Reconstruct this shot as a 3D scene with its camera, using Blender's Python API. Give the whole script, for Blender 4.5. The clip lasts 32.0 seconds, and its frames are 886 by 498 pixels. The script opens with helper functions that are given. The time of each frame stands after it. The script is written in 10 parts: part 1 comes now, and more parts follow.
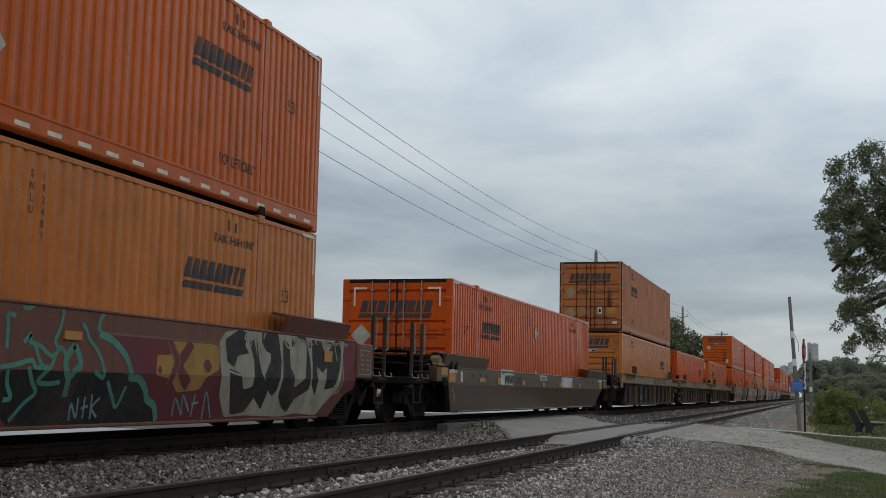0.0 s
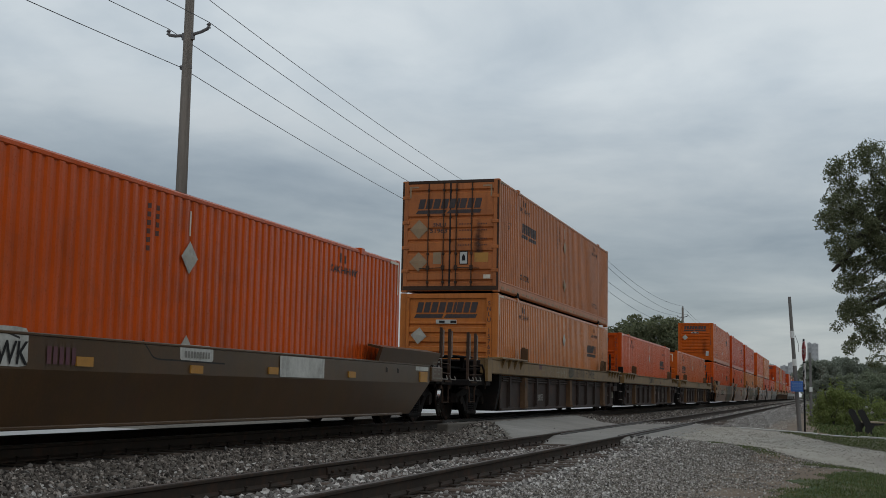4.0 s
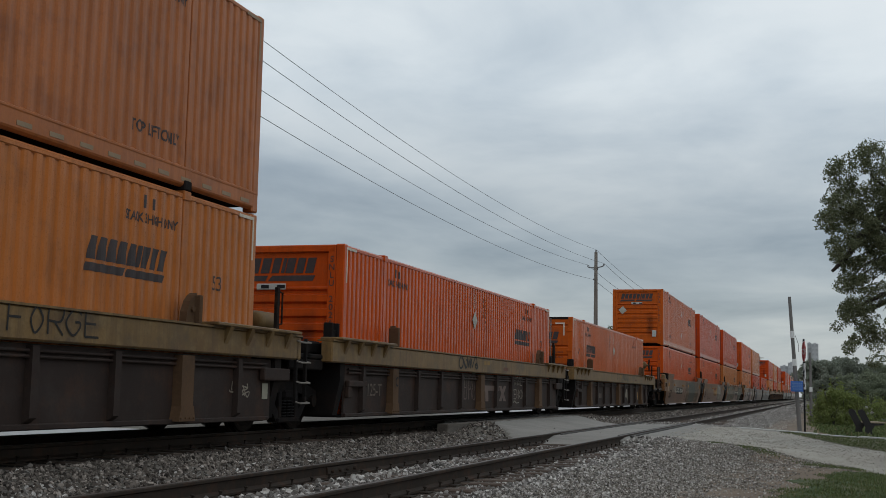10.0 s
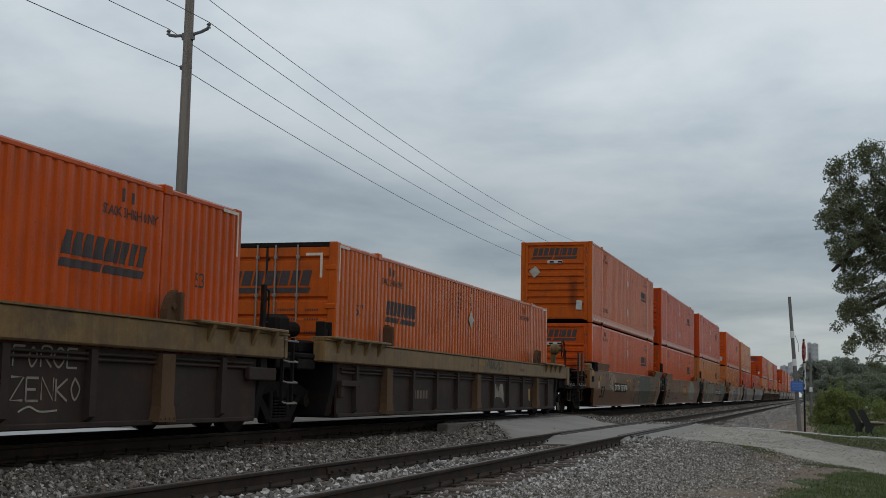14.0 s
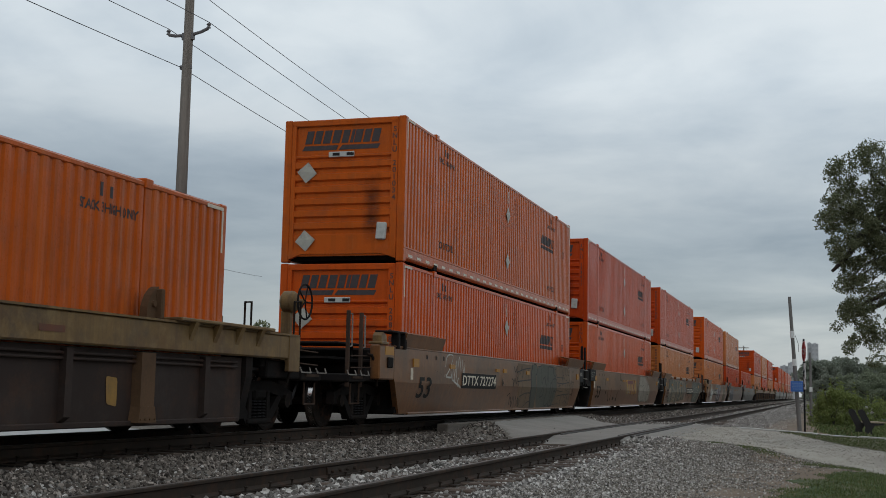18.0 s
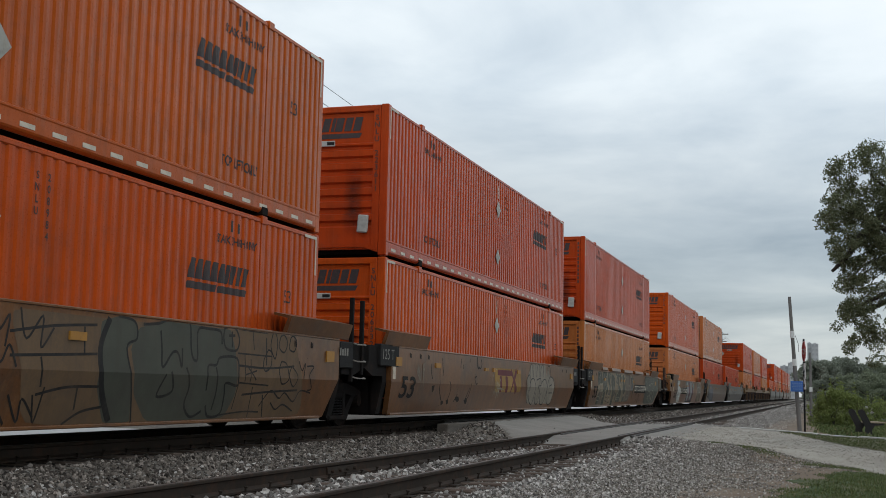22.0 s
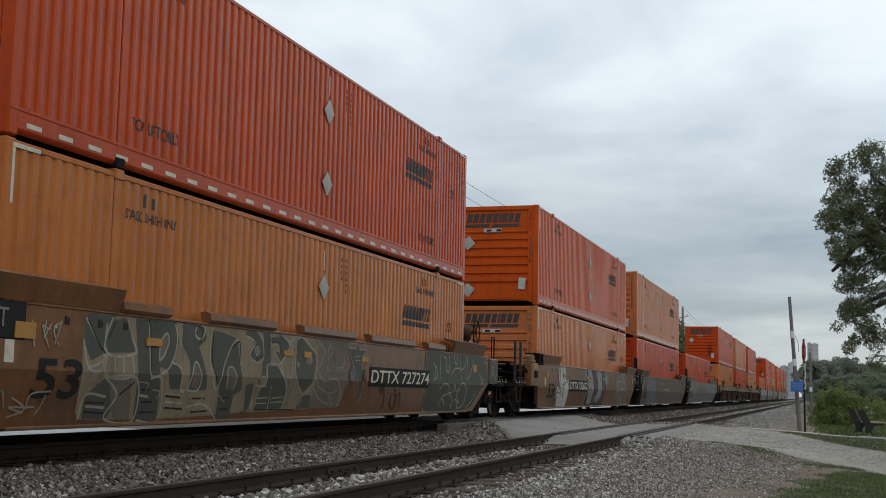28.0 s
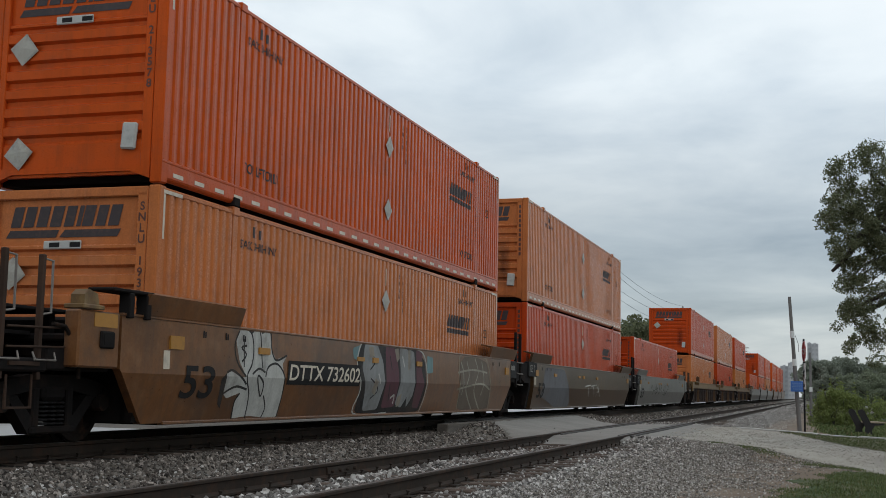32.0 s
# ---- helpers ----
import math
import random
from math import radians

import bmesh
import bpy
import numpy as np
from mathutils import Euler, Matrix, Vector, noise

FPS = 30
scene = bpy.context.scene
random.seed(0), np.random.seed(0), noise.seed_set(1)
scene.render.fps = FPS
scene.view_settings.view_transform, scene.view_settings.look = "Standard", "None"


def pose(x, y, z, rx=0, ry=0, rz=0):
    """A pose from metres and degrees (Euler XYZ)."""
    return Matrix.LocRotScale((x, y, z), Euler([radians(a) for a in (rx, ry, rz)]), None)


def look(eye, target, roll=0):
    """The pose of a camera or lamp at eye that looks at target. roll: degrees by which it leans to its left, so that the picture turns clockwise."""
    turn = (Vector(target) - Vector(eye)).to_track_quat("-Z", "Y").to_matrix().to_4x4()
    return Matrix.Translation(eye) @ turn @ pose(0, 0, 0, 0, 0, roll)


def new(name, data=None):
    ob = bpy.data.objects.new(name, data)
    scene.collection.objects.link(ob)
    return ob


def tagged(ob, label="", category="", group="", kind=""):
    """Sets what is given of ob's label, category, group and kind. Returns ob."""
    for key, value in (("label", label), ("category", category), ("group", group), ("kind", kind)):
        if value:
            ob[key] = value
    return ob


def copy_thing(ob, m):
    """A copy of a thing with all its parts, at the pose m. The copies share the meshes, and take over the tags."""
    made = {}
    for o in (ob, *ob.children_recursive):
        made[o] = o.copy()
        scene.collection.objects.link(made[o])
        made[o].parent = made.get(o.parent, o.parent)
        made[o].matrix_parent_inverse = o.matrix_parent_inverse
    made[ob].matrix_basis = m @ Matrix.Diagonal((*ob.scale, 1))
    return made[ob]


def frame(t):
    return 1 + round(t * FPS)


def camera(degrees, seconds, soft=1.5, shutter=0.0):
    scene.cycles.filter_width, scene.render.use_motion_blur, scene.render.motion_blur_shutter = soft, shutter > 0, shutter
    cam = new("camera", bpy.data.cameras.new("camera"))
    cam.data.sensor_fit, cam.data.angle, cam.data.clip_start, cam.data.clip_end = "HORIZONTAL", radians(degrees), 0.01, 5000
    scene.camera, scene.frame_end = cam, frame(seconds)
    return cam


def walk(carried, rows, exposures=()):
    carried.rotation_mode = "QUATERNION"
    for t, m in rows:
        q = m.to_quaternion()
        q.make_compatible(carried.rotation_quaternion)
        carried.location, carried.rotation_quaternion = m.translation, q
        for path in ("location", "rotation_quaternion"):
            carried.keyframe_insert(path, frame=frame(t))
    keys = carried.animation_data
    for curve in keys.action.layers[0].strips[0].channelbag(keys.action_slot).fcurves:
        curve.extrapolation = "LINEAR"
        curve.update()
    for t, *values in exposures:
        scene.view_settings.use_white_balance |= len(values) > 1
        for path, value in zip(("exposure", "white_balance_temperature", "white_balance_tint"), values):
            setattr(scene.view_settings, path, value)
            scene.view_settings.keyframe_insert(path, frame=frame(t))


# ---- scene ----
import collections
# world: x to the right of the track's way, y along the track and away, z up from the main track's rail head
EYE = (0.0, 0.0, 0.682)
YAW, PITCH, ROLL = radians(-17.545), radians(6.667), 1.150
AIM = Vector(EYE) + 10 * Vector((math.sin(YAW) * math.cos(PITCH), math.cos(YAW) * math.cos(PITCH), math.sin(PITCH)))
cam = camera(40.424, 32.0, soft=0.82)
walk(cam, [(0.0, look(EYE, AIM, ROLL)), (32.0, look(EYE, AIM, ROLL))], exposures=[(0.0, 0.0), (1.0, -0.12), (2.0, -0.18), (3.5, -0.20), (6.0, -0.03), (8.0, 0.13), (10.0, -0.06), (14.0, -0.18), (17.0, -0.12), (19.0, 0.08), (23.0, 0.24), (32.0, 0.20)])

# ---- light: overcast sky, a wide weak sun behind the cloud ----
SUN_EL, SUN_AZ = radians(52), radians(-150)


def tree_of(owner):
    owner.use_nodes = True
    nt = owner.node_tree
    nt.nodes.clear()
    return nt


def node(nt, kind, **values):
    n = nt.nodes.new(kind)
    for key, value in values.items():
        if key in ("operation", "blend_type", "data_type", "noise_dimensions", "feature", "sky_type", "sun_disc",
                   "sun_elevation", "sun_rotation", "wave_type", "bands_direction", "vector_type", "distance"):
            setattr(n, key, value)
        else:
            n.inputs[key.replace("_", " ")].default_value = value
    return n


def ramp(nt, source, stops):
    n = nt.nodes.new("ShaderNodeValToRGB")
    els = n.color_ramp.elements
    while len(els) < len(stops):
        els.new(0.5)
    for e, (at, c) in zip(els, stops):
        e.position, e.color = at, (*c, 1) if len(c) == 3 else c
    nt.links.new(source, n.inputs[0])
    return n.outputs[0]


def mixed(nt, kind, factor, a, b):
    n = nt.nodes.new("ShaderNodeMix")
    n.data_type, n.blend_type = "RGBA", kind
    for i, v in ((0, factor), (6, a), (7, b)):
        if isinstance(v, (int, float)):
            n.inputs[i].default_value = v
        elif isinstance(v, tuple):
            n.inputs[i].default_value = (*v, 1)
        else:
            nt.links.new(v, n.inputs[i])
    return n.outputs[2]


def sky():
    world = bpy.data.worlds.new("overcast_sky")
    scene.world = world
    nt = tree_of(world)
    L = nt.links.new
    coord = node(nt, "ShaderNodeTexCoord")
    nish = node(nt, "ShaderNodeTexSky", sky_type="NISHITA", sun_disc=False, sun_elevation=SUN_EL, sun_rotation=SUN_AZ)
    sep = node(nt, "ShaderNodeSeparateXYZ")
    L(coord.outputs["Generated"], sep.inputs[0])
    # cloud layers, flattened towards the horizon
    lift = node(nt, "ShaderNodeMath", operation="MULTIPLY_ADD")
    L(sep.outputs[2], lift.inputs[0])
    lift.inputs[1].default_value, lift.inputs[2].default_value = 1.0, 0.16
    clear = node(nt, "ShaderNodeMath", operation="MAXIMUM")
    L(lift.outputs[0], clear.inputs[0])
    clear.inputs[1].default_value = 0.05
    flat = node(nt, "ShaderNodeVectorMath", operation="DIVIDE")
    L(coord.outputs["Generated"], flat.inputs[0])
    L(clear.outputs[0], flat.inputs[1])
    n1 = node(nt, "ShaderNodeTexNoise", Scale=0.62, Detail=6.0, Roughness=0.52, Distortion=0.35)
    L(flat.outputs[0], n1.inputs["Vector"])
    n2 = node(nt, "ShaderNodeTexNoise", Scale=2.1, Detail=7.0, Roughness=0.55, Distortion=0.3)
    L(flat.outputs[0], n2.inputs["Vector"])
    both = mixed(nt, "MIX", 0.32, n1.outputs[0], n2.outputs[0])
    cloud = ramp(nt, both, [(0.36, (0.35, 0.41, 0.462)), (0.47, (0.50, 0.56, 0.60)), (0.56, (0.64, 0.69, 0.71)), (0.68, (0.75, 0.78, 0.785))])
    # brighter overhead, as under any closed cloud
    up = ramp(nt, sep.outputs[2], [(0.0, (0.78, 0.78, 0.78)), (0.07, (0.70, 0.70, 0.70)), (0.15, (0.80, 0.80, 0.80)), (0.25, (1.14, 1.14, 1.14)), (0.32, (1.17, 1.17, 1.17)), (0.52, (1.02, 1.02, 1.02)), (1.0, (1.15, 1.15, 1.15))])
    lit = mixed(nt, "MULTIPLY", 1.0, cloud, up)
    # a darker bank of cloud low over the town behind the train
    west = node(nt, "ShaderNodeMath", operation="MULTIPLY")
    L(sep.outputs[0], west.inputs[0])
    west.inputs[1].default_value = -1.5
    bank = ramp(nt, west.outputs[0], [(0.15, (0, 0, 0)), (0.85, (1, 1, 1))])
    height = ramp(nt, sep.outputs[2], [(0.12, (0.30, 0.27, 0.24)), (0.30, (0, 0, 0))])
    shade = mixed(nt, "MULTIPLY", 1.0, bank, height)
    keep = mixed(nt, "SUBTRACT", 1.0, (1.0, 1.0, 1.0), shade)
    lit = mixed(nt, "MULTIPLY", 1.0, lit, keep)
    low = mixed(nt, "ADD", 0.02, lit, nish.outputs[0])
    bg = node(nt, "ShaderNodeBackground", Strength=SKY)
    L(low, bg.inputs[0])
    out = node(nt, "ShaderNodeOutputWorld")
    L(bg.outputs[0], out.inputs[0])


SKY = 0.92
sky()
sun = new("sun", bpy.data.lights.new("sun", "SUN"))
sun.data.energy, sun.data.angle, sun.data.color = 0.28, radians(30), (1.0, 0.97, 0.93)
sun.matrix_world = look((0, 0, 30), Vector((0, 0, 30)) - 10 * Vector((0.55, -0.62, 1.1)))


# ---- materials ----
def material(name, tint, rough=0.7, metal=0.0, spots=(), bump=0.0, grain=30.0, coarse=1.2, streak=None, vary=0.12, random_tint=0.0, spec=0.5, stretch=(1, 1, 1), dent=0.0, pale=None, gloss=None):
    """Paint or stone with two scales of change. spots: (colour, amount, scale) patches of dirt or rust; streak: (colour, amount) runs down the wall."""
    m = bpy.data.materials.new(name)
    nt = tree_of(m)
    L = nt.links.new
    coord = node(nt, "ShaderNodeTexCoord")
    mp = node(nt, "ShaderNodeMapping")
    mp.inputs["Scale"].default_value = stretch
    L(coord.outputs["Object"], mp.inputs[0])
    place = mp.outputs[0]
    n1 = node(nt, "ShaderNodeTexNoise", Scale=coarse, Detail=5.0, Roughness=0.6)
    n2 = node(nt, "ShaderNodeTexNoise", Scale=grain, Detail=4.0, Roughness=0.65)
    L(place, n1.inputs["Vector"])
    L(place, n2.inputs["Vector"])
    dark, light = tuple(c * (1 - vary) for c in tint), tuple(min(1, c * (1 + vary)) for c in tint)
    col = ramp(nt, n1.outputs[0], [(0.3, dark), (0.7, light)])
    fine = ramp(nt, n2.outputs[0], [(0.3, (1 - vary * 0.8,) * 3), (0.7, (1 + vary * 0.5,) * 3)])
    col = mixed(nt, "MULTIPLY", 1.0, col, fine)
    for i, (c, amount, scale) in enumerate(spots):
        n = node(nt, "ShaderNodeTexNoise", Scale=scale, Detail=7.0, Roughness=0.7)
        shift = node(nt, "ShaderNodeVectorMath", operation="ADD")
        shift.inputs[1].default_value = (3.7 * i + 1.3, 5.1 * i, 2.9 * i)
        L(place, shift.inputs[0])
        L(shift.outputs[0], n.inputs["Vector"])
        f = ramp(nt, n.outputs[0], [(0.5, (0, 0, 0)), (0.72, (amount,) * 3)])
        col = mixed(nt, "MIX", f, col, c)
    if streak:
        c, amount = streak
        ms = node(nt, "ShaderNodeMapping")
        ms.inputs["Scale"].default_value = (7, 7, 0.35)
        L(coord.outputs["Object"], ms.inputs[0])
        n = node(nt, "ShaderNodeTexNoise", Scale=1.0, Detail=5.0, Roughness=0.7)
        L(ms.outputs[0], n.inputs["Vector"])
        f = ramp(nt, n.outputs[0], [(0.48, (0, 0, 0)), (0.75, (amount,) * 3)])
        col = mixed(nt, "MIX", f, col, c)
    if pale:
        mq = node(nt, "ShaderNodeMapping")
        mq.inputs["Scale"].default_value = (3.1, 3.1, 0.16)
        mq.inputs["Location"].default_value = (5.0, 2.0, 1.0)
        L(coord.outputs["Object"], mq.inputs[0])
        n = node(nt, "ShaderNodeTexNoise", Scale=1.0, Detail=6.0, Roughness=0.75)
        L(mq.outputs[0], n.inputs["Vector"])
        f = ramp(nt, n.outputs[0], [(0.54, (0, 0, 0)), (0.74, (pale[1],) * 3)])
        col = mixed(nt, "MIX", f, col, pale[0])
    if random_tint:
        info = node(nt, "ShaderNodeObjectInfo")
        f = ramp(nt, info.outputs["Random"], [(0.0, (1 - random_tint,) * 3), (1.0, (1 + random_tint,) * 3)])
        col = mixed(nt, "MULTIPLY", 1.0, col, f)
    b = node(nt, "ShaderNodeBsdfPrincipled", Roughness=rough, Metallic=metal)
    b.inputs["Specular IOR Level"].default_value = spec
    if gloss:
        b.inputs["Specular Tint"].default_value = (*gloss, 1)
        b.inputs["Sheen Weight"].default_value = 0.24
        b.inputs["Sheen Roughness"].default_value = 0.14
        b.inputs["Sheen Tint"].default_value = (0.95, 0.85, 0.80, 1)
    L(col, b.inputs["Base Color"])
    spread = 0.04 if gloss else 0.11
    rr = ramp(nt, n2.outputs[0], [(0.2, (max(0.05, rough - spread),) * 3), (0.8, (min(1, rough + spread),) * 3)])
    L(rr, b.inputs["Roughness"])
    if bump:
        bp = node(nt, "ShaderNodeBump", Strength=bump, Distance=0.02)
        L(n2.outputs[0], bp.inputs["Height"])
        L(bp.outputs[0], b.inputs["Normal"])
    elif dent:
        n = node(nt, "ShaderNodeTexNoise", Scale=1.7, Detail=3.0, Roughness=0.5)
        L(coord.outputs["Object"], n.inputs["Vector"])
        bp = node(nt, "ShaderNodeBump", Strength=dent, Distance=0.06)
        L(n.outputs[0], bp.inputs["Height"])
        L(bp.outputs[0], b.inputs["Normal"])
    out = node(nt, "ShaderNodeOutputMaterial")
    L(b.outputs[0], out.inputs[0])
    return m


RUST, GRIME = (0.10, 0.045, 0.025), (0.06, 0.05, 0.045)
PAINT = {
    "orange": material("orange_paint", (0.51, 0.072, 0.010), 0.29, spec=0.5, gloss=(0.9, 0.27, 0.07), spots=[(GRIME, 0.28, 2.2), ((0.2, 0.045, 0.02), 0.35, 0.5)], streak=((0.15, 0.033, 0.012), 0.42), vary=0.10, grain=60, coarse=0.35, dent=0.35, pale=((0.55, 0.20, 0.09), 0.12)),
    "red": material("red_orange_paint", (0.46, 0.053, 0.011), 0.29, spec=0.5, gloss=(0.9, 0.27, 0.07), spots=[(GRIME, 0.25, 2.0), ((0.17, 0.035, 0.018), 0.3, 0.55)], streak=((0.14, 0.028, 0.012), 0.40), vary=0.09, grain=60, coarse=0.35, dent=0.35, pale=((0.55, 0.21, 0.13), 0.16)),
    "amber": material("amber_orange_paint", (0.47, 0.088, 0.013), 0.29, spec=0.5, gloss=(0.9, 0.27, 0.07), spots=[(GRIME, 0.32, 2.4), ((0.22, 0.06, 0.02), 0.35, 0.5)], streak=((0.17, 0.048, 0.014), 0.45), vary=0.11, grain=60, coarse=0.35, dent=0.4, pale=((0.52, 0.25, 0.11), 0.25)),
    "peach": material("faded_orange_paint", (0.455, 0.151, 0.041), 0.29, spec=0.5, gloss=(0.9, 0.27, 0.07), spots=[(GRIME, 0.32, 2.6), ((0.36, 0.15, 0.07), 0.5, 0.7)], streak=((0.16, 0.062, 0.026), 0.5), vary=0.12, grain=60, coarse=0.4, dent=0.4, pale=((0.55, 0.30, 0.16), 0.25)),
    "salmon": material("faded_hazed_salmon_paint", (0.48, 0.155, 0.052), 0.27, spec=0.55, gloss=(0.9, 0.27, 0.07), spots=[(GRIME, 0.32, 2.6), ((0.46, 0.20, 0.11), 0.5, 0.7)], streak=((0.19, 0.07, 0.035), 0.42), vary=0.12, grain=60, coarse=0.4, dent=0.4, pale=((0.56, 0.30, 0.20), 0.25)),
    "brown": material("rust_stained_paint", (0.41, 0.128, 0.034), 0.42, spec=0.28, spots=[((0.16, 0.05, 0.02), 0.5, 1.6)], streak=((0.14, 0.045, 0.02), 0.45), vary=0.14, grain=40, coarse=0.6, dent=0.4),
}
DARK = material("sooty_steel", (0.013, 0.011, 0.0105), 0.85, spots=[((0.04, 0.022, 0.015), 0.5, 3)], bump=0.1, spec=0.12)
BLACK = material("black_paint", (0.012, 0.011, 0.011), 0.7, vary=0.2, spec=0.25)
LOGO = material("worn_black_print", (0.035, 0.024, 0.024), 0.6, spots=[((0.12, 0.06, 0.04), 0.4, 14)], vary=0.2)
DIRTY = material("dirty_silver_sheet", (0.27, 0.185, 0.105), 0.6, spots=[((0.3, 0.12, 0.04), 0.5, 5)], vary=0.15)
WHITE = material("white_sheet", (0.46, 0.455, 0.42), 0.45, spots=[(GRIME, 0.45, 6)], vary=0.08)
TAPE = material("reflective_tape_white", (0.62, 0.54, 0.43), 0.4, spots=[(GRIME, 0.3, 9)], vary=0.1)
POST_RUST = material("rusty_post_steel", (0.050, 0.030, 0.021), 0.85, spots=[((0.09, 0.045, 0.025), 0.5, 5)], vary=0.2, spec=0.2)
PLACARD = material("dull_silver_placard", (0.37, 0.35, 0.30), 0.4, spots=[(GRIME, 0.5, 5), ((0.25, 0.14, 0.07), 0.4, 3)], vary=0.12)
FAINT = material("faded_white_print", (0.23, 0.215, 0.19), 0.6, spots=[(GRIME, 0.6, 9)], vary=0.15)
STEEL = material("bare_steel", (0.62, 0.60, 0.58), 0.22, metal=1.0, vary=0.15)
RODS = material("galvanised_rod", (0.24, 0.215, 0.19), 0.6, metal=0.3, spots=[(RUST, 0.4, 8)], vary=0.15)
CAR = {
    "olive": material("olive_brown_paint", (0.076, 0.042, 0.019), 0.32, spec=0.5, gloss=(0.5, 0.4, 0.3), spots=[((0.045, 0.028, 0.020), 0.7, 0.4), (GRIME, 0.35, 1.5), (RUST, 0.45, 2.5)], streak=((0.050, 0.034, 0.026), 0.5), vary=0.2, coarse=0.5),
    "brown": material("brown_car_paint", (0.185, 0.078, 0.030), 0.30, spec=0.5, gloss=(0.6, 0.42, 0.3), spots=[((0.07, 0.036, 0.02), 0.65, 0.4), (GRIME, 0.65, 1.3), (RUST, 0.5, 2.5), ((0.26, 0.15, 0.08), 0.4, 5)], streak=((0.06, 0.043, 0.034), 0.55), vary=0.22, coarse=0.5),
    "maroon": material("maroon_car_paint", (0.14, 0.054, 0.037), 0.5, spec=0.25, spots=[(GRIME, 0.5, 1.4)], streak=((0.04, 0.025, 0.02), 0.5), vary=0.2, coarse=0.5),
    "tan": material("tan_chord_paint", (0.185, 0.112, 0.046), 0.5, spec=0.4, gloss=(0.6, 0.45, 0.3), spots=[(GRIME, 0.85, 1.1), (RUST, 0.65, 1.7), ((0.30, 0.21, 0.10), 0.5, 4)], streak=((0.075, 0.05, 0.032), 0.7), vary=0.2, coarse=0.6),
    "web": material("sooty_brown_steel", (0.037, 0.025, 0.021), 0.68, spec=0.16, spots=[(GRIME, 0.5, 1.5), (RUST, 0.5, 2)], streak=((0.03, 0.023, 0.02), 0.5), vary=0.2, coarse=0.6),
    # grey carries the sky sheen of far-off cars in its base colour
    "grey": material("sheen_grey_car_paint", (0.16, 0.15, 0.135), 0.36, spec=0.5, spots=[(GRIME, 0.5, 1.3)], streak=((0.09, 0.08, 0.07), 0.5), vary=0.18, coarse=0.5),
}
YELLOW = material("yellow_reflector", (0.40, 0.185, 0.026), 0.5, spots=[(GRIME, 0.3, 8)], vary=0.1)


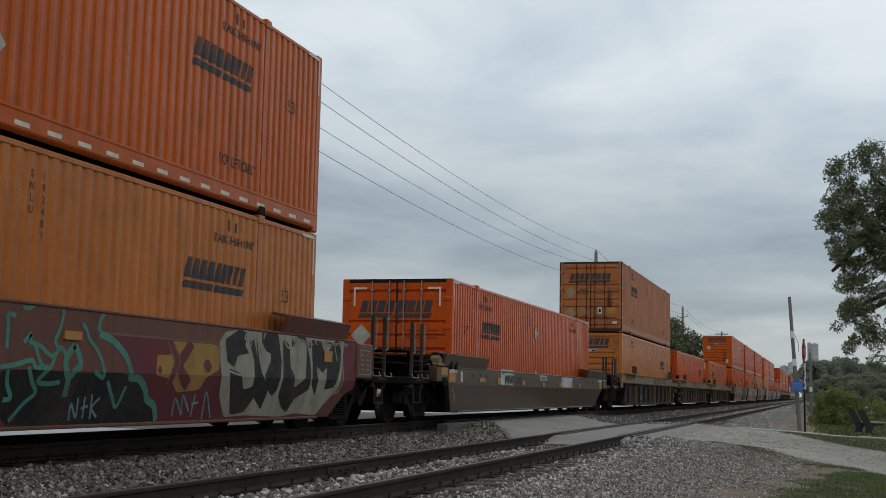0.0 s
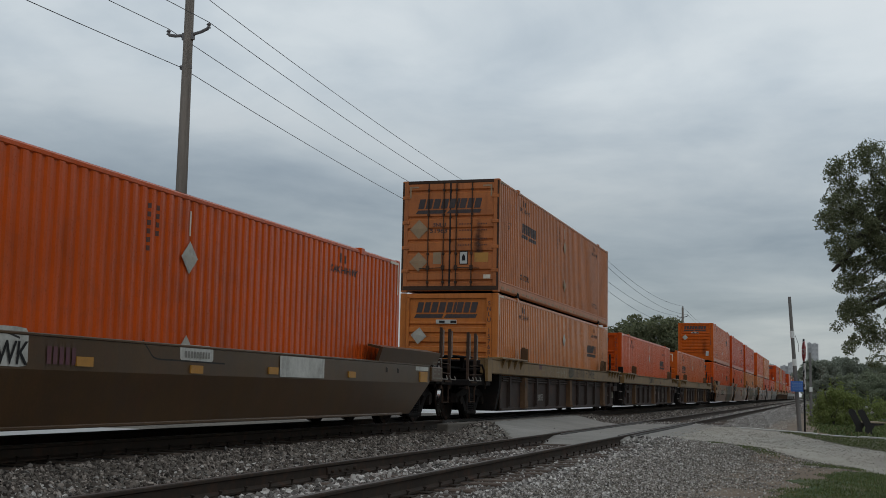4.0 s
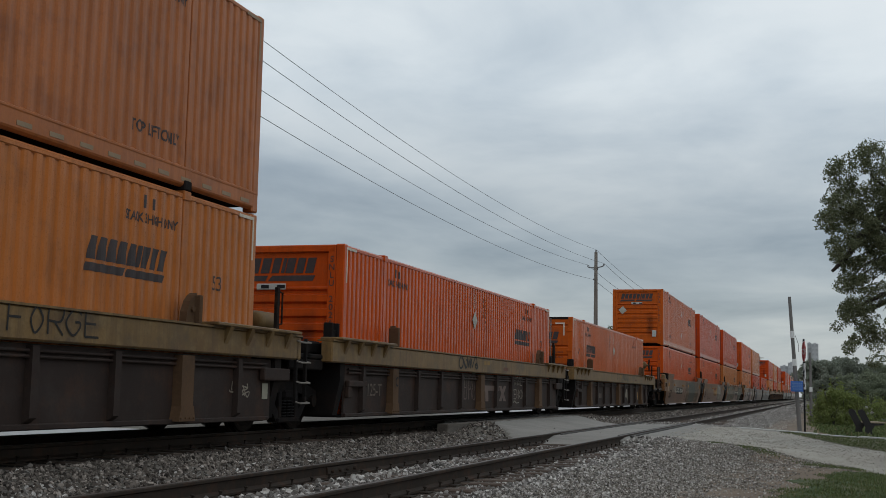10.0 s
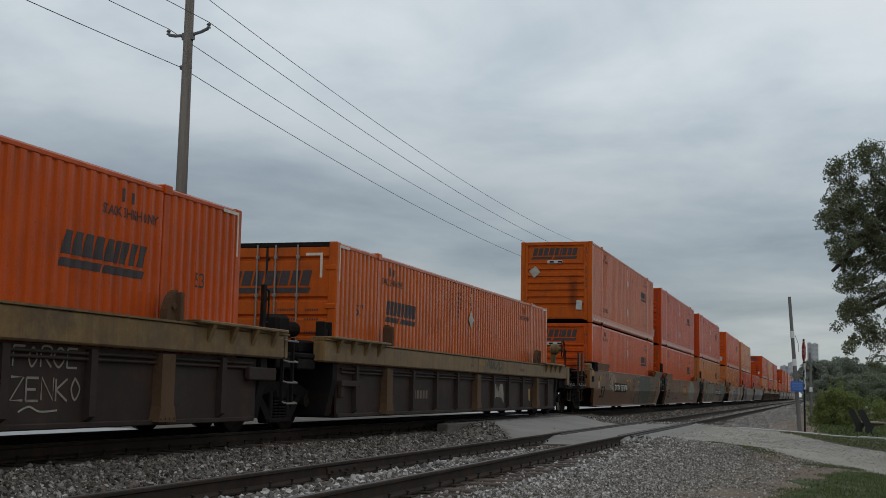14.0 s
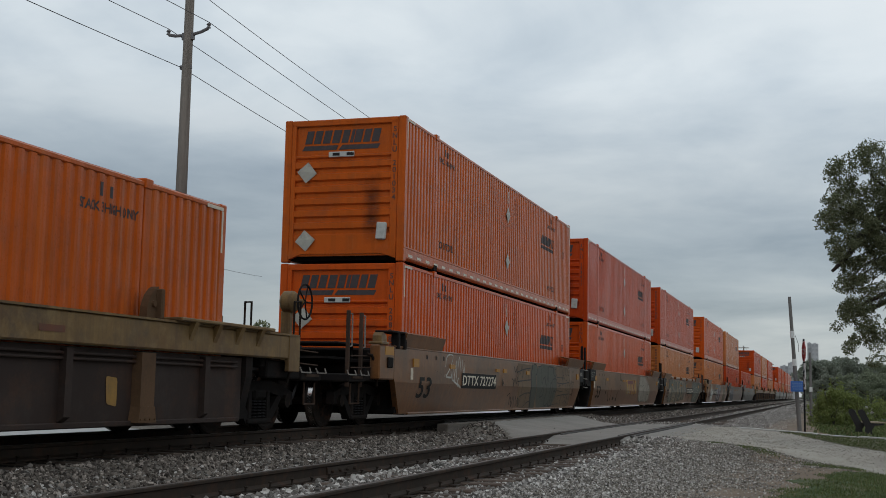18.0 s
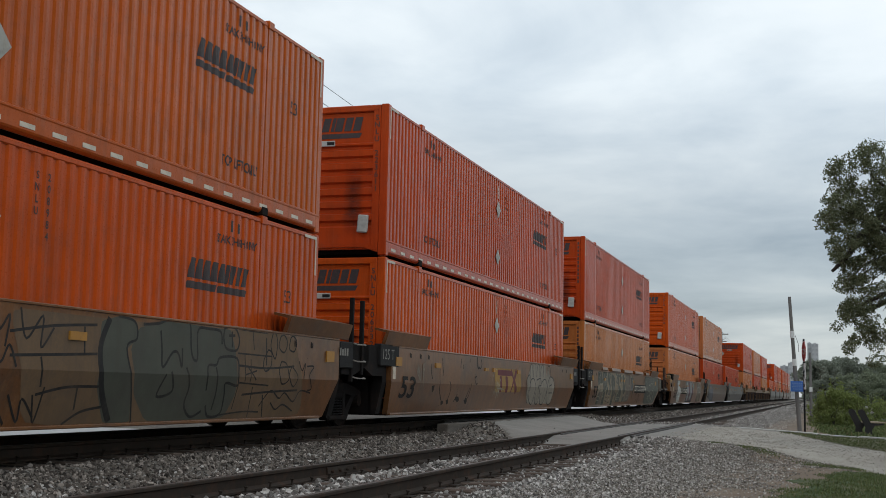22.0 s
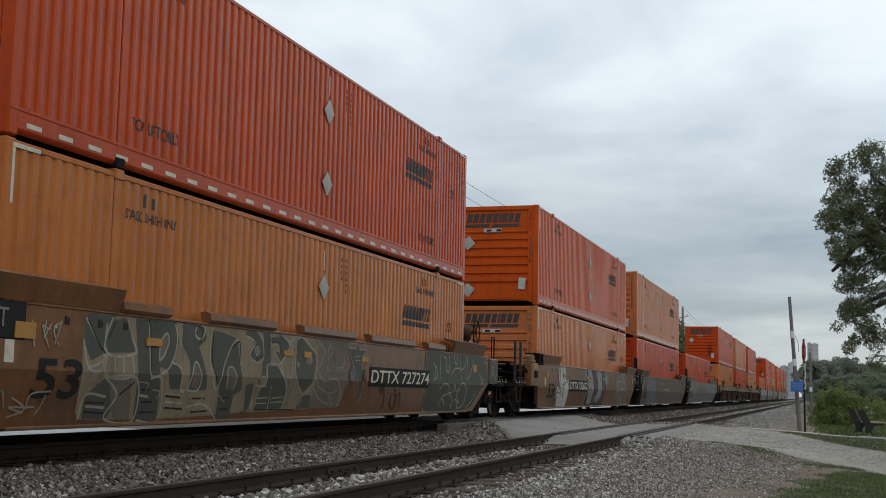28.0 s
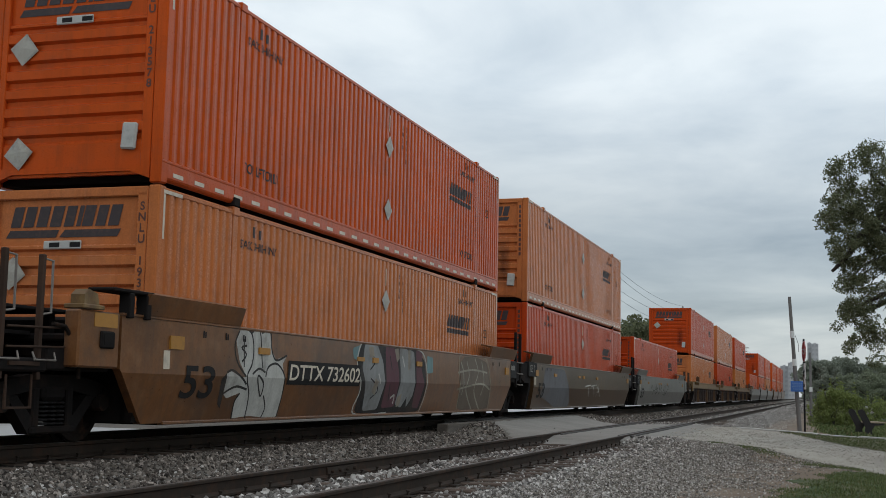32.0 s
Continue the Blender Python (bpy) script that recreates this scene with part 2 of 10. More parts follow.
# ---- shapes ----
class Shape:
    """Vertices and faces of one mesh."""

    def __init__(self):
        self.v, self.f = [], []

    def add(self, verts, faces):
        n = len(self.v)
        self.v += [tuple(p) for p in verts]
        self.f += [tuple(i + n for i in q) for q in faces]
        return self

    def box(self, x0, x1, y0, y1, z0, z1, c=0.0):
        lo, hi = (x0, y0, z0), (x1, y1, z1)
        c = min(c, (x1 - x0) * 0.45, (y1 - y0) * 0.45, (z1 - z0) * 0.45)
        if c <= 0:
            v = [(x, y, z) for x in (x0, x1) for y in (y0, y1) for z in (z0, z1)]
            return self.add(v, [(0, 1, 3, 2), (4, 6, 7, 5), (0, 4, 5, 1), (2, 3, 7, 6), (0, 2, 6, 4), (1, 5, 7, 3)])
        v, at = [], {}
        for sx in (0, 1):
            for sy in (0, 1):
                for sz in (0, 1):
                    s = (sx, sy, sz)
                    for a in range(3):
                        p = [(hi[k] if s[k] else lo[k]) - (0 if k == a else (c if s[k] else -c)) for k in range(3)]
                        at[s, a] = len(v)
                        v.append(p)
        f = []
        for a in range(3):
            b, d = (a + 1) % 3, (a + 2) % 3
            for sa in (0, 1):
                q = []
                for sb, sd in ((0, 0), (1, 0), (1, 1), (0, 1)):
                    s = [0, 0, 0]
                    s[a], s[b], s[d] = sa, sb, sd
                    q.append(at[tuple(s), a])
                f.append(q if sa else q[::-1])
            for sb in (0, 1):
                for sd in (0, 1):
                    s0, s1 = [0, 0, 0], [0, 0, 0]
                    s0[b], s0[d], s1[b], s1[d], s1[a] = sb, sd, sb, sd, 1
                    f.append((at[tuple(s0), b], at[tuple(s1), b], at[tuple(s1), d], at[tuple(s0), d]))
        for s in [(i, j, k) for i in (0, 1) for j in (0, 1) for k in (0, 1)]:
            f.append([at[s, a] for a in range(3)])
        return self.add(v, f)

    def prism(self, outline, axis, a, b):
        """An outline of pairs, drawn out along an axis from a to b."""
        n = len(outline)
        def at(p, q):
            return (q, p[0], p[1]) if axis == "x" else (p[0], q, p[1]) if axis == "y" else (p[0], p[1], q)
        v = [at(p, a) for p in outline] + [at(p, b) for p in outline]
        f = [(i, (i + 1) % n, n + (i + 1) % n, n + i) for i in range(n)]
        return self.add(v, f + [tuple(range(n))[::-1], tuple(range(n, 2 * n))])

    def rod(self, p, q, r, n=8, r2=None, caps=True):
        p, q = Vector(p), Vector(q)
        r2 = r if r2 is None else r2
        d = (q - p).normalized()
        u = d.orthogonal().normalized()
        w = d.cross(u)
        v = []
        for c, k in ((p, r), (q, r2)):
            v += [c + k * (math.cos(2 * math.pi * i / n) * u + math.sin(2 * math.pi * i / n) * w) for i in range(n)]
        f = [(i, (i + 1) % n, n + (i + 1) % n, n + i) for i in range(n)]
        if caps:
            f += [tuple(range(n))[::-1], tuple(range(n, 2 * n))]
        return self.add(v, f)

    def pipe(self, points, r, n=6):
        pts = [Vector(p) for p in points]
        m, v, f = len(pts), [], []
        u = None
        for i, p in enumerate(pts):
            a, b = pts[max(0, i - 1)], pts[min(m - 1, i + 1)]
            d = ((p - a).normalized() + (b - p).normalized()).normalized()
            u = d.orthogonal().normalized() if u is None else (u - d * u.dot(d)).normalized()
            w = d.cross(u)
            bend = 1.0 if i in (0, m - 1) else min(1.4, 1 / max(0.5, d.dot((b - p).normalized())))
            v += [p + r * bend * (math.cos(2 * math.pi * k / n) * u + math.sin(2 * math.pi * k / n) * w) for k in range(n)]
        for i in range(m - 1):
            f += [(i * n + k, i * n + (k + 1) % n, (i + 1) * n + (k + 1) % n, (i + 1) * n + k) for k in range(n)]
        return self.add(v, f + [tuple(range(n))[::-1], tuple(range((m - 1) * n, m * n))])

    def lathe(self, profile, axis, at, n=24):
        """Rings of (radius, along) turned about an axis through at."""
        v, f, m = [], [], len(profile)
        for i in range(n):
            a = 2 * math.pi * i / n
            for r, s in profile:
                c, d = r * math.cos(a), r * math.sin(a)
                p = (s, c, d) if axis == "x" else (c, s, d) if axis == "y" else (c, d, s)
                v.append(tuple(p[k] + at[k] for k in range(3)))
        for i in range(n):
            j = (i + 1) % n
            f += [(i * m + k, j * m + k, j * m + k + 1, i * m + k + 1) for k in range(m - 1)]
        return self.add(v, f)

    def moved(self, m):
        self.v = [tuple(m @ Vector(p)) for p in self.v]
        return self

    def mesh(self, name, mat, smooth=False):
        me = bpy.data.meshes.new(name)
        me.from_pydata(self.v, [], self.f)
        me.materials.append(mat)
        if smooth:
            me.polygons.foreach_set("use_smooth", [True] * len(me.polygons))
        me.update()
        return me


def part(name, shape, mat, parent=None, label="", smooth=False, at=None):
    me = shape if isinstance(shape, bpy.types.Mesh) else shape.mesh(name, mat, smooth)
    ob = new(name, me)
    ob.parent = parent
    if at is not None:
        ob.matrix_basis = at
    if label:
        tagged(ob, label)
    return ob


def thing(name, label, category, group="", at=None, kind=""):
    ob = tagged(new(name), label, category, group, kind)
    if at is not None:
        ob.matrix_basis = at
    return ob


LETTERS = {}


def lettering(text, height, slant=0.0, bold=0.0):
    """A flat mesh of the words, upright in the xz plane, its foot at the origin, as wide as the built-in font makes it."""
    key = (text, height, slant, bold)
    if key not in LETTERS:
        cu = bpy.data.curves.new("words", "FONT")
        cu.body, cu.size, cu.shear, cu.offset, cu.align_x = text, height * 1.4, slant, bold * height, "CENTER"
        ob = new("words", cu)
        me = bpy.data.meshes.new_from_object(ob.evaluated_get(bpy.context.evaluated_depsgraph_get()))
        bpy.data.objects.remove(ob)
        LETTERS[key] = ([(v.co.x, 0.0, v.co.y) for v in me.vertices], [tuple(p.vertices) for p in me.polygons])
        bpy.data.meshes.remove(me)
    v, f = LETTERS[key]
    return Shape().add(v, f)


def fitted(text, width, height, slant=0.0, bold=0.03):
    """Words stretched to a width and a height, centred on their foot."""
    s = lettering(text, height, slant, bold)
    xs, zs = [p[0] for p in s.v], [p[2] for p in s.v]
    x0, kx, kz = (min(xs) + max(xs)) / 2, width / (max(xs) - min(xs)), height / (max(zs) - min(zs))
    s.v = [((x - x0) * kx, 0.0, (z - min(zs)) * kz) for x, y, z in s.v]
    return s


def stacked(text, size, pitch):
    """Characters one under another, from the origin down."""
    s = Shape()
    for i, ch in enumerate(text):
        if ch != " ":
            c = lettering(ch, size, 0.0, 0.03)
            s.add([(x, 0.0, z - i * pitch - size) for x, y, z in c.v], c.f)
    return s


# ---- containers ----
LEN, WID, TALL = 16.154, 2.591, 2.896
HW, HL = WID / 2, LEN / 2
POST = 6.06


GROOVE = 0.027   # depth of the pressed side wall


def side_profile():
    """The corrugation of a side as runs of (y, depth)."""
    runs = []
    for a, b, n in ((-HL + 0.17, -POST - 0.07, 9), (-POST + 0.07, POST - 0.07, 58), (POST + 0.07, HL - 0.17, 9)):
        p, line = (b - a) / n, []
        for i in range(n):
            y = a + i * p
            line += [(y, -GROOVE), (y + 0.28 * p, -GROOVE), (y + 0.42 * p, -0.005), (y + 0.66 * p, -0.002), (y + 0.90 * p, -0.005)]
        runs.append(line + [(b, -GROOVE)])
    return runs


PROFILE = side_profile()


def side_panel(sign):
    s, z0, z1 = Shape(), 0.28, TALL - 0.10
    for line in PROFILE:
        v = [(sign * (HW + d), y, z) for z in (z0, z1) for y, d in line]
        m = len(line)
        s.add(v, [(i, i + 1, m + i + 1, m + i) for i in range(m - 1)])
    return s


def on_side(sh, y, z, lift=0.003):
    """Lay a shape drawn in the xz plane on the container's side towards +x."""
    sh.v = [(HW + lift, y + p[0], z + p[2]) for p in sh.v]
    return sh


def on_end(sh, x, z, y=-HL, lift=0.004):
    sh.v = [(x + p[0], y - lift, z + p[2]) for p in sh.v]
    return sh


def slab(points):
    """A flat shape in the xz plane."""
    return Shape().add([(x, 0, z) for x, z in points], [tuple(range(len(points)))])


NAME_ROW = (0.96, 0.98, 1.02, 1.06, 0.92, 0.42, 1.0, 0.92, 1.0)   # widths of the blocks


def name_blocks(width, height, slant=0.22):
    """A company's mark as a row of slanted blocks over a bar with a notch."""
    s = Shape()
    z0, z1 = height * 0.34, height
    w = width / sum(NAME_ROW)
    x = -width / 2
    for k in NAME_ROW:
        q = [(x + w * k * 0.80 * u, z0 + (z1 - z0) * v) for u, v in ((0, 0), (1, 0), (1, 1), (0, 1))]
        s.add([(u + slant * (v - z0), 0, v) for u, v in q], [(0, 1, 2, 3)])
        x += w * k
    h, w2 = height * 0.24, width / 2
    s.add([(-w2 - 0.06, 0, 0), (-0.13, 0, 0), (-0.08, 0, h), (-w2, 0, h)], [(0, 1, 2, 3)])
    s.add([(-0.08, 0, 0), (w2 - 0.05, 0, 0), (w2, 0, h), (0.0, 0, h)], [(0, 1, 2, 3)])
    return s


def bars(width, height, n, gap=0.3, seed=1):
    """Unreadable or private writing: plain bars, side by side."""
    s, w, rnd = Shape(), width / n, random.Random(seed)
    for i in range(n):
        a, b = -width / 2 + i * w, -width / 2 + (i + 1 - gap) * w
        k = height * rnd.choice((1, 1, 0.85))
        s.add([(a, 0, 0), (b, 0, 0), (b, 0, k), (a, 0, k)], [(0, 1, 2, 3)])
    return s


def upright_bars(width, height, n, gap=0.3):
    s, h = Shape(), height / n
    for i in range(n):
        z = -i * h
        s.add([(-width / 2, 0, z - h * (1 - gap)), (width / 2, 0, z - h * (1 - gap)), (width / 2, 0, z), (-width / 2, 0, z)], [(0, 1, 2, 3)])
    return s


def wrapped(sh, lift=0.004):
    """Fold a flat shape on the side into the corrugation, as paint lies in it."""
    out = Shape()
    lo, hi = min(p[1] for p in sh.v), max(p[1] for p in sh.v)
    steps = [(p, q) for line in PROFILE for p, q in zip(line, line[1:]) if q[0] > lo and p[0] < hi]
    for f in sh.f:
        pts = [(sh.v[i][1], sh.v[i][2]) for i in f]
        lo, hi = min(p[0] for p in pts), max(p[0] for p in pts)
        for (a, da), (b, db) in steps:
            if b <= lo or a >= hi:
                continue
            poly = pts
            for edge, keep in ((a, 1), (b, -1)):
                kept = []
                for p, q in zip(poly, poly[1:] + poly[:1]):
                    dp, dq = keep * (p[0] - edge), keep * (q[0] - edge)
                    if dp >= 0:
                        kept.append(p)
                    if dp * dq < 0:
                        k = dp / (dp - dq)
                        kept.append((p[0] + k * (q[0] - p[0]), p[1] + k * (q[1] - p[1])))
                poly = kept
                if len(poly) < 3:
                    break
            if len(poly) >= 3:
                out.add([(HW + lift + da + (db - da) * (y - a) / (b - a), y, z) for y, z in poly], [tuple(range(len(poly)))])
    return out


def diamond(r):
    s = Shape()
    s.prism([(0, -r), (r, 0), (0, r), (-r, 0)], "y", -0.006, 0.0)
    q = r * 0.90
    s.add([(0, -0.007, -q), (q, -0.012, 0), (0, -0.007, q), (-q, -0.009, 0), (0.01, -0.022, 0.02)], [(0, 1, 4), (1, 2, 4), (2, 3, 4), (3, 0, 4)])
    return s


MESHES = {}


def shared(key, make, mat, smooth=False):
    k = (key, mat.name)
    if k not in MESHES:
        MESHES[k] = make().mesh(str(key).split("/")[0], mat, smooth)
    return MESHES[k]


def front_wall():
    """The closed end: a name panel over pressed ribs, one folded sheet."""
    y, line = -HL, [(-HL + 0.10, 0.12), (-HL + 0.03, 0.12), (-HL + 0.03, 0.54), (-HL + 0.060, 0.57)]
    z = 0.64
    for i in range(6):
        line += [(y + 0.060, z), (y + 0.012, z + 0.035), (y + 0.012, z + 0.145), (y + 0.060, z + 0.165)]
        z += 0.245
    line += [(y + 0.060, z - 0.03), (y + 0.02, z), (y + 0.02, z + 0.03), (y + 0.055, z + 0.05), (y + 0.055, TALL - 0.06), (y + 0.10, TALL - 0.06)]
    return Shape().prism(line, "x", -HW + 0.2, HW - 0.25)


def soot_streak():
    """A smear of soot that follows the pressed ribs beside the document box."""
    line = [(-HL + 0.0275, 0.30), (-HL + 0.0275, 0.54), (-HL + 0.0575, 0.57)]
    z = 0.64
    for i in range(5):
        line += [(-HL + 0.0575, z), (-HL + 0.0095, z + 0.035), (-HL + 0.0095, z + 0.145), (-HL + 0.0575, z + 0.165)]
        z += 0.245
    v = [(x, y, q) for y, q in line for x in (0.38, 0.84)]
    return Shape().add(v, [(2 * i, 2 * i + 1, 2 * i + 3, 2 * i + 2) for i in range(len(line) - 1)])


def smear_material(x0=0.39, x1=0.83):
    m = bpy.data.materials.new("soot_smear")
    nt = tree_of(m)
    L = nt.links.new
    coord = node(nt, "ShaderNodeTexCoord")
    sep = node(nt, "ShaderNodeSeparateXYZ")
    L(coord.outputs["Object"], sep.inputs[0])
    n = node(nt, "ShaderNodeTexNoise", Scale=5.0, Detail=5.0, Roughness=0.7)
    L(coord.outputs["Object"], n.inputs["Vector"])
    across = ramp(nt, sep.outputs[0], [(x0, (0, 0, 0)), ((x0 + x1) / 2, (0.62, 0.62, 0.62)), (x1, (0, 0, 0))])
    half = node(nt, "ShaderNodeMath", operation="MULTIPLY")
    L(sep.outputs[2], half.inputs[0])
    half.inputs[1].default_value = 0.4
    up = ramp(nt, half.outputs[0], [(0.13, (0, 0, 0)), (0.30, (1, 1, 1)), (0.55, (0.8, 0.8, 0.8)), (0.76, (0, 0, 0))])
    patch = ramp(nt, n.outputs[0], [(0.30, (0.25, 0.25, 0.25)), (0.65, (1.1, 1.1, 1.1))])
    a = mixed(nt, "MULTIPLY", 1.0, mixed(nt, "MULTIPLY", 1.0, across, up), patch)
    b = node(nt, "ShaderNodeBsdfPrincipled", Roughness=0.8)
    b.inputs["Base Color"].default_value = (0.02, 0.015, 0.013, 1)
    L(a, b.inputs["Alpha"])
    out = node(nt, "ShaderNodeOutputMaterial")
    L(b.outputs[0], out.inputs[0])
    return m


SMEAR, SMEAR_DOOR = smear_material(), smear_material(0.61, 0.91)
DULL = material("dull_brown_print", (0.075, 0.028, 0.020), 0.6, spots=[((0.2, 0.05, 0.02), 0.5, 12)], vary=0.2)


def door_leaf(side):
    x0, x1 = (-HW + 0.10, -0.012) if side < 0 else (0.012, HW - 0.10)
    y = -HL
    line, z = [(y + 0.10, 0.16), (y + 0.016, 0.16), (y + 0.016, 0.24)], 0.26
    for h in (0.20, 0.42, 0.24, 0.24, 0.24, 0.62, 0.14):
        line += [(y + 0.055, z), (y + 0.055, z + 0.03), (y + 0.016, z + 0.065), (y + 0.016, z + 0.03 + h)]
        z += 0.06 + h
    line += [(y + 0.016, TALL - 0.10), (y + 0.10, TALL - 0.10)]
    return Shape().prism(line, "x", x0, x1)


def lock_rod(x):
    s = Shape().rod((x, -HL - 0.012, 0.14), (x, -HL - 0.012, TALL - 0.06), 0.0145, 8)
    for z in (0.22, 0.95, 1.95, TALL - 0.30):
        s.box(x - 0.03, x + 0.03, -HL - 0.03, -HL + 0.03, z, z + 0.06, 0.008)
    return s


FRONT_FRAME = (
    ("end_header", lambda: Shape().box(-HW + 0.16, HW - 0.16, -HL, -HL + 0.12, TALL - 0.15, TALL - 0.025, 0.015)),
    ("end_post", lambda: Shape().box(-HW + 0.16, -HW + 0.25, -HL, -HL + 0.07, 0.1, TALL - 0.1, 0.01)),
    ("end_post_wide", lambda: Shape().box(HW - 0.30, HW - 0.16, -HL, -HL + 0.07, 0.1, TALL - 0.1, 0.01)),
    ("end_sill", lambda: Shape().prism([(-HW + 0.16, 0.06), (-HW + 0.42, 0.16), (HW - 0.45, 0.16), (HW - 0.16, 0.06), (HW - 0.16, 0.24), (-HW + 0.16, 0.24)], "y", -HL + 0.002, -HL + 0.10)),
)


def container(paint, near, far, label, group, low=False, detail=True, sooty=True):
    """A 53-foot steel box; near and far say which end is turned to the front of the train: 'front' or 'doors'. Its foot is at the origin."""
    P = PAINT[paint]
    flip = pose(0, 0, 0, 0, 0, 180)
    sheet = DIRTY if paint == "brown" else PLACARD
    rods = POST_RUST if paint == "brown" else RODS
    c = thing("freight_container", label, "shipping container", group)
    for sign, nm in ((1, "side_panel"), (-1, "side_panel")):
        part(nm, shared("side_panel/%d" % sign, lambda: side_panel(sign), P), P, c)
    def roof():
        s = Shape().box(-HW + 0.04, HW - 0.04, -HL + 0.05, HL - 0.05, TALL - 0.06, TALL - 0.02)
        for i in range(40):
            y = -HL + 0.3 + i * 0.395
            s.box(-HW + 0.1, HW - 0.1, y, y + 0.16, TALL - 0.02, TALL - 0.008)
        return s
    part("roof", shared("roof", roof, P), P, c)
    part("floor", shared("floor", lambda: Shape().box(-HW + 0.06, HW - 0.06, -HL + 0.25, HL - 0.25, 0.06, 0.16), DARK), DARK, c)
    for sign in (1, -1):
        part("bottom_rail", shared("bottom_rail/%d" % sign, lambda: Shape().prism([(sign * (HW - q), z) for q, z in ((0.11, 0.05), (0.05, 0.035), (0.012, 0.062), (0.0, 0.085), (0.0, 0.255), (-0.007, 0.268), (-0.007, 0.288), (0.05, 0.335), (0.11, 0.335))], "y", -HL + 0.02, HL - 0.02), P), P, c)
        part("top_rail", shared("top_rail/%d" % sign, lambda: Shape().box(*sorted((sign * (HW - 0.07), sign * HW)), -HL + 0.02, HL - 0.02, TALL - 0.105, TALL - 0.032, 0.016), P), P, c)
        for y in (-1, 1):
            def post():
                return Shape().box(*sorted((sign * (HW - 0.16), sign * (HW + 0.002))), *sorted((y * (HL - 0.17), y * HL)), 0.0, TALL - 0.012, 0.018)
            part("corner_post", shared("corner_post/%d%d" % (sign, y), post, P), P, c)
            def lift():
                s = Shape().box(*sorted((sign * (HW - 0.05), sign * (HW + 0.004))), y * POST - 0.07, y * POST + 0.07, 0.10, TALL - 0.09, 0.008)
                return s
            part("lifting_post", shared("lifting_post/%d%d" % (sign, y), lift, P), P, c)
            for z in (0.0, TALL - 0.12):
                part("corner_casting", shared("corner_casting/%d%d%g" % (sign, y, z), lambda: Shape().box(*sorted((sign * (HW - 0.14), sign * (HW + 0.02))), y * POST - 0.09, y * POST + 0.09, z, z + 0.125, 0.012), P if z else DARK), P if z else DARK, c, "" if z else "dark steel lifting casting")
    for y, kind in ((0, near), (1, far)):
        turn = flip if y else None
        if kind == "front":
            part("front_wall", shared("front_wall", front_wall, P), P, c, at=turn)
            for nm, make in FRONT_FRAME:
                part(nm, shared(nm, make, P), P, c, at=turn)
        else:
            part("door_sill", shared("door_sill", lambda: Shape().box(-HW + 0.1, HW - 0.1, -HL + 0.01, -HL + 0.12, 0.03, 0.15, 0.015), P), P, c, at=turn)
            part("door_seal", shared("door_seal", lambda: Shape().box(-0.022, 0.022, -HL + 0.013, -HL + 0.06, 0.15, TALL - 0.10), BLACK), BLACK, c, "black rubber door seal", at=turn)
            part("door_header", shared("door_header", lambda: Shape().box(-HW + 0.1, HW - 0.1, -HL + 0.01, -HL + 0.12, TALL - 0.10, TALL - 0.015, 0.012), rods if paint == "brown" else DARK), rods if paint == "brown" else DARK, c, at=turn)
            for side in (-1, 1):
                d = part("door", shared("door/%d" % side, lambda: door_leaf(side), P), P, c, at=turn)
                for x in (0.17, 0.58):
                    part("lock_rod", shared("lock_rod/%g" % (x * side), lambda: lock_rod(x * side), rods), rods, d, "upright lock rod")
                for z in (0.5, 1.1, 1.75, 2.4):
                    part("hinge", shared("hinge/%d%g" % (side, z), lambda: Shape().box(*sorted((side * (HW - 0.20), side * (HW - 0.01))), -HL - 0.012, -HL + 0.05, z, z + 0.09, 0.01), P), P, d)
        if y and not detail:
            continue
        if y == 0 and kind == "front":
            part("name_panel", shared("name_panel", lambda: on_end(name_blocks(1.62, 0.40), -0.06, TALL - 0.64, -HL + 0.052), LOGO), LOGO, c, "black block lettering over a bar")
            part("placard", shared("placard/a", lambda: diamond(0.215).moved(pose(-0.78, -HL - 0.004, 1.80, 0, 6, 0)), PLACARD), PLACARD, c, "blank silver diamond placard")
            part("placard", shared("placard/b", lambda: diamond(0.215).moved(pose(-0.78, -HL - 0.004, 0.43, 0, -5, 0)), PLACARD), PLACARD, c, "blank silver diamond placard")
            lamp = part("marker_plate", shared("marker_plate", lambda: Shape().box(-0.33, 0.22, -HL - 0.006, -HL + 0.02, 2.10, 2.21, 0.015), WHITE), WHITE, c, "white vent plate")
            for x in (-0.24, 0.06):
                part("slot", shared("slot/%g" % x, lambda: Shape().box(x, x + 0.15, -HL - 0.009, -HL, 2.125, 2.185), BLACK), BLACK, lamp)
            part("document_box", shared("document_box", lambda: Shape().box(-0.105, 0.105, -0.03, 0.03, -0.17, 0.17, 0.02).moved(pose(0.83, -HL, 0.60, 0, 4, 0)), WHITE), WHITE, c, "white document box")
            if sooty:
                part("soot_streak", shared("soot_streak", soot_streak, SMEAR), SMEAR, c, "sooty black smear")
        elif y == 0:
            part("name_panel", shared("name_panel/d", lambda: on_end(name_blocks(1.70, 0.38), -0.02, 2.02, -HL + 0.012), LOGO), LOGO, c, "black block lettering over a bar")
            part("placard", shared("placard/c", lambda: diamond(0.25).moved(pose(-0.83, -HL + 0.004, 1.62)), sheet), sheet, c, "blank silver diamond placard")
            part("placard", shared("placard/d", lambda: diamond(0.25).moved(pose(-0.83, -HL + 0.004, 0.78)), sheet), sheet, c, "blank silver diamond placard")
            part("data_lines", shared("data_lines", lambda: data_lines(), DULL), DULL, c)
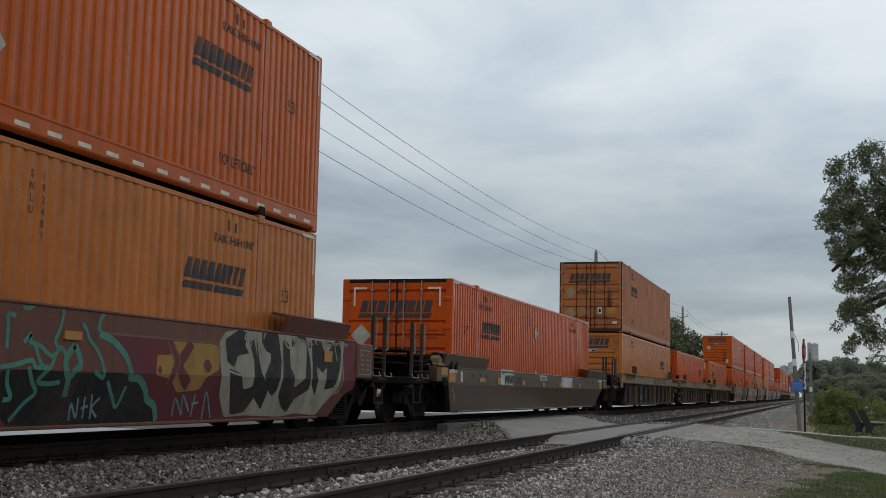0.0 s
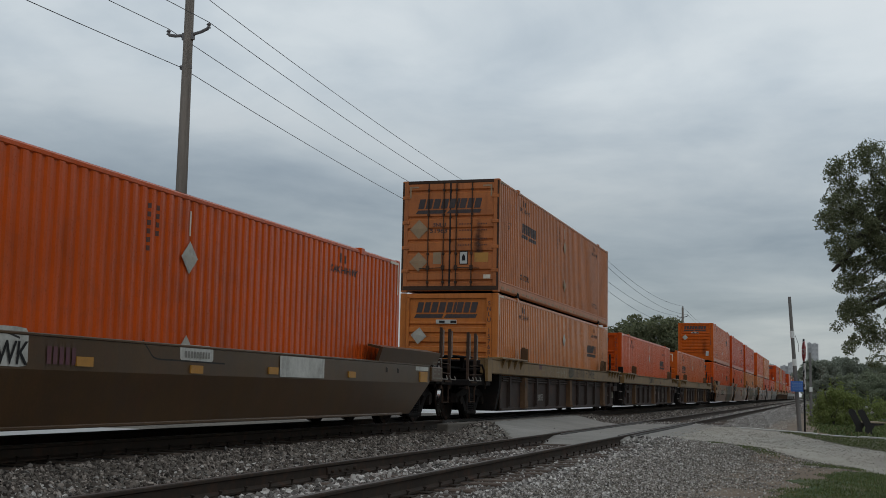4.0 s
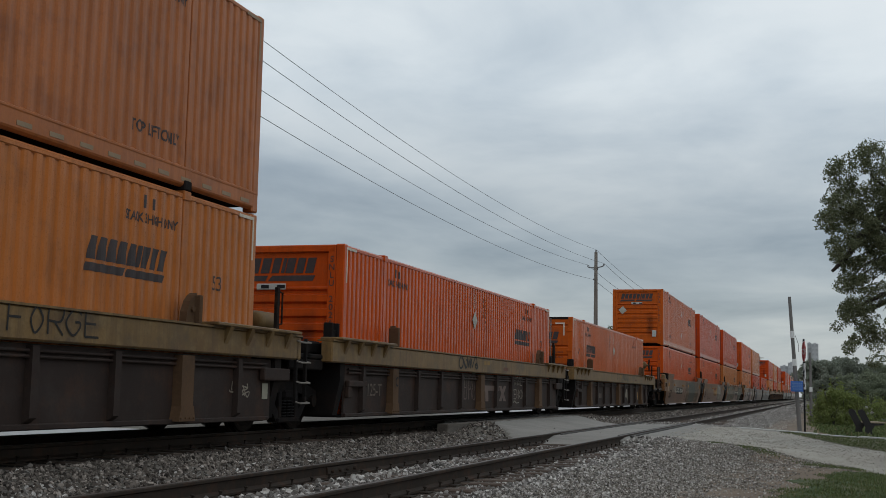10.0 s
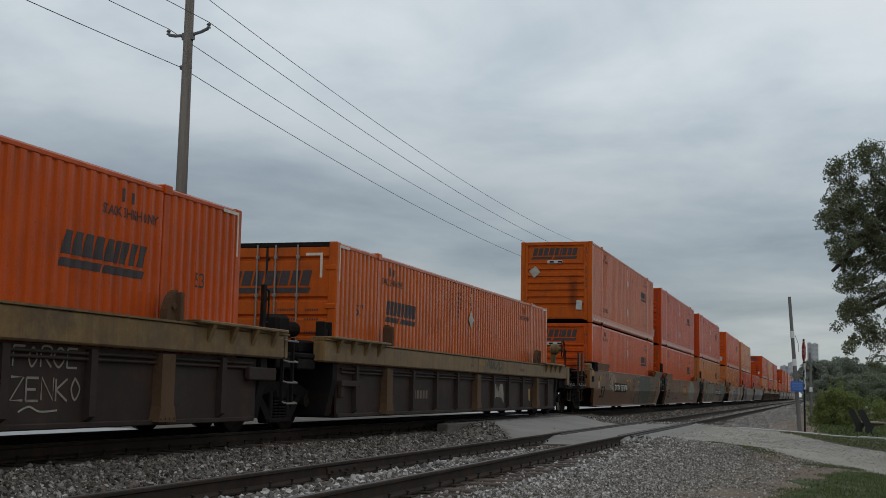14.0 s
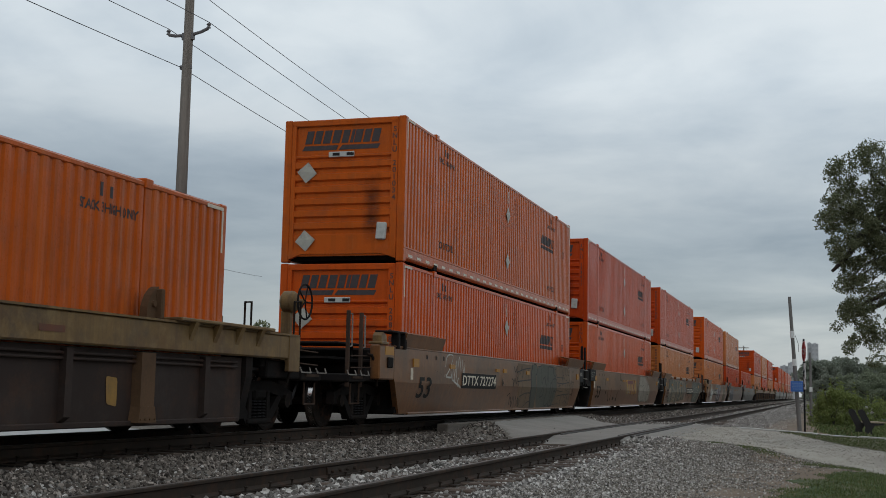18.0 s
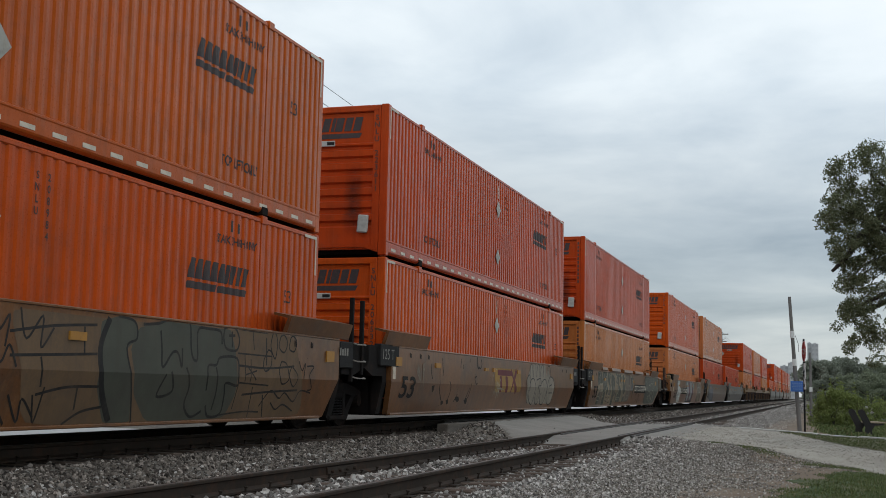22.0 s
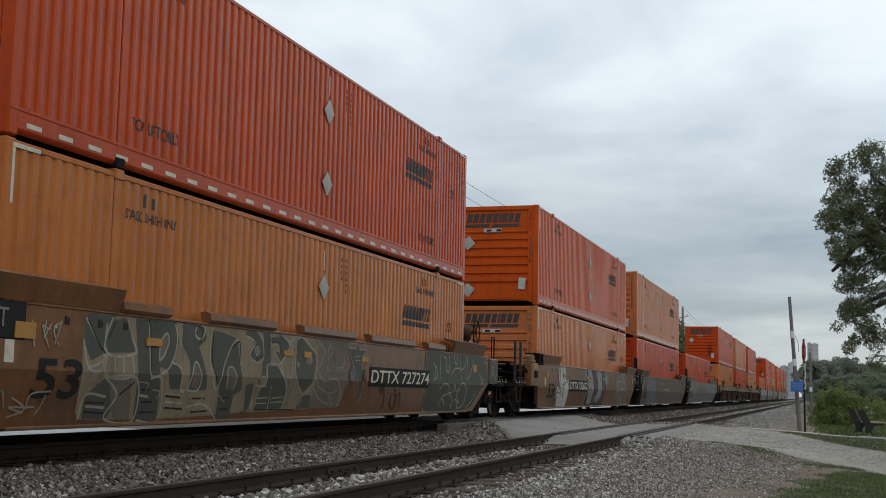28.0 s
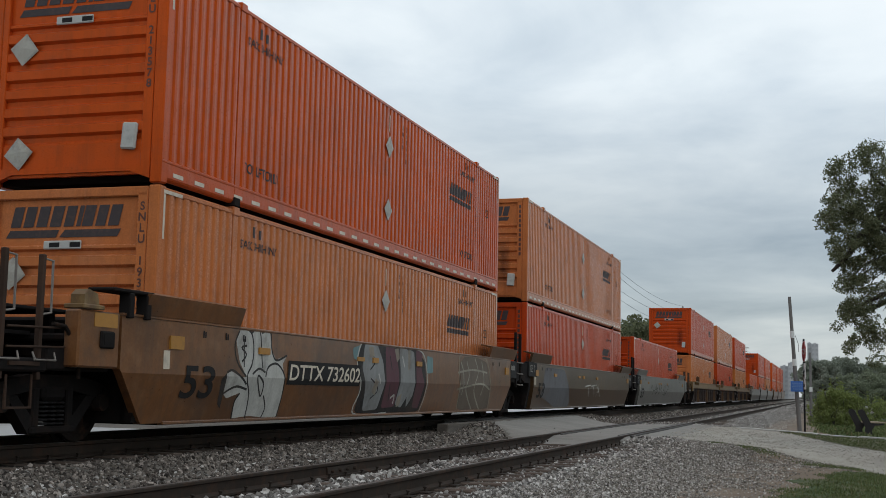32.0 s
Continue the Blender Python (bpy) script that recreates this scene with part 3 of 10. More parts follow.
            for side in (-1, 1):
                part("door_handle", shared("door_handle/%d" % side, lambda: Shape().rod((side * 0.13, -HL - 0.04, 0.62), (side * 0.80, -HL - 0.04, 0.60), 0.012, 6).box(*sorted((side * 0.13, side * 0.21)), -HL - 0.05, -HL + 0.0, 0.56, 0.68, 0.01).box(*sorted((side * 0.54, side * 0.62)), -HL - 0.05, -HL + 0.0, 0.56, 0.68, 0.01), rods), rods, c, "flat lever on two lock rods")
            part("door_smear", shared("door_smear", lambda: Shape().box(0.60, 0.92, -HL + 0.0118, -HL + 0.0122, 0.9, 1.95), SMEAR_DOOR), SMEAR_DOOR, c, "sooty smear") if paint == "brown" else None
            if paint == "brown":
                part("grey_sheet", shared("grey_sheet", lambda: Shape().box(-0.44, -0.22, -HL + 0.008, -HL + 0.0145, 0.72, 1.02), DIRTY), DIRTY, c, "dull grey sticker")
                part("pale_label", shared("pale_label", lambda: Shape().box(0.90, 1.08, -HL + 0.008, -HL + 0.0145, 0.34, 0.44), TAPE), TAPE, c, "small pale label")
                part("notice_frame", shared("notice_frame", lambda: Shape().box(0.265, 0.485, -HL + 0.006, -HL + 0.010, 0.70, 1.04), BLACK), BLACK, c, "black frame round the notice")
                part("notice_print", shared("notice_print", lambda: Shape().prism([(0.33, 0.80), (0.42, 0.80), (0.42, 0.90), (0.375, 0.97), (0.33, 0.90)], "y", -HL + 0.0025, -HL + 0.0038), BLACK), BLACK, c, "black print")
                for x in (-1, 1):
                    part("corner_tape", shared("corner_tape_worn/%d" % x, lambda: Shape().box(*sorted((x * 1.10, x * 0.86)), -HL + 0.006, -HL + 0.0135, TALL - 0.20, TALL - 0.16).box(*sorted((x * 1.10, x * 1.06)), -HL + 0.006, -HL + 0.0135, TALL - 0.46, TALL - 0.20), DIRTY), DIRTY, c, "worn pale corner tape")
                    part("rust_edge", shared("rust_edge/%d" % x, lambda: Shape().box(*sorted((x * (HW - 0.005), x * (HW - 0.055))), -HL - 0.004, -HL + 0.004, 0.05, TALL - 0.05, 0.003), POST_RUST), POST_RUST, c, "rusty door edge")
                part("rust_edge", shared("rust_edge/sill", lambda: Shape().box(-HW + 0.06, HW - 0.06, -HL - 0.003, -HL + 0.008, 0.05, 0.155, 0.003), POST_RUST), POST_RUST, c, "rusty door sill")
            part("notice", shared("notice", lambda: Shape().box(0.28, 0.47, -HL + 0.004, -HL + 0.012, 0.72, 1.02, 0.003), WHITE), WHITE, c, "white framed notice")
            part("sticker", shared("sticker", lambda: Shape().box(0.66, 1.02, -HL + 0.008, -HL + 0.013, 0.76, 1.0), YELLOW), YELLOW, c, "yellow sticker")
            for x, z in ((-1, TALL - 0.2), (1, TALL - 0.2)) if paint != "brown" else ():
                part("corner_tape", shared("corner_tape/%g" % x, lambda: Shape().box(*sorted((x * 1.03, x * 0.72)), -HL + 0.006, -HL + 0.012, z - 0.045, z).box(*sorted((x * 1.03, x * 0.985)), -HL + 0.006, -HL + 0.012, z - 0.42, z - 0.045), TAPE), TAPE, c, "white reflective corner tape")
    if not detail:
        k = -1 if near == "doors" else 1
        part("side_name", shared("side_name/%d" % k, lambda: wrapped(on_side(name_blocks(1.68, 0.40), k * 4.80, 1.68)), LOGO), LOGO, c)
        for z in (0.86, 2.06):
            part("placard", shared("placard/s%g" % z, lambda: side_diamond(0.0, z), sheet), sheet, c, "blank silver diamond placard")
        if not low:
            part("reflective_tape", shared("reflective_tape", lambda: all_tape(), TAPE), TAPE, c, "broken white reflective tape")
        return c
    k = -1 if near == "doors" else 1  # the doors' end carries the name
    part("side_name", shared("side_name/%d" % k, lambda: wrapped(on_side(name_blocks(1.68, 0.40), k * 4.80, 1.68)), LOGO), LOGO, c, "black block lettering over a bar")
    part("size_mark", shared("size_mark/%d" % k, lambda: wrapped(on_side(fitted("53'", 0.30, 0.20, 0.0, 0.0), k * 6.98, 1.70)), LOGO), LOGO, c)
    for s in (-1, 1):
        y = s * 5.28
        part("lift_mark", shared("lift_mark/%d" % s, lambda: wrapped(on_side(fitted("TOP LIFT ONLY", 1.12, 0.15), y, 0.52)), LOGO), LOGO, c)
        part("load_mark", shared("load_mark/%d" % s, lambda: wrapped(on_side(fitted("STACK 3 HIGH ONLY", 1.20, 0.12), y, 2.36).add(*_pair(on_side(bars(0.40, 0.16, 2, 0.72), y - 0.02, 2.54)))), LOGO), LOGO, c)
    for z in (0.86, 2.06):
        part("placard", shared("placard/s%g" % z, lambda: side_diamond(0.0, z), sheet), sheet, c, "blank silver diamond placard")
    part("marking_strip", shared("marking_strip", lambda: Shape().box(HW, HW + 0.006, -0.015, 0.015, 2.34, 2.66), TAPE), TAPE, c, "thin white upright strip")
    for s in (-1, 1):
        part("end_strip", shared("end_strip/%d" % s, lambda: Shape().box(HW, HW + 0.006, *sorted((s * (HL - 0.10), s * (HL - 0.14))), 2.22, 2.785).box(HW, HW + 0.006, *sorted((s * (HL - 0.10), s * (HL - 0.55))), 2.79, 2.835), DIRTY if paint == "brown" else TAPE), DIRTY if paint == "brown" else TAPE, c, "pale tape round the top corner")
    if not low:
        strip = DIRTY if paint == "brown" else TAPE
        me = shared("tape_piece", lambda: Shape().box(0, 0.005, -0.125, 0.125, -0.026, 0.026), strip)
        for i in range(29):
            part("tape_piece", me, strip, c, at=pose(HW, -HL + 0.42 + i * 0.547, 0.135))
    return c


def _pair(sh):
    return sh.v, sh.f


def side_diamond(y, z):
    s = diamond(0.21)
    s.v = [(HW + 0.012 - p[1] * 0.5, y + p[0], z + p[2]) for p in s.v]
    return s


def all_tape():
    s = Shape()
    for i in range(29):
        y = -HL + 0.42 + i * 0.547
        s.box(HW, HW + 0.006, y - 0.125, y + 0.125, 0.109, 0.161)
    return s


def data_lines():
    s = Shape()
    for i, z in enumerate((1.72, 1.56, 1.34, 1.18)):
        s.add(*_pair(on_end(bars(0.34, 0.036, 8, 0.4, seed=i), 0.40, z, -HL + 0.012)))
        s.add(*_pair(on_end(bars(0.26, 0.036, 6, 0.4, seed=i + 9), 0.86, z, -HL + 0.012)))
    return s


# ---- well cars ----
HALF = 1.575   # half the width of a car's body


def panel_x(z):
    """How far out a smooth well's side stands at that height."""
    return HALF if z > 0.80 else HALF - 0.16 * (0.80 - z) / 0.58


def well_side(sign, top, e0, e1):
    """A tapered side plate from e0 to e1 along the car, its lower corners cut back."""
    rows = [(0.215, 0.75), (0.245, 0.70), (0.80, 0.04), (0.84, 0.0), (top, 0.0)]
    v, f, n = [], [], len(rows)
    for deep in (0.0, 0.10):
        for z, cut in rows:
            x = sign * (panel_x(z) - deep)
            v += [(x, e0 + (cut if e0 < -8.6 else 0.35 * cut), z), (x, e1 - (cut if e1 > 8.6 else 0.35 * cut), z)]
    for i in range(n - 1):
        a, b = 2 * i, 2 * (i + 1)
        f += [(a, a + 1, b + 1, b), (2 * n + a, 2 * n + b, 2 * n + b + 1, 2 * n + a + 1), (a, b, 2 * n + b, 2 * n + a), (a + 1, 2 * n + a + 1, 2 * n + b + 1, b + 1)]
    m = 2 * (n - 1)
    f += [(0, 2 * n, 2 * n + 1, 1), (m, m + 1, 2 * n + m + 1, 2 * n + m)]
    return Shape().add(v, f)


def wing(sign, y0, y1, top):
    """A guide plate that leans out over the side's top edge."""
    o = [(sign * (HALF - 0.06), top + 0.02), (sign * (HALF + 0.012), top + 0.02), (sign * (HALF + 0.09), top + 0.26), (sign * (HALF - 0.20), top + 0.32), (sign * (HALF - 0.20), top + 0.28), (sign * (HALF + 0.02), top + 0.23)]
    return Shape().prism(o, "y", *sorted((y0, y1)))


def end_pieces(e, plain=True):
    """The floor over the truck, its middle sill and beams at one end of a well."""
    def b(x0, x1, y0, y1, z0, z1, c=0.0):
        return Shape().box(x0, x1, *sorted((e * y0, e * y1)), z0, z1, c)
    out = [("bulkhead", Shape().prism([(-1.38, 0.23), (1.38, 0.23), (1.50, 0.80), (1.50, 1.41), (-1.50, 1.41), (-1.50, 0.80)], "y", *sorted((e * 8.42, e * 8.62)))), ("centre_sill", b(-0.32, 0.32, 8.62, 11.1, 0.62, 1.11, 0.03)), ("deck", b(-1.41, 1.41, 8.63, 9.9, 1.12, 1.20, 0.02)),
           ("bolster_beam", b(-1.40, 1.40, 9.1, 9.75, 0.95, 1.115, 0.02)), ("pocket", b(-1.2, 1.2, 8.7, 9.2, 1.20, 1.42, 0.04)), ("footboard", b(-0.9, 0.9, 9.91, 10.7, 1.18, 1.22)), ("walkway", b(-1.0, 1.0, 9.25, 10.5, 1.44, 1.48, 0.01))]
    for x in (-0.8, 0.8):
        out.append(("strut", b(x - 0.04, x + 0.04, 9.4, 9.5, 1.2, 1.44)))
    for x in (-1, 1) if plain else ():
        out.append(("end_wall", Shape().prism([(e * 8.63, 0.90), (e * 9.2, 0.90), (e * 9.85, 1.10), (e * 9.85, 1.43), (e * 8.63, 1.43)], "x", *sorted((x * 1.42, x * 1.53)))))
    return out


def stakes(end, tall=1.98):
    out = []
    for x, y, h in ((1.40, 10.45, tall), (1.40, 11.05, tall), (-1.38, 10.45, tall), (-1.38, 11.05, tall)):
        s = Shape().box(x - 0.030, x + 0.030, end * y - 0.030, end * y + 0.030, 0.70, h, 0.006)
        out.append((s, grab(x, end * y + 0.05, h - 0.04)))
    return out


def grab(x, y, z, drop=0.55, reach=0.13):
    return Shape().pipe([(x, y, z), (x, y + reach, z - 0.01), (x, y + reach + 0.01, z - drop), (x, y, z - drop - 0.02)], 0.011, 6)


def stirrup(end, x):
    y = end * 10.75
    return Shape().pipe([(x, y - 0.2, 0.75), (x, y - 0.2, 0.42), (x, y + 0.2, 0.42), (x, y + 0.2, 0.75)], 0.014, 6).box(x - 0.10, x + 0.06, y - 0.24, y + 0.24, 0.84, 0.88)


GEAR = {True: (11.10, 2.03), False: (9.64, 2.06)}   # where the hand wheel stands: on ribbed cars, on smooth ones


def brake_stand(end, ribbed):
    y, z = end * GEAR[ribbed][0], GEAR[ribbed][1]
    s = Shape().lathe([(0.0, 0.76), (0.13, 0.76), (0.175, 0.80), (0.175, 0.95), (0.14, 1.00), (0.05, 1.03), (0.04, 1.15), (0.0, 1.15)], "x", (0, y, z), 32)
    s.box(0.76, 0.92, y - 0.07, y + 0.07, 0.92, z - 0.14, 0.02)
    return s


def reservoir(end):
    y = end * 9.62
    s = Shape().lathe([(0.0, -0.60), (0.13, -0.57), (0.175, -0.48), (0.175, 0.48), (0.13, 0.57), (0.0, 0.60)], "y", (0.72, y, 1.99), 28)
    for k in (-0.3, 0.3):
        s.box(0.62, 0.82, y + k - 0.03, y + k + 0.03, 1.2, 1.84)
    return s


def brake_wheel(end, ribbed):
    s, c = Shape(), (1.15, end * GEAR[ribbed][0], GEAR[ribbed][1])
    n = 20
    ring = [(c[0], c[1] + 0.28 * math.cos(2 * math.pi * i / n), c[2] + 0.28 * math.sin(2 * math.pi * i / n)) for i in range(n + 1)]
    s.pipe(ring, 0.016, 6)
    for i in range(5):
        a = 2 * math.pi * i / 5
        s.rod(c, (c[0], c[1] + 0.27 * math.cos(a), c[2] + 0.27 * math.sin(a)), 0.012, 5)
    return s


def side_frame(sign, at):
    x = sign * 1.02
    s = Shape()
    # the frame as a ring of bars round the spring opening
    s.prism([(-1.15, 0.40), (-0.84, 0.40), (-0.80, 0.52), (-0.30, 0.60), (0.30, 0.60), (0.80, 0.52), (0.84, 0.40), (1.15, 0.40), (1.15, 0.60), (0.78, 0.70), (0.40, 0.76), (-0.40, 0.76), (-0.78, 0.70), (-1.15, 0.60)], "x", x - 0.07, x + 0.07)
    s.prism([(-0.78, 0.52), (-0.62, 0.54), (-0.32, 0.28), (-0.32, 0.13), (-0.40, 0.13)], "x", x - 0.07, x + 0.07)
    s.prism([(0.78, 0.52), (0.62, 0.54), (0.32, 0.28), (0.32, 0.13), (0.40, 0.13)], "x", x - 0.07, x + 0.07)
    s.box(x - 0.10, x + 0.10, -0.40, 0.40, 0.13, 0.21, 0.02)
    for y in (-0.30, 0.30):
        s.box(x - 0.08, x + 0.08, y - 0.06, y + 0.06, 0.2, 0.62, 0.015)
    return s.moved(pose(0, at, 0))


def spring(sign, at):
    s = Shape()
    for k in range(6):
        z = 0.22 + k * 0.045
        s.lathe([(0.045, z), (0.068, z + 0.008), (0.068, z + 0.022), (0.045, z + 0.03)], "z", (sign * 1.05, at, 0), 10)
    return s


def bolster(at):
    s = Shape().box(-1.12, 1.12, at - 0.2, at + 0.2, 0.48, 0.64, 0.04)
    s.box(-0.3, 0.3, at - 0.3, at + 0.3, 0.60, 0.72, 0.04)
    return s


WHEEL_R = 0.46


def wheelset():
    s = Shape().rod((-1.08, 0, 0), (1.08, 0, 0), 0.075, 12)
    for sign in (-1, 1):
        x = sign * 0.7175
        prof = [(0.08, x + sign * 0.10), (0.12, x + sign * 0.10), (0.14, x + sign * 0.03), (0.37, x + sign * 0.045), (0.40, x + sign * 0.075), (WHEEL_R - 0.008, x + sign * 0.075), (WHEEL_R, x + sign * 0.055), (WHEEL_R + 0.003, x - sign * 0.03), (WHEEL_R + 0.03, x - sign * 0.045), (WHEEL_R + 0.03, x - sign * 0.065), (0.40, x - sign * 0.07), (0.37, x - sign * 0.03), (0.14, x - sign * 0.02), (0.12, x - sign * 0.06), (0.08, x - sign * 0.06)]
        s.lathe(prof, "x", (0, 0, 0), 40)
        for i in range(6):
            a = math.pi * i / 3
            s.rod((x + sign * 0.03, 0.25 * math.cos(a), 0.25 * math.sin(a)), (x + sign * 0.05, 0.25 * math.cos(a), 0.25 * math.sin(a)), 0.03, 8)
        s.rod((sign * 1.0, 0, 0), (sign * 1.14, 0, 0), 0.10, 12)
    return s


def tread(sign):
    x = sign * 0.7175
    return Shape().lathe([(WHEEL_R + 0.003, x + sign * 0.05), (WHEEL_R + 0.006, x - sign * 0.028)], "x", (0, 0, 0), 40)


SPIN = []   # wheelsets that turn, with their place on the car


def truck(car, at, near):
    t = part("truck", shared("bolster/%g" % at, lambda: bolster(at), DARK), DARK, car, "sooty cast steel truck")
    for sign in (-1, 1):
        part("side_frame", shared("side_frame/%d%g" % (sign, at), lambda: side_frame(sign, at), DARK), DARK, t)
        for y in (at - 0.15, at, at + 0.15):
            part("spring", shared("spring/%d%g" % (sign, y), lambda: spring(sign, y), BLACK), BLACK, t)
    for dy in (-0.36, 0.36):
        part("brake_beam", shared("brake_beam/%g%g" % (at, dy), lambda: Shape().box(-0.92, 0.92, at + dy - 0.07, at + dy + 0.07, 0.24, 0.50, 0.03).box(-0.16, 0.16, at + dy - 0.1, at + dy + 0.1, 0.30, 0.62, 0.02), DARK), DARK, t)
    for dy in (-0.89, 0.89):
        w = part("wheelset", shared("wheelset", wheelset, WHEEL), WHEEL, car, "dark steel wheels with a polished tread", at=pose(0, at + dy, WHEEL_R), smooth=False)
        for sign in (-1, 1):
            part("tread", shared("tread/%d" % sign, lambda: tread(sign), STEEL, True), STEEL, w, "bright worn tread")
        if near:
            SPIN.append((w, at + dy))


WHEEL = material("rusty_wheel_steel", (0.017, 0.013, 0.011), 0.85, spec=0.1, spots=[(RUST, 0.5, 6)], vary=0.2)


def smooth_car(paint, label, group, ends, near, posts=(1, 1), brake=0, top=1.43, wings=(8.75, 6.35)):
    """A well with plain tapered sides. ends: which ends carry a truck; posts: which are the outer ends of a set, with stakes."""
    P = CAR[paint]
    c = thing("well_car", label, "rail car", group)
    e0, e1 = (-9.2 if posts[0] else -8.35), (9.2 if posts[1] else 8.40)
    key = "%g%g%g" % (top, e0, e1)
    for sign in (1, -1):
        side = part("well_side", shared("well_side/%d%s" % (sign, key), lambda: well_side(sign, top, e0, e1), P), P, c)
        part("top_flange", shared("top_flange/%d%s" % (sign, key), lambda: Shape().box(*sorted((sign * (HALF - 0.22), sign * (HALF + 0.012))), e0, e1, top + 0.002, top + 0.035, 0.008), P), P, side)
        part("bottom_flange", shared("bottom_flange/%d%s" % (sign, key), lambda: Shape().box(*sorted((sign * (HALF - 0.30), sign * (HALF - 0.135))), -8.0, 8.0, 0.195, 0.235, 0.01), P), P, side)
        for e in (-1, 1):
            part("guide_wing", shared("guide_wing/%d%d%g%g" % (sign, e, top, wings[0]), lambda: wing(sign, e * wings[0], e * wings[1], top + 0.015), P), P, side)
        if near and sign == 1:
            for y, z, w, h in ((-8.95, 1.14, 0.46, 0.20), (-6.58, 1.17, 0.46, 0.10), (-5.1, 1.15, 0.30, 0.12), (-2.6, 1.15, 0.3, 0.1), (-0.2, 1.12, 0.3, 0.1), (2.0, 1.15, 0.3, 0.1), (5.0, 1.15, 0.3, 0.1), (8.76, 1.12, 0.44, 0.20)) if top < 1.2 else ((-8.0, 1.10, 0.32, 0.16), (-5.6, 1.12, 0.34, 0.09), (-1.9, 1.13, 0.30, 0.07), (-1.2, 1.12, 0.26, 0.09), (1.2, 1.12, 0.30, 0.09), (8.0, 1.08, 0.30, 0.17)):
                part("reflector", shared("reflector/%g%g" % (y, top), lambda: Shape().box(HALF, HALF + 0.024, y - w / 2, y + w / 2, z + top - 1.43, z + h + top - 1.43), YELLOW), YELLOW, side, "yellow reflective patch")
            part("white_label", shared("white_label", lambda: Shape().box(HALF, HALF + 0.006, -8.28, -8.14, 0.86, 1.08), TAPE), TAPE, side, "small pale label")
            if top > 1.2 and paint != "maroon":
                part("size_mark", shared("size_mark/well", lambda: laid(fitted("53", 0.80, 0.41, 0.0, 0.022), -7.38, 0.51), BLACK), BLACK, side, "large black figures")
            for y in (-7.3, -6.7, -6.2, 7.3, 6.7):
                part("load_mark", shared("load_mark/w%g%g" % (y, top), lambda: car_text(bars(0.10, 0.09, 2), y, top - 0.16), BLACK), BLACK, side)
        if posts[0] and sign == 1:
            box = part("end_box", shared("end_box/%s" % key, lambda: Shape().box(HALF - 0.16, HALF + 0.03, -10.05, -9.28, 0.84, top + 0.02, 0.02), P), P, c, "boxed end of the side")
            part("patch", shared("patch/%s" % key, lambda: Shape().box(HALF + 0.03, HALF + 0.036, -9.78, -9.34, top - 0.15, top - 0.0), YELLOW), YELLOW, box, "yellow patch")
            part("crate", shared("crate/%s" % key, lambda: Shape().box(HALF - 0.20, HALF + 0.05, -10.02, -9.62, top + 0.03, top + 0.08, 0.01).prism([(-9.98, top + 0.08), (-9.70, top + 0.08), (-9.74, top + 0.20), (-9.90, top + 0.24), (-9.98, top + 0.18)], "x", HALF - 0.14, HALF + 0.03), CAR["tan"]), CAR["tan"], box, "tan bracket block")
            for y in (-9.08, -8.72):
                part("bracket", shared("bracket/%s%g" % (key, y), lambda: Shape().box(HALF - 0.10, HALF + 0.05, y - 0.05, y + 0.05, top - 0.02, top + 0.26, 0.01), DARK), DARK, box, "dark upright bracket")
            part("ledge", shared("ledge/%s" % key, lambda: Shape().box(HALF - 0.30, HALF + 0.04, -9.45, -8.60, top + 0.262, top + 0.30, 0.01), DARK), DARK, box, "dark ledge")
            part("socket", shared("socket/%s" % key, lambda: Shape().box(HALF + 0.02, HALF + 0.06, -9.67, -9.40, top - 0.38, top - 0.19, 0.02).box(HALF + 0.06, HALF + 0.064, -9.62, -9.45, top - 0.34, top - 0.23), DARK), DARK, box)
        if posts[1] and sign == 1:
            box = part("end_box", shared("end_box_far/%s" % key, lambda: Shape().box(HALF - 0.16, HALF + 0.03, 9.22, 9.95, 0.84, top + 0.0, 0.02), P), P, c, "boxed end of the side")
            if near and top < 1.43 or near and paint == "maroon":
                part("data_plate", shared("data_plate", lambda: data_plate(), FAINT), FAINT, box, "faded painted data panel")
        if sign == 1:
            for e in (-1, 1):
                # added dark sheet that stands for the shadow behind the side's cut corner
                part("gusset", shared("gusset/%d" % e, lambda: Shape().prism([(e * 8.62, 0.24), (e * 8.62, 1.10), (e * 7.5, 1.10), (e * 7.5, 0.24)], "x", HALF - 0.34, HALF - 0.275), DARK), DARK, c, "black steel gusset behind the side")
        if not posts[0] and sign == 1:
            part("end_plate", shared("end_plate/-", lambda: Shape().box(HALF - 0.12, HALF + 0.012, -8.95, -7.98, 1.08, top + 0.04, 0.015), BLACK), BLACK, c, "black steel end plate")
            lad = part("ladder_rail", shared("ladder_rail", lambda: Shape().box(HALF - 0.08, HALF - 0.01, -10.27, -10.20, 0.78, 2.18, 0.008), DARK), DARK, c)
            part("ladder_rail", shared("ladder_rail/b", lambda: Shape().box(HALF - 0.08, HALF - 0.01, -9.80, -9.73, 0.90, 2.16, 0.008), DARK), DARK, c)
            for z in (0.84, 1.12, 1.40):
                part("rung", shared("rung/%g" % z, lambda: Shape().pipe([(HALF + 0.0, -10.24, z + 0.02), (HALF + 0.05, -10.2, z), (HALF + 0.05, -9.8, z), (HALF + 0.0, -9.76, z + 0.02)], 0.012, 6), RODS), RODS, lad)
        if not posts[1] and sign == 1:
            part("end_plate", shared("end_plate/+", lambda: Shape().box(HALF - 0.12, HALF + 0.006, 8.42, 9.0, 1.0, top, 0.015), BLACK), BLACK, c, "black steel end plate")
    floor = Shape()
    floor.box(-1.36, 1.36, -8.0, 8.0, 0.19, 0.225)
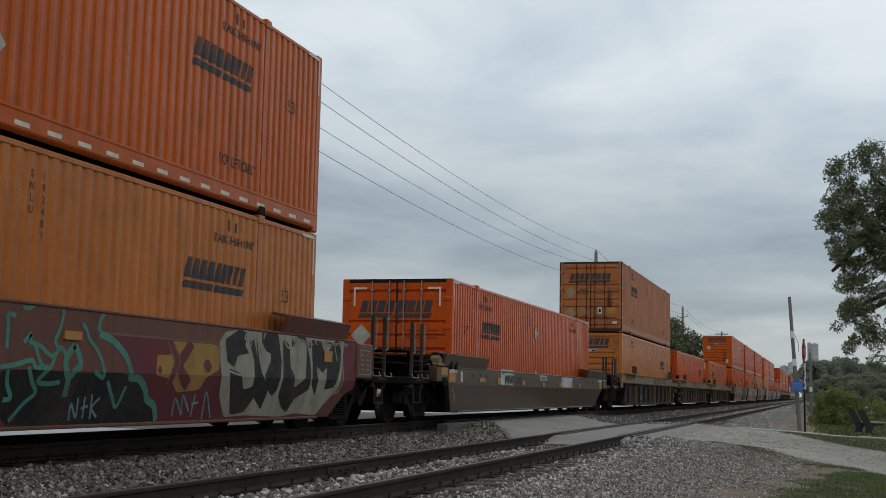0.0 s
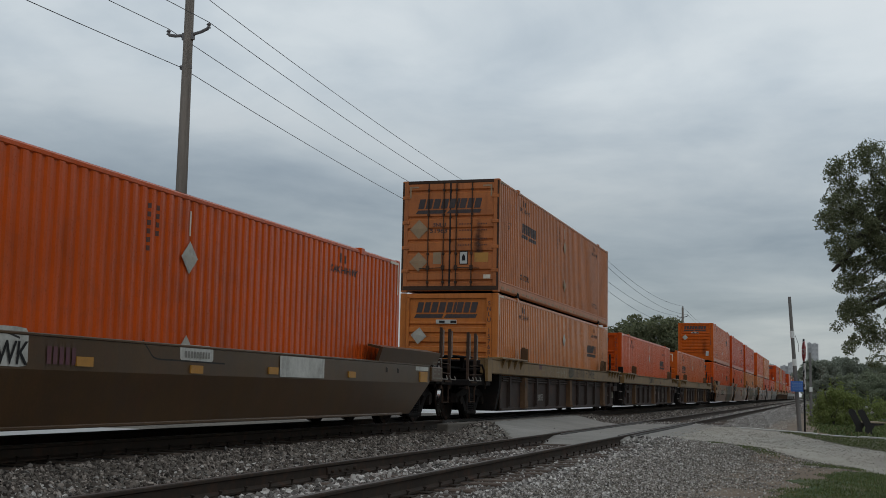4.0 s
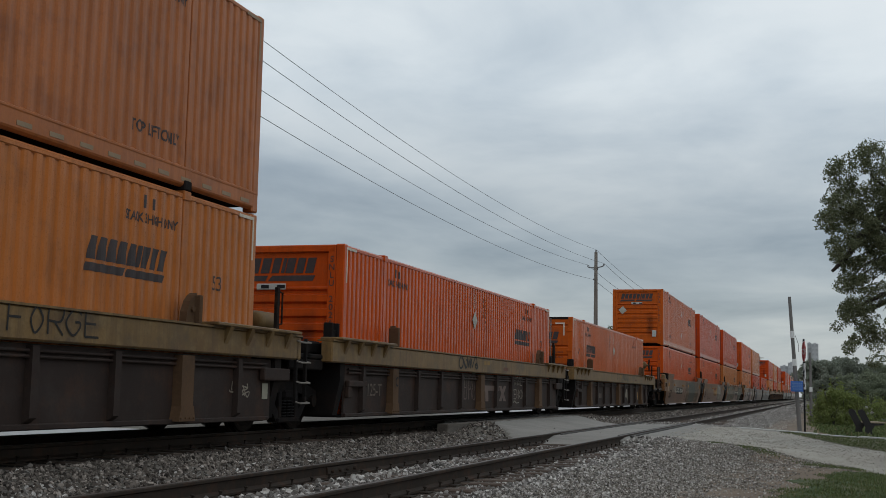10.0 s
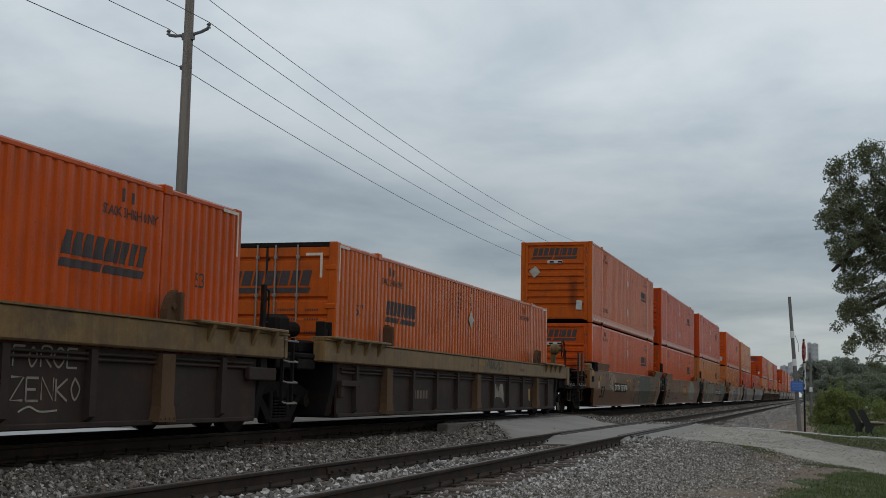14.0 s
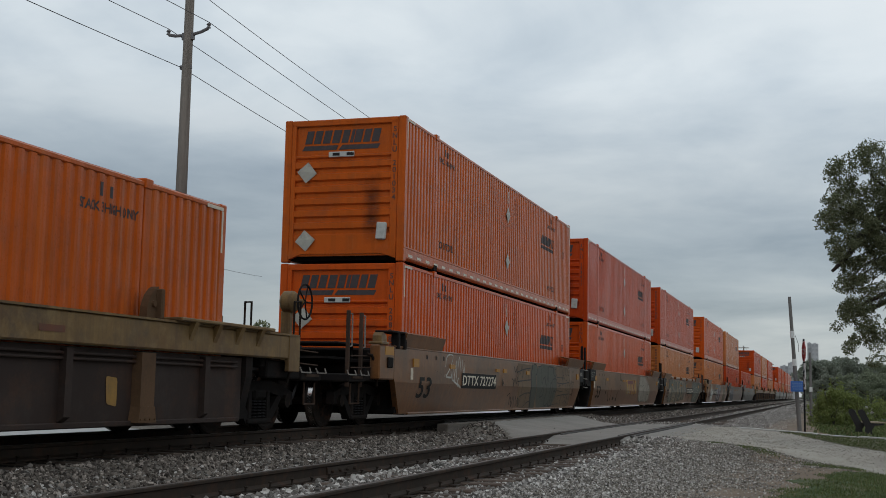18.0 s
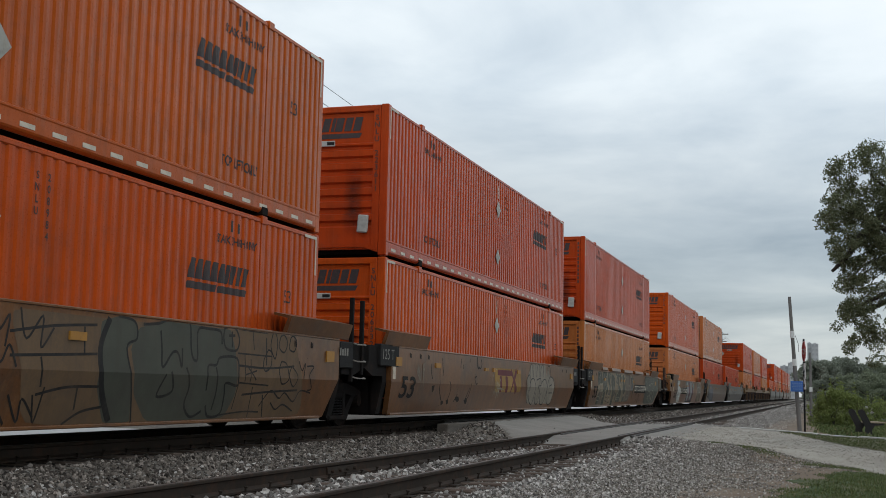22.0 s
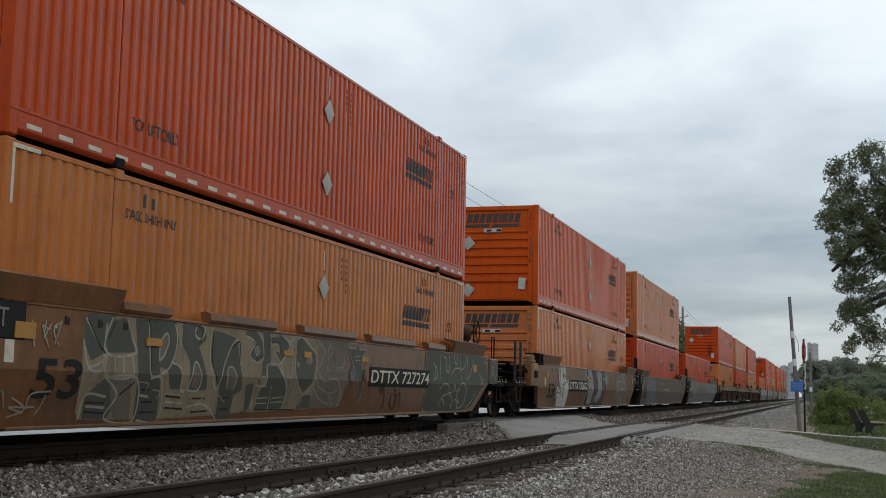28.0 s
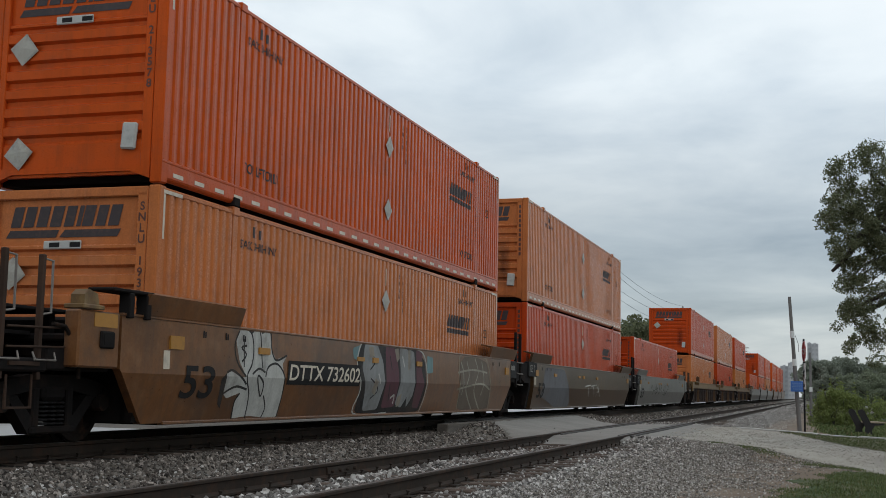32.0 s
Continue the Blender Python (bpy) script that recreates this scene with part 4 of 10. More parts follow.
    part("well_floor", shared("well_floor", lambda: floor, DARK), DARK, c)
    car_ends(c, ends, near, posts, brake, P)
    return c


def data_plate():
    s = Shape()
    for z in (0.98, 1.06, 1.14, 1.22):
        s.add(*_pair(bars(0.16, 0.03, 3, seed=int(z * 100)).moved(pose(-0.13, 0, z)))).add(*_pair(bars(0.14, 0.03, 3, seed=int(z * 90)).moved(pose(0.11, 0, z))))
    for a, b, c, d in ((-0.26, -0.24, 0.90, 1.32), (0.24, 0.26, 0.90, 1.32), (-0.24, 0.24, 1.30, 1.32), (-0.24, 0.24, 0.90, 0.92)):
        s.add(*_pair(slab([(a, c), (b, c), (b, d), (a, d)])))
    s.v = [(HALF + 0.034, 9.58 + p[0], p[2]) for p in s.v]
    return s


def car_text(sh, y, z, lift=0.006):
    sh.v = [(panel_x(z + p[2]) + lift + (0.012 if 0.7 < z + p[2] < 0.9 else 0.0), y + p[0], z + p[2]) for p in sh.v]
    return sh


def plate_words(e):
    s = lettering("125 T", 0.19) if e < 0 else bars(0.4, 0.12, 4)
    s.v = [(HALF + 0.018, e * 8.58 + p[0], 1.20 + p[2]) for p in s.v]
    return s


def car_ends(c, ends, near, posts, brake, P):
    for e in (-1, 1):
        b = None
        for k, (nm, sh) in enumerate(end_pieces(e, P is not CAR["tan"])):
            piece = part(nm, shared("%s/%d%d" % (nm, e, k), lambda: sh, DARK), DARK, b or c, "black steel end of the well" if b is None else "")
            b = b or piece
        if near and not posts[(e + 1) // 2] and P is not CAR["tan"]:
            part("lettered_plate", shared("lettered_plate/%d" % e, lambda: plate_words(e), FAINT), FAINT, b)
        if ends[(e + 1) // 2]:
            truck(c, e * 9.7, near)
        if posts[(e + 1) // 2]:
            part("end_beam", shared("end_beam/%d" % e, lambda: Shape().box(-1.46, 1.46, *sorted((e * 10.35, e * 11.12)), 0.78, 0.92, 0.02), DARK), DARK, b, "sooty cross beam")
            part("side_sill", shared("side_sill/%d" % e, lambda: Shape().box(1.30, 1.44, *sorted((e * 9.2, e * 10.35)), 0.80, 1.05, 0.02), DARK), DARK, b)
            for x in (0.55, 1.38) if brake == e else ():
                part("hoop", shared("hoop/%d%g" % (e, x), lambda: Shape().pipe([(x, e * 10.2, 0.9), (x, e * 10.2, 1.96), (x, e * 10.42, 1.98), (x, e * 10.42, 0.9)], 0.014, 6), WHEEL), WHEEL, b, "thin bent hoop")
            for i, (s, g) in enumerate(stakes(e) if brake != e else ()):
                st = part("stake", shared("stake/%d%d" % (e, i), lambda: s, POST_RUST), POST_RUST, b, "rusty upright post")
                part("grab_iron", shared("grab_iron/%d%d" % (e, i), lambda: g, RODS), RODS, st)
            for x in (-1.42, 1.42):
                part("step", shared("step/%d%g" % (e, x), lambda: stirrup(e, x), POST_RUST), POST_RUST, b)
            for z in (1.02, 1.22):
                part("hand_rail", shared("hand_rail/%d%g" % (e, z), lambda: Shape().pipe([(1.44, e * 9.3, z + 0.05), (1.44, e * 10.2, z + 0.02), (1.44, e * 11.0, z)], 0.012, 6), POST_RUST), POST_RUST, b)
            part("air_hose", shared("air_hose/%d" % e, lambda: Shape().pipe([(1.46, e * 10.3, 1.28), (1.48, e * 10.12, 1.26), (1.49, e * 9.95, 1.10), (1.49, e * 9.86, 0.90), (1.47, e * 9.82, 0.72)], 0.022, 8), WHEEL), WHEEL, b)
            for y in (10.45, 11.05):
                part("foot_loop", shared("foot_loop/%d%g" % (e, y), lambda: Shape().pipe([(1.47, e * y - 0.18, 0.98), (1.50, e * y - 0.17, 0.90), (1.50, e * y + 0.17, 0.90), (1.47, e * y + 0.18, 0.98)], 0.010, 6), RODS), RODS, b)
            part("coupler", shared("coupler/%d" % e, lambda: Shape().box(-0.13, 0.13, *sorted((e * 11.0, e * 11.75)), 0.72, 1.0, 0.04).box(-0.2, 0.2, *sorted((e * 11.35, e * 11.75)), 0.68, 1.04, 0.06), DARK), DARK, b)
            part("hose", shared("hose/%d" % e, lambda: Shape().pipe([(0.45, e * 10.9, 0.8), (0.48, e * 11.2, 0.5), (0.46, e * 11.5, 0.36), (0.4, e * 11.7, 0.42)], 0.025, 6), BLACK), BLACK, b)
        if brake == e:
            HOUSING = P if P is CAR["tan"] else MUD
            bs = part("brake_stand", shared("brake_stand/%d%d" % (e, P is CAR["tan"]), lambda: brake_stand(e, P is CAR["tan"]), HOUSING), HOUSING, c, "dirty tan hand brake housing")
            part("brake_wheel", shared("brake_wheel/%d%d" % (e, P is CAR["tan"]), lambda: brake_wheel(e, P is CAR["tan"]), DARK), DARK, bs, "dark spoked hand wheel")
            part("air_reservoir", shared("air_reservoir/%d" % e, lambda: reservoir(e), WHEEL, True), WHEEL, c, "rusty air tank", smooth=True) if P is not CAR["tan"] else None


MUD = material("muddy_brown_steel", (0.105, 0.060, 0.033), 0.75, spots=[((0.045, 0.03, 0.022), 0.6, 2.0)], vary=0.2, spec=0.15)


def rib(y, big):
    w, d = (0.15, 0.125) if big else (0.06, 0.085)
    s = Shape()
    x0 = HALF - 0.135
    if big:
        s.prism([(y - w - 0.05, 0.235), (y + w + 0.05, 0.235), (y + w + 0.002, 0.42), (y - w - 0.002, 0.42)], "x", x0, x0 + d + 0.012)
        for k in range(4):
            s.rod((x0 + d, y - 0.15 + k * 0.1, 0.275), (x0 + d + 0.024, y - 0.15 + k * 0.1, 0.275), 0.014, 6)
    s.prism([(x0, 0.26), (x0 + d, 0.32 if not big else 0.24), (x0 + d, 1.04), (x0, 1.04)], "y", y - w, y + w)
    return s


def ribbed_car(label, group, ends, near, posts=(1, 1), brake=0, tank=False):
    """A well with a deep tan chord over a dark web with upright ribs."""
    c = thing("well_car", label, "rail car", group)
    T, W = CAR["tan"], CAR["web"]
    y0, y1 = (-9.95 if posts[0] else -9.15), (9.95 if posts[1] else 9.15)
    for sign in (1, -1):
        def chord():
            s = Shape().box(*sorted((sign * (HALF - 0.20), sign * HALF)), y0, y1, 1.08, 1.42, 0.02)
            s.box(*sorted((sign * (HALF - 0.26), sign * (HALF + 0.02))), y0, y1, 1.421, 1.445)
            return s
        ch = part("top_chord", shared("top_chord/%d%g%g" % (sign, y0, y1), chord, T), T, c, "tan dirty box chord")
        def web():
            s = Shape().box(*sorted((sign * (HALF - 0.17), sign * (HALF - 0.135))), -8.28, 8.4, 0.22, 1.06)
            s.box(*sorted((sign * (HALF - 0.17), sign * (HALF - 0.09))), -8.3, 8.3, 0.20, 0.26, 0.01)
            return s
        wb = part("well_side", shared("web/%d" % sign, web, W), W, c, "sooty brown ribbed side")
        if sign == 1:
            ys = [-0.13 + 1.487 * k for k in range(-5, 6)]
            for i, y in enumerate(ys):
                big = i in (1, 5, 9)
                part("rib", shared("rib/%d" % big, lambda: rib(0, big), MUD if big else W), MUD if big else W, wb, at=pose(0, y, 0))
            pipes = Shape()
            for z in (0.99, 0.93):
                pipes.rod((HALF - 0.10, -8.2, z), (HALF - 0.10, 8.2, z), 0.018, 8)
            part("brake_pipe", shared("brake_pipe", lambda: pipes, W), W, wb)
            for e in (-1, 1):
                def shelf():
                    s = Shape().box(HALF - 0.3, HALF + 0.10, *sorted((e * 6.35, e * 8.95)), 1.446, 1.49, 0.01)
                    for k in range(4):
                        y = e * (6.75 + k * 0.62)
                        s.prism([(HALF, 1.445), (HALF + 0.09, 1.445), (HALF, 1.22)], "y", y - 0.05, y + 0.05)
                    return s
                part("end_shelf", shared("end_shelf/%d" % e, shelf, T), T, ch, "tan shelf on brackets")
                part("guide_ear", shared("guide_ear/%d" % e, lambda: Shape().prism([(e * 6.05, 1.44), (e * 5.80, 1.44), (e * 5.81, 1.58), (e * 5.88, 1.72), (e * 5.97, 1.80), (e * 6.04, 1.83)], "x", HALF - 0.16, HALF - 0.06).box(HALF - 0.18, HALF + 0.02, *sorted((e * 6.0, e * 6.07)), 1.44, 1.80, 0.015).rod((HALF - 0.06, e * 5.93, 1.62), (HALF - 0.03, e * 5.93, 1.62), 0.04, 8), MUD), MUD, ch, "rusty container guide")
                if not posts[(e + 1) // 2] and e == -1:
                    part("pipe_bracket", shared("pipe_bracket", lambda: Shape().box(HALF - 0.13, HALF - 0.05, -8.26, -7.42, 0.70, 0.80, 0.012).box(HALF - 0.13, HALF - 0.06, -8.26, -8.12, 0.52, 0.70, 0.012).box(HALF - 0.13, HALF - 0.06, -7.62, -7.50, 0.40, 0.70, 0.012), W), W, wb, "sooty pipe bracket")
                if not posts[(e + 1) // 2] and e == 1:
                    for y in (9.02, 9.36):
                        part("ladder_rail", shared("ladder_rail/r%g" % y, lambda: Shape().box(HALF - 0.05, HALF - 0.0, y - 0.025, y + 0.025, 0.42, 1.40, 0.006), DARK), DARK, ch)
                    for z in (0.44, 0.74, 1.04, 1.34):
                        part("rung", shared("rung/r%g" % z, lambda: Shape().pipe([(HALF, 9.0, z + 0.02), (HALF + 0.06, 9.02, z), (HALF + 0.06, 9.36, z), (HALF, 9.38, z + 0.02)], 0.012, 6), RODS), RODS, ch)
                    part("valve_box", shared("valve_box", lambda: Shape().box(HALF - 0.12, HALF - 0.03, 8.0, 8.85, 0.76, 0.94, 0.015), W), W, wb)
    floor = Shape().box(-1.40, 1.40, -8.3, 8.3, 0.19, 0.225)
    part("well_floor", shared("well_floor/r", lambda: floor, DARK), DARK, c)
    car_ends(c, ends, near, posts, brake, T)
    for e in (-1, 1):
        if not posts[(e + 1) // 2] and e == 1:
            part("mast", shared("mast/r", lambda: Shape().box(1.20, 1.26, 8.94, 9.02, 1.2, 2.16, 0.008).pipe([(1.23, 9.04, 2.10), (1.23, 9.16, 2.08), (1.23, 9.16, 1.62), (1.23, 9.04, 1.60)], 0.012, 6), WHEEL), WHEEL, c, "rusty upright post")
            if tank:
                part("air_tank", shared("air_tank/r", lambda: Shape().lathe([(0.0, -0.36), (0.11, -0.34), (0.15, -0.28), (0.15, 0.28), (0.11, 0.34), (0.0, 0.36)], "y", (0.75, 9.5, 1.68), 18), T, True), T, c, "tan air tank")
            if not tank:
                part("brake_cylinder", shared("brake_cylinder/r", lambda: Shape().box(0.5, 0.86, 10.30, 10.75, 1.30, 1.82, 0.06).rod((0.68, 10.72, 1.62), (0.68, 11.25, 1.62), 0.13, 12), DARK), DARK, c, "sooty brake cylinder", smooth=False)
        if not posts[(e + 1) // 2] and e == -1:
            part("post_socket", shared("post_socket/r", lambda: Shape().box(1.28, 1.44, -8.86, -8.80, 1.44, 1.73, 0.012).box(1.28, 1.44, -8.60, -8.54, 1.44, 1.73, 0.012).box(1.26, 1.46, -8.88, -8.52, 1.446, 1.50, 0.01).box(1.33, 1.40, -8.79, -8.61, 1.50, 1.62, 0.01), DARK), DARK, c, "dark steel post socket")
        part("corner_plate", shared("corner_plate/%d" % e, lambda: Shape().box(HALF - 0.06, HALF + 0.012, *sorted((e * 9.62, e * 10.0)), 0.90, 1.43, 0.01), T), T, c, "tan end plate") if posts[(e + 1) // 2] else None
    return c


# ---- the train: (kind of car, near end of its well at 19 s, paint, lower box, upper box) ----
TRACK_X = -9.012
SPEED, GAIN = 5.052, 0.00865


def gone(t):
    """How far the train has come since 19 s."""
    return SPEED * (t - 19) + GAIN / 2 * (t - 19) ** 2


# kind, s, car paint, (paint, near end) of the lower and the upper box, ends with trucks, posts, brake
UNITS = [
    ("smooth", -92.91, "maroon", ("peach", "front"), ("amber", "front"), (1, 1), (1, 1), 0),
    ("smooth", -69.26, "olive", ("orange", "doors"), None, (1, 1), (1, 1), 0),
    ("ribbed", -45.75, "", ("peach", "front"), ("brown", "doors"), (1, 0), (1, 0), 0),
    ("ribbed", -26.25, "", ("orange", "front"), None, (1, 0), (0, 0), 0),
    ("ribbed", -6.60, "", ("amber", "doors"), None, (1, 1), (0, 1), 1),
    ("smooth", 16.80, "brown", ("orange", "front"), ("amber", "front"), (1, 0), (1, 0), 0),
    ("smooth", 36.05, "brown", ("orange", "front"), ("red", "front"), (1, 0), (0, 0), 0),
    ("smooth", 55.74, "brown", ("peach", "front"), ("red", "front"), (1, 1), (0, 1), 1),
    ("smooth", 79.25, "brown", ("salmon", "front"), ("orange", "front"), (1, 0), (1, 0), 0),
    # upper box below: salmon chosen so that its paint holds the distance haze
    ("smooth", 98.55, "olive", ("red", "front"), ("salmon", "front"), (1, 0), (0, 0), 0),
    ("smooth", 118.30, "grey", ("red", "front"), None, (1, 1), (0, 1), 0),
    ("ribbed", 142.00, "", ("salmon", "front"), ("red", "front"), (1, 0), (1, 0), 0),
    ("ribbed", 161.40, "", ("red", "front"), ("salmon", "front"), (1, 0), (0, 0), 0),
    ("ribbed", 180.80, "", ("peach", "front"), ("red", "front"), (1, 1), (0, 1), 0),
    ("smooth", 204.30, "grey", ("orange", "front"), None, (1, 0), (1, 0), 0),
    ("smooth", 223.70, "grey", ("orange", "front"), ("red", "front"), (1, 0), (0, 0), 0),
    ("smooth", 243.10, "grey", ("peach", "front"), ("orange", "front"), (1, 1), (0, 1), 0),
    ("smooth", 266.60, "olive", ("orange", "front"), ("orange", "front"), (1, 0), (1, 0), 0),
    ("smooth", 286.00, "olive", ("amber", "front"), ("orange", "front"), (1, 0), (0, 0), 0),
    ("smooth", 305.40, "olive", ("amber", "front"), ("red", "front"), (1, 1), (0, 1), 0),
]
NUMBERS = {(0, 0): "192481", (2, 0): "157656", (2, 1): "151963", (3, 0): "202642", (5, 0): "208984", (5, 1): "201034", (6, 0): "206532", (6, 1): "223611", (8, 0): "193350", (8, 1): "213578"}


def number_box(box, i, lvl, end):
    """Owner's code and serial number: down the end's post or across a door, and down the side in two rows."""
    n = NUMBERS.get((i, lvl))
    if end == "front":
        sh = stacked("SNLU " + n, 0.105, 0.136) if n else upright_bars(0.062, 1.45, 11, 0.30)
        part("number", on_end(sh, HW - 0.225, TALL - 0.22, -HL), DULL if i else LOGO, box)
    elif n:
        part("number", on_end(fitted("SNLU", 0.34, 0.10), -0.28, 1.68, -HL + 0.012), LOGO, box)
        part("number", on_end(fitted(n, 0.52, 0.11), -0.34, 1.52, -HL + 0.012), LOGO, box)
    k = -1 if end == "doors" else 1
    rows = (stacked("SNLU", 0.082, 0.125), stacked(n, 0.082, 0.125)) if n else (upright_bars(0.05, 0.42, 4, 0.4), upright_bars(0.05, 0.62, 6, 0.4))
    for y, z, sh in ((0.77, 2.62, rows[0]), (0.97, 2.62, rows[1])):
        part("number", wrapped(on_side(sh, k * y, z)), DULL, box)


SPOKEN = {"orange": "bright orange", "red": "red-orange", "amber": "amber-orange", "peach": "faded pale orange", "salmon": "faded and hazed salmon-orange", "brown": "rust-stained brown-orange"}
TRAIN = []   # (thing, y at 19 s, z)


def train():
    boxes = {}
    for i, (kind, s, paint, low, up, ends, posts, brake) in enumerate(UNITS):
        near = i < 11
        mid = s + HL
        group = "cars of the train"
        if kind == "smooth":
            words = {"maroon": "maroon smooth-sided well car with large sprayed pieces", "olive": "dusty olive-brown smooth-sided well car", "brown": "dirty brown smooth-sided well car with sprayed tags", "grey": "smooth-sided well car with distant sheen greyed into its paint"}[paint]
            c = smooth_car(paint, words + " on the main track", group, ends, near, posts, brake, *((1.13, (9.6, 6.25)) if i == 1 else ()))
        else:
            c = ribbed_car("well car with a tan top chord and sooty ribbed sides", group, ends, near, posts, brake, i % 3 == 2)
        if near:
            dress(i, c)
        TRAIN.append((c, mid, 0.0, i))
        for lvl, spec in ((0, low), (1, up)):
            if not spec:
                continue
            p, end = spec
            key = (p, end, lvl, near)
            label = "%s corrugated steel shipping container %s" % (SPOKEN[p], "seated in a well car" if lvl == 0 else "stacked on another container")
            if key in boxes:
                b = copy_thing(boxes[key], Matrix.Identity(4))
                for o in [o for o in b.children if o.name.startswith("number")]:
                    bpy.data.objects.remove(o)
            else:
                b = boxes[key] = container(p, end, "doors" if end == "front" else "front", label, "containers on the train", low=lvl == 0, detail=near, sooty=i != 8)
            if near:
                number_box(b, i, lvl, end)
            TRAIN.append((b, mid, 0.234 + lvl * (TALL + 0.012), i))


def motions():
    for ob, y, z, i in TRAIN:
        walk(ob, [(t, pose(TRACK_X, y - gone(t), z)) for t in range(0, 33, 4)])
    for w, y in SPIN:
        walk(w, [(k / 10, pose(0, y, WHEEL_R, math.degrees(gone(k / 10) / WHEEL_R))) for k in range(321)])


# ---- sprayed pieces, stencils and tags on the cars ----
def spray_paint(name, tint, rough=0.6):
    return material(name, tint, rough, spots=[(GRIME, 0.45, 3.0), ((0.10, 0.07, 0.05), 0.4, 1.2)], streak=((0.06, 0.045, 0.035), 0.3), vary=0.15, spec=0.3)


SPRAY = {
    "umber": spray_paint("umber_spray", (0.050, 0.030, 0.027)), "white": spray_paint("chalky_white_spray", (0.50, 0.49, 0.45)), "cream": spray_paint("cream_spray", (0.33, 0.31, 0.24)), "black": spray_paint("black_spray", (0.014, 0.013, 0.013)),
    "teal": spray_paint("turquoise_spray", (0.066, 0.215, 0.165)), "soot": spray_paint("sooty_spray", (0.012, 0.011, 0.011)), "slate": spray_paint("slate_green_spray", (0.072, 0.074, 0.056)),
    "olive": spray_paint("khaki_spray", (0.155, 0.096, 0.052)), "ochre": spray_paint("ochre_spray", (0.34, 0.19, 0.045)), "wine": spray_paint("wine_red_spray", (0.13, 0.022, 0.030)),
    "rustic": spray_paint("rust_red_spray", (0.14, 0.052, 0.028)), "fawn": spray_paint("faded_tan_spray", (0.15, 0.115, 0.085)), "haze": spray_paint("faded_blue_spray", (0.115, 0.115, 0.125)),
    "blush": spray_paint("faded_pink_spray", (0.15, 0.100, 0.080)), "grey": spray_paint("grey_spray", (0.25, 0.255, 0.25)), "sand": spray_paint("faded_sand_spray", (0.25, 0.185, 0.115)), "plum": spray_paint("plum_spray", (0.115, 0.042, 0.056)), "sky": spray_paint("pale_blue_spray", (0.16, 0.27, 0.28)), "ghost": spray_paint("faded_white_spray", (0.27, 0.23, 0.18)),
}


def lay(points_y_z, faces, lift, flat=None):
    """Points (y, z) on a car's side; flat: a web or chord that stands at one x."""
    if flat is not None:
        return Shape().add([(flat + lift, y, z) for y, z in points_y_z], faces)
    s = Shape()
    for f in faces:
        poly = [points_y_z[i] for i in f]
        for keep in (1, -1):   # apart above and below the bend of the side
            out = []
            for p, q in zip(poly, poly[1:] + poly[:1]):
                dp, dq = keep * (p[1] - 0.80), keep * (q[1] - 0.80)
                if dp >= 0:
                    out.append(p)
                if dp * dq < 0:
                    out.append((p[0] + (q[0] - p[0]) * dp / (dp - dq), 0.80))
            if len(out) > 2:
                s.add([(panel_x(z) + lift, y, z) for y, z in out], [tuple(range(len(out)))])
    return s


def band(points, width, closed=False):
    """A ribbon along points, as (points, faces)."""
    n = len(points)
    v, f = [], []
    for i, p in enumerate(points):
        a = points[(i - 1) % n] if closed or i else p
        b = points[(i + 1) % n] if closed or i < n - 1 else p
        d = Vector((b[0] - a[0], b[1] - a[1]))
        d = d.normalized() if d.length > 1e-6 else Vector((1, 0))
        v += [(p[0] - d.y * width / 2, p[1] + d.x * width / 2), (p[0] + d.y * width / 2, p[1] - d.x * width / 2)]
    for i in range(n if closed else n - 1):
        j = (i + 1) % n
        f.append((2 * i, 2 * i + 1, 2 * j + 1, 2 * j))
    return v, f


def curve(rnd, y0, y1, z0, z1, n=4):
    """A bent stroke inside a box."""
    pts = [(rnd.uniform(y0, y1), rnd.uniform(z0, z1)) for _ in range(n)]
    out = []
    for i in range(n - 1):
        a, b = pts[i], pts[i + 1]
        k0 = pts[i - 1] if i else a
        k1 = pts[i + 2] if i + 2 < n else b
        for s in range(6):
            t = s / 6
            out.append(tuple(0.5 * (2 * p + (q - o) * t + (2 * o - 5 * p + 4 * q - r) * t * t + (3 * p - o - 3 * q + r) * t ** 3) for o, p, q, r in zip(k0, a, b, k1)))
    return out + [pts[-1]]


def tag(side, y0, y1, z0, z1, n, line, seed, width=0.02, flat=None, strokes=2):
    """A scrawl of loose strokes."""
    rnd = random.Random(seed)
    s, w = Shape(), (y1 - y0) / n
    for i in range(n):
        for k in range(strokes):
            v, f = band(curve(rnd, y0 + i * w, y0 + (i + 1.1) * w, z0, z1, rnd.choice((3, 4))), width)
            s.add(*_pair(lay([(y, max(0.24, min(1.43, z))) for y, z in v], f, 0.010 + 0.0007 * k + 0.0003 * (i % 3), flat)))
    part("sprayed_tag", s, SPRAY[line], side, "thin sprayed scrawl")


def spline(points, closed=False, steps=5):
    """A smooth line through points."""
    n, out = len(points), []
    for i in range(n if closed else n - 1):
        p, q = points[i], points[(i + 1) % n]
        o = points[(i - 1) % n] if closed or i else p
        r = points[(i + 2) % n] if closed or i + 2 < n else q
        for k in range(steps):
            t = k / steps
            out.append(tuple(0.5 * (2 * b + (c - a) * t + (2 * a - 5 * b + 4 * c - d) * t * t + (3 * b - a - 3 * c + d) * t ** 3) for a, b, c, d in zip(o, p, q, r)))
    return out if closed else out + [points[-1]]


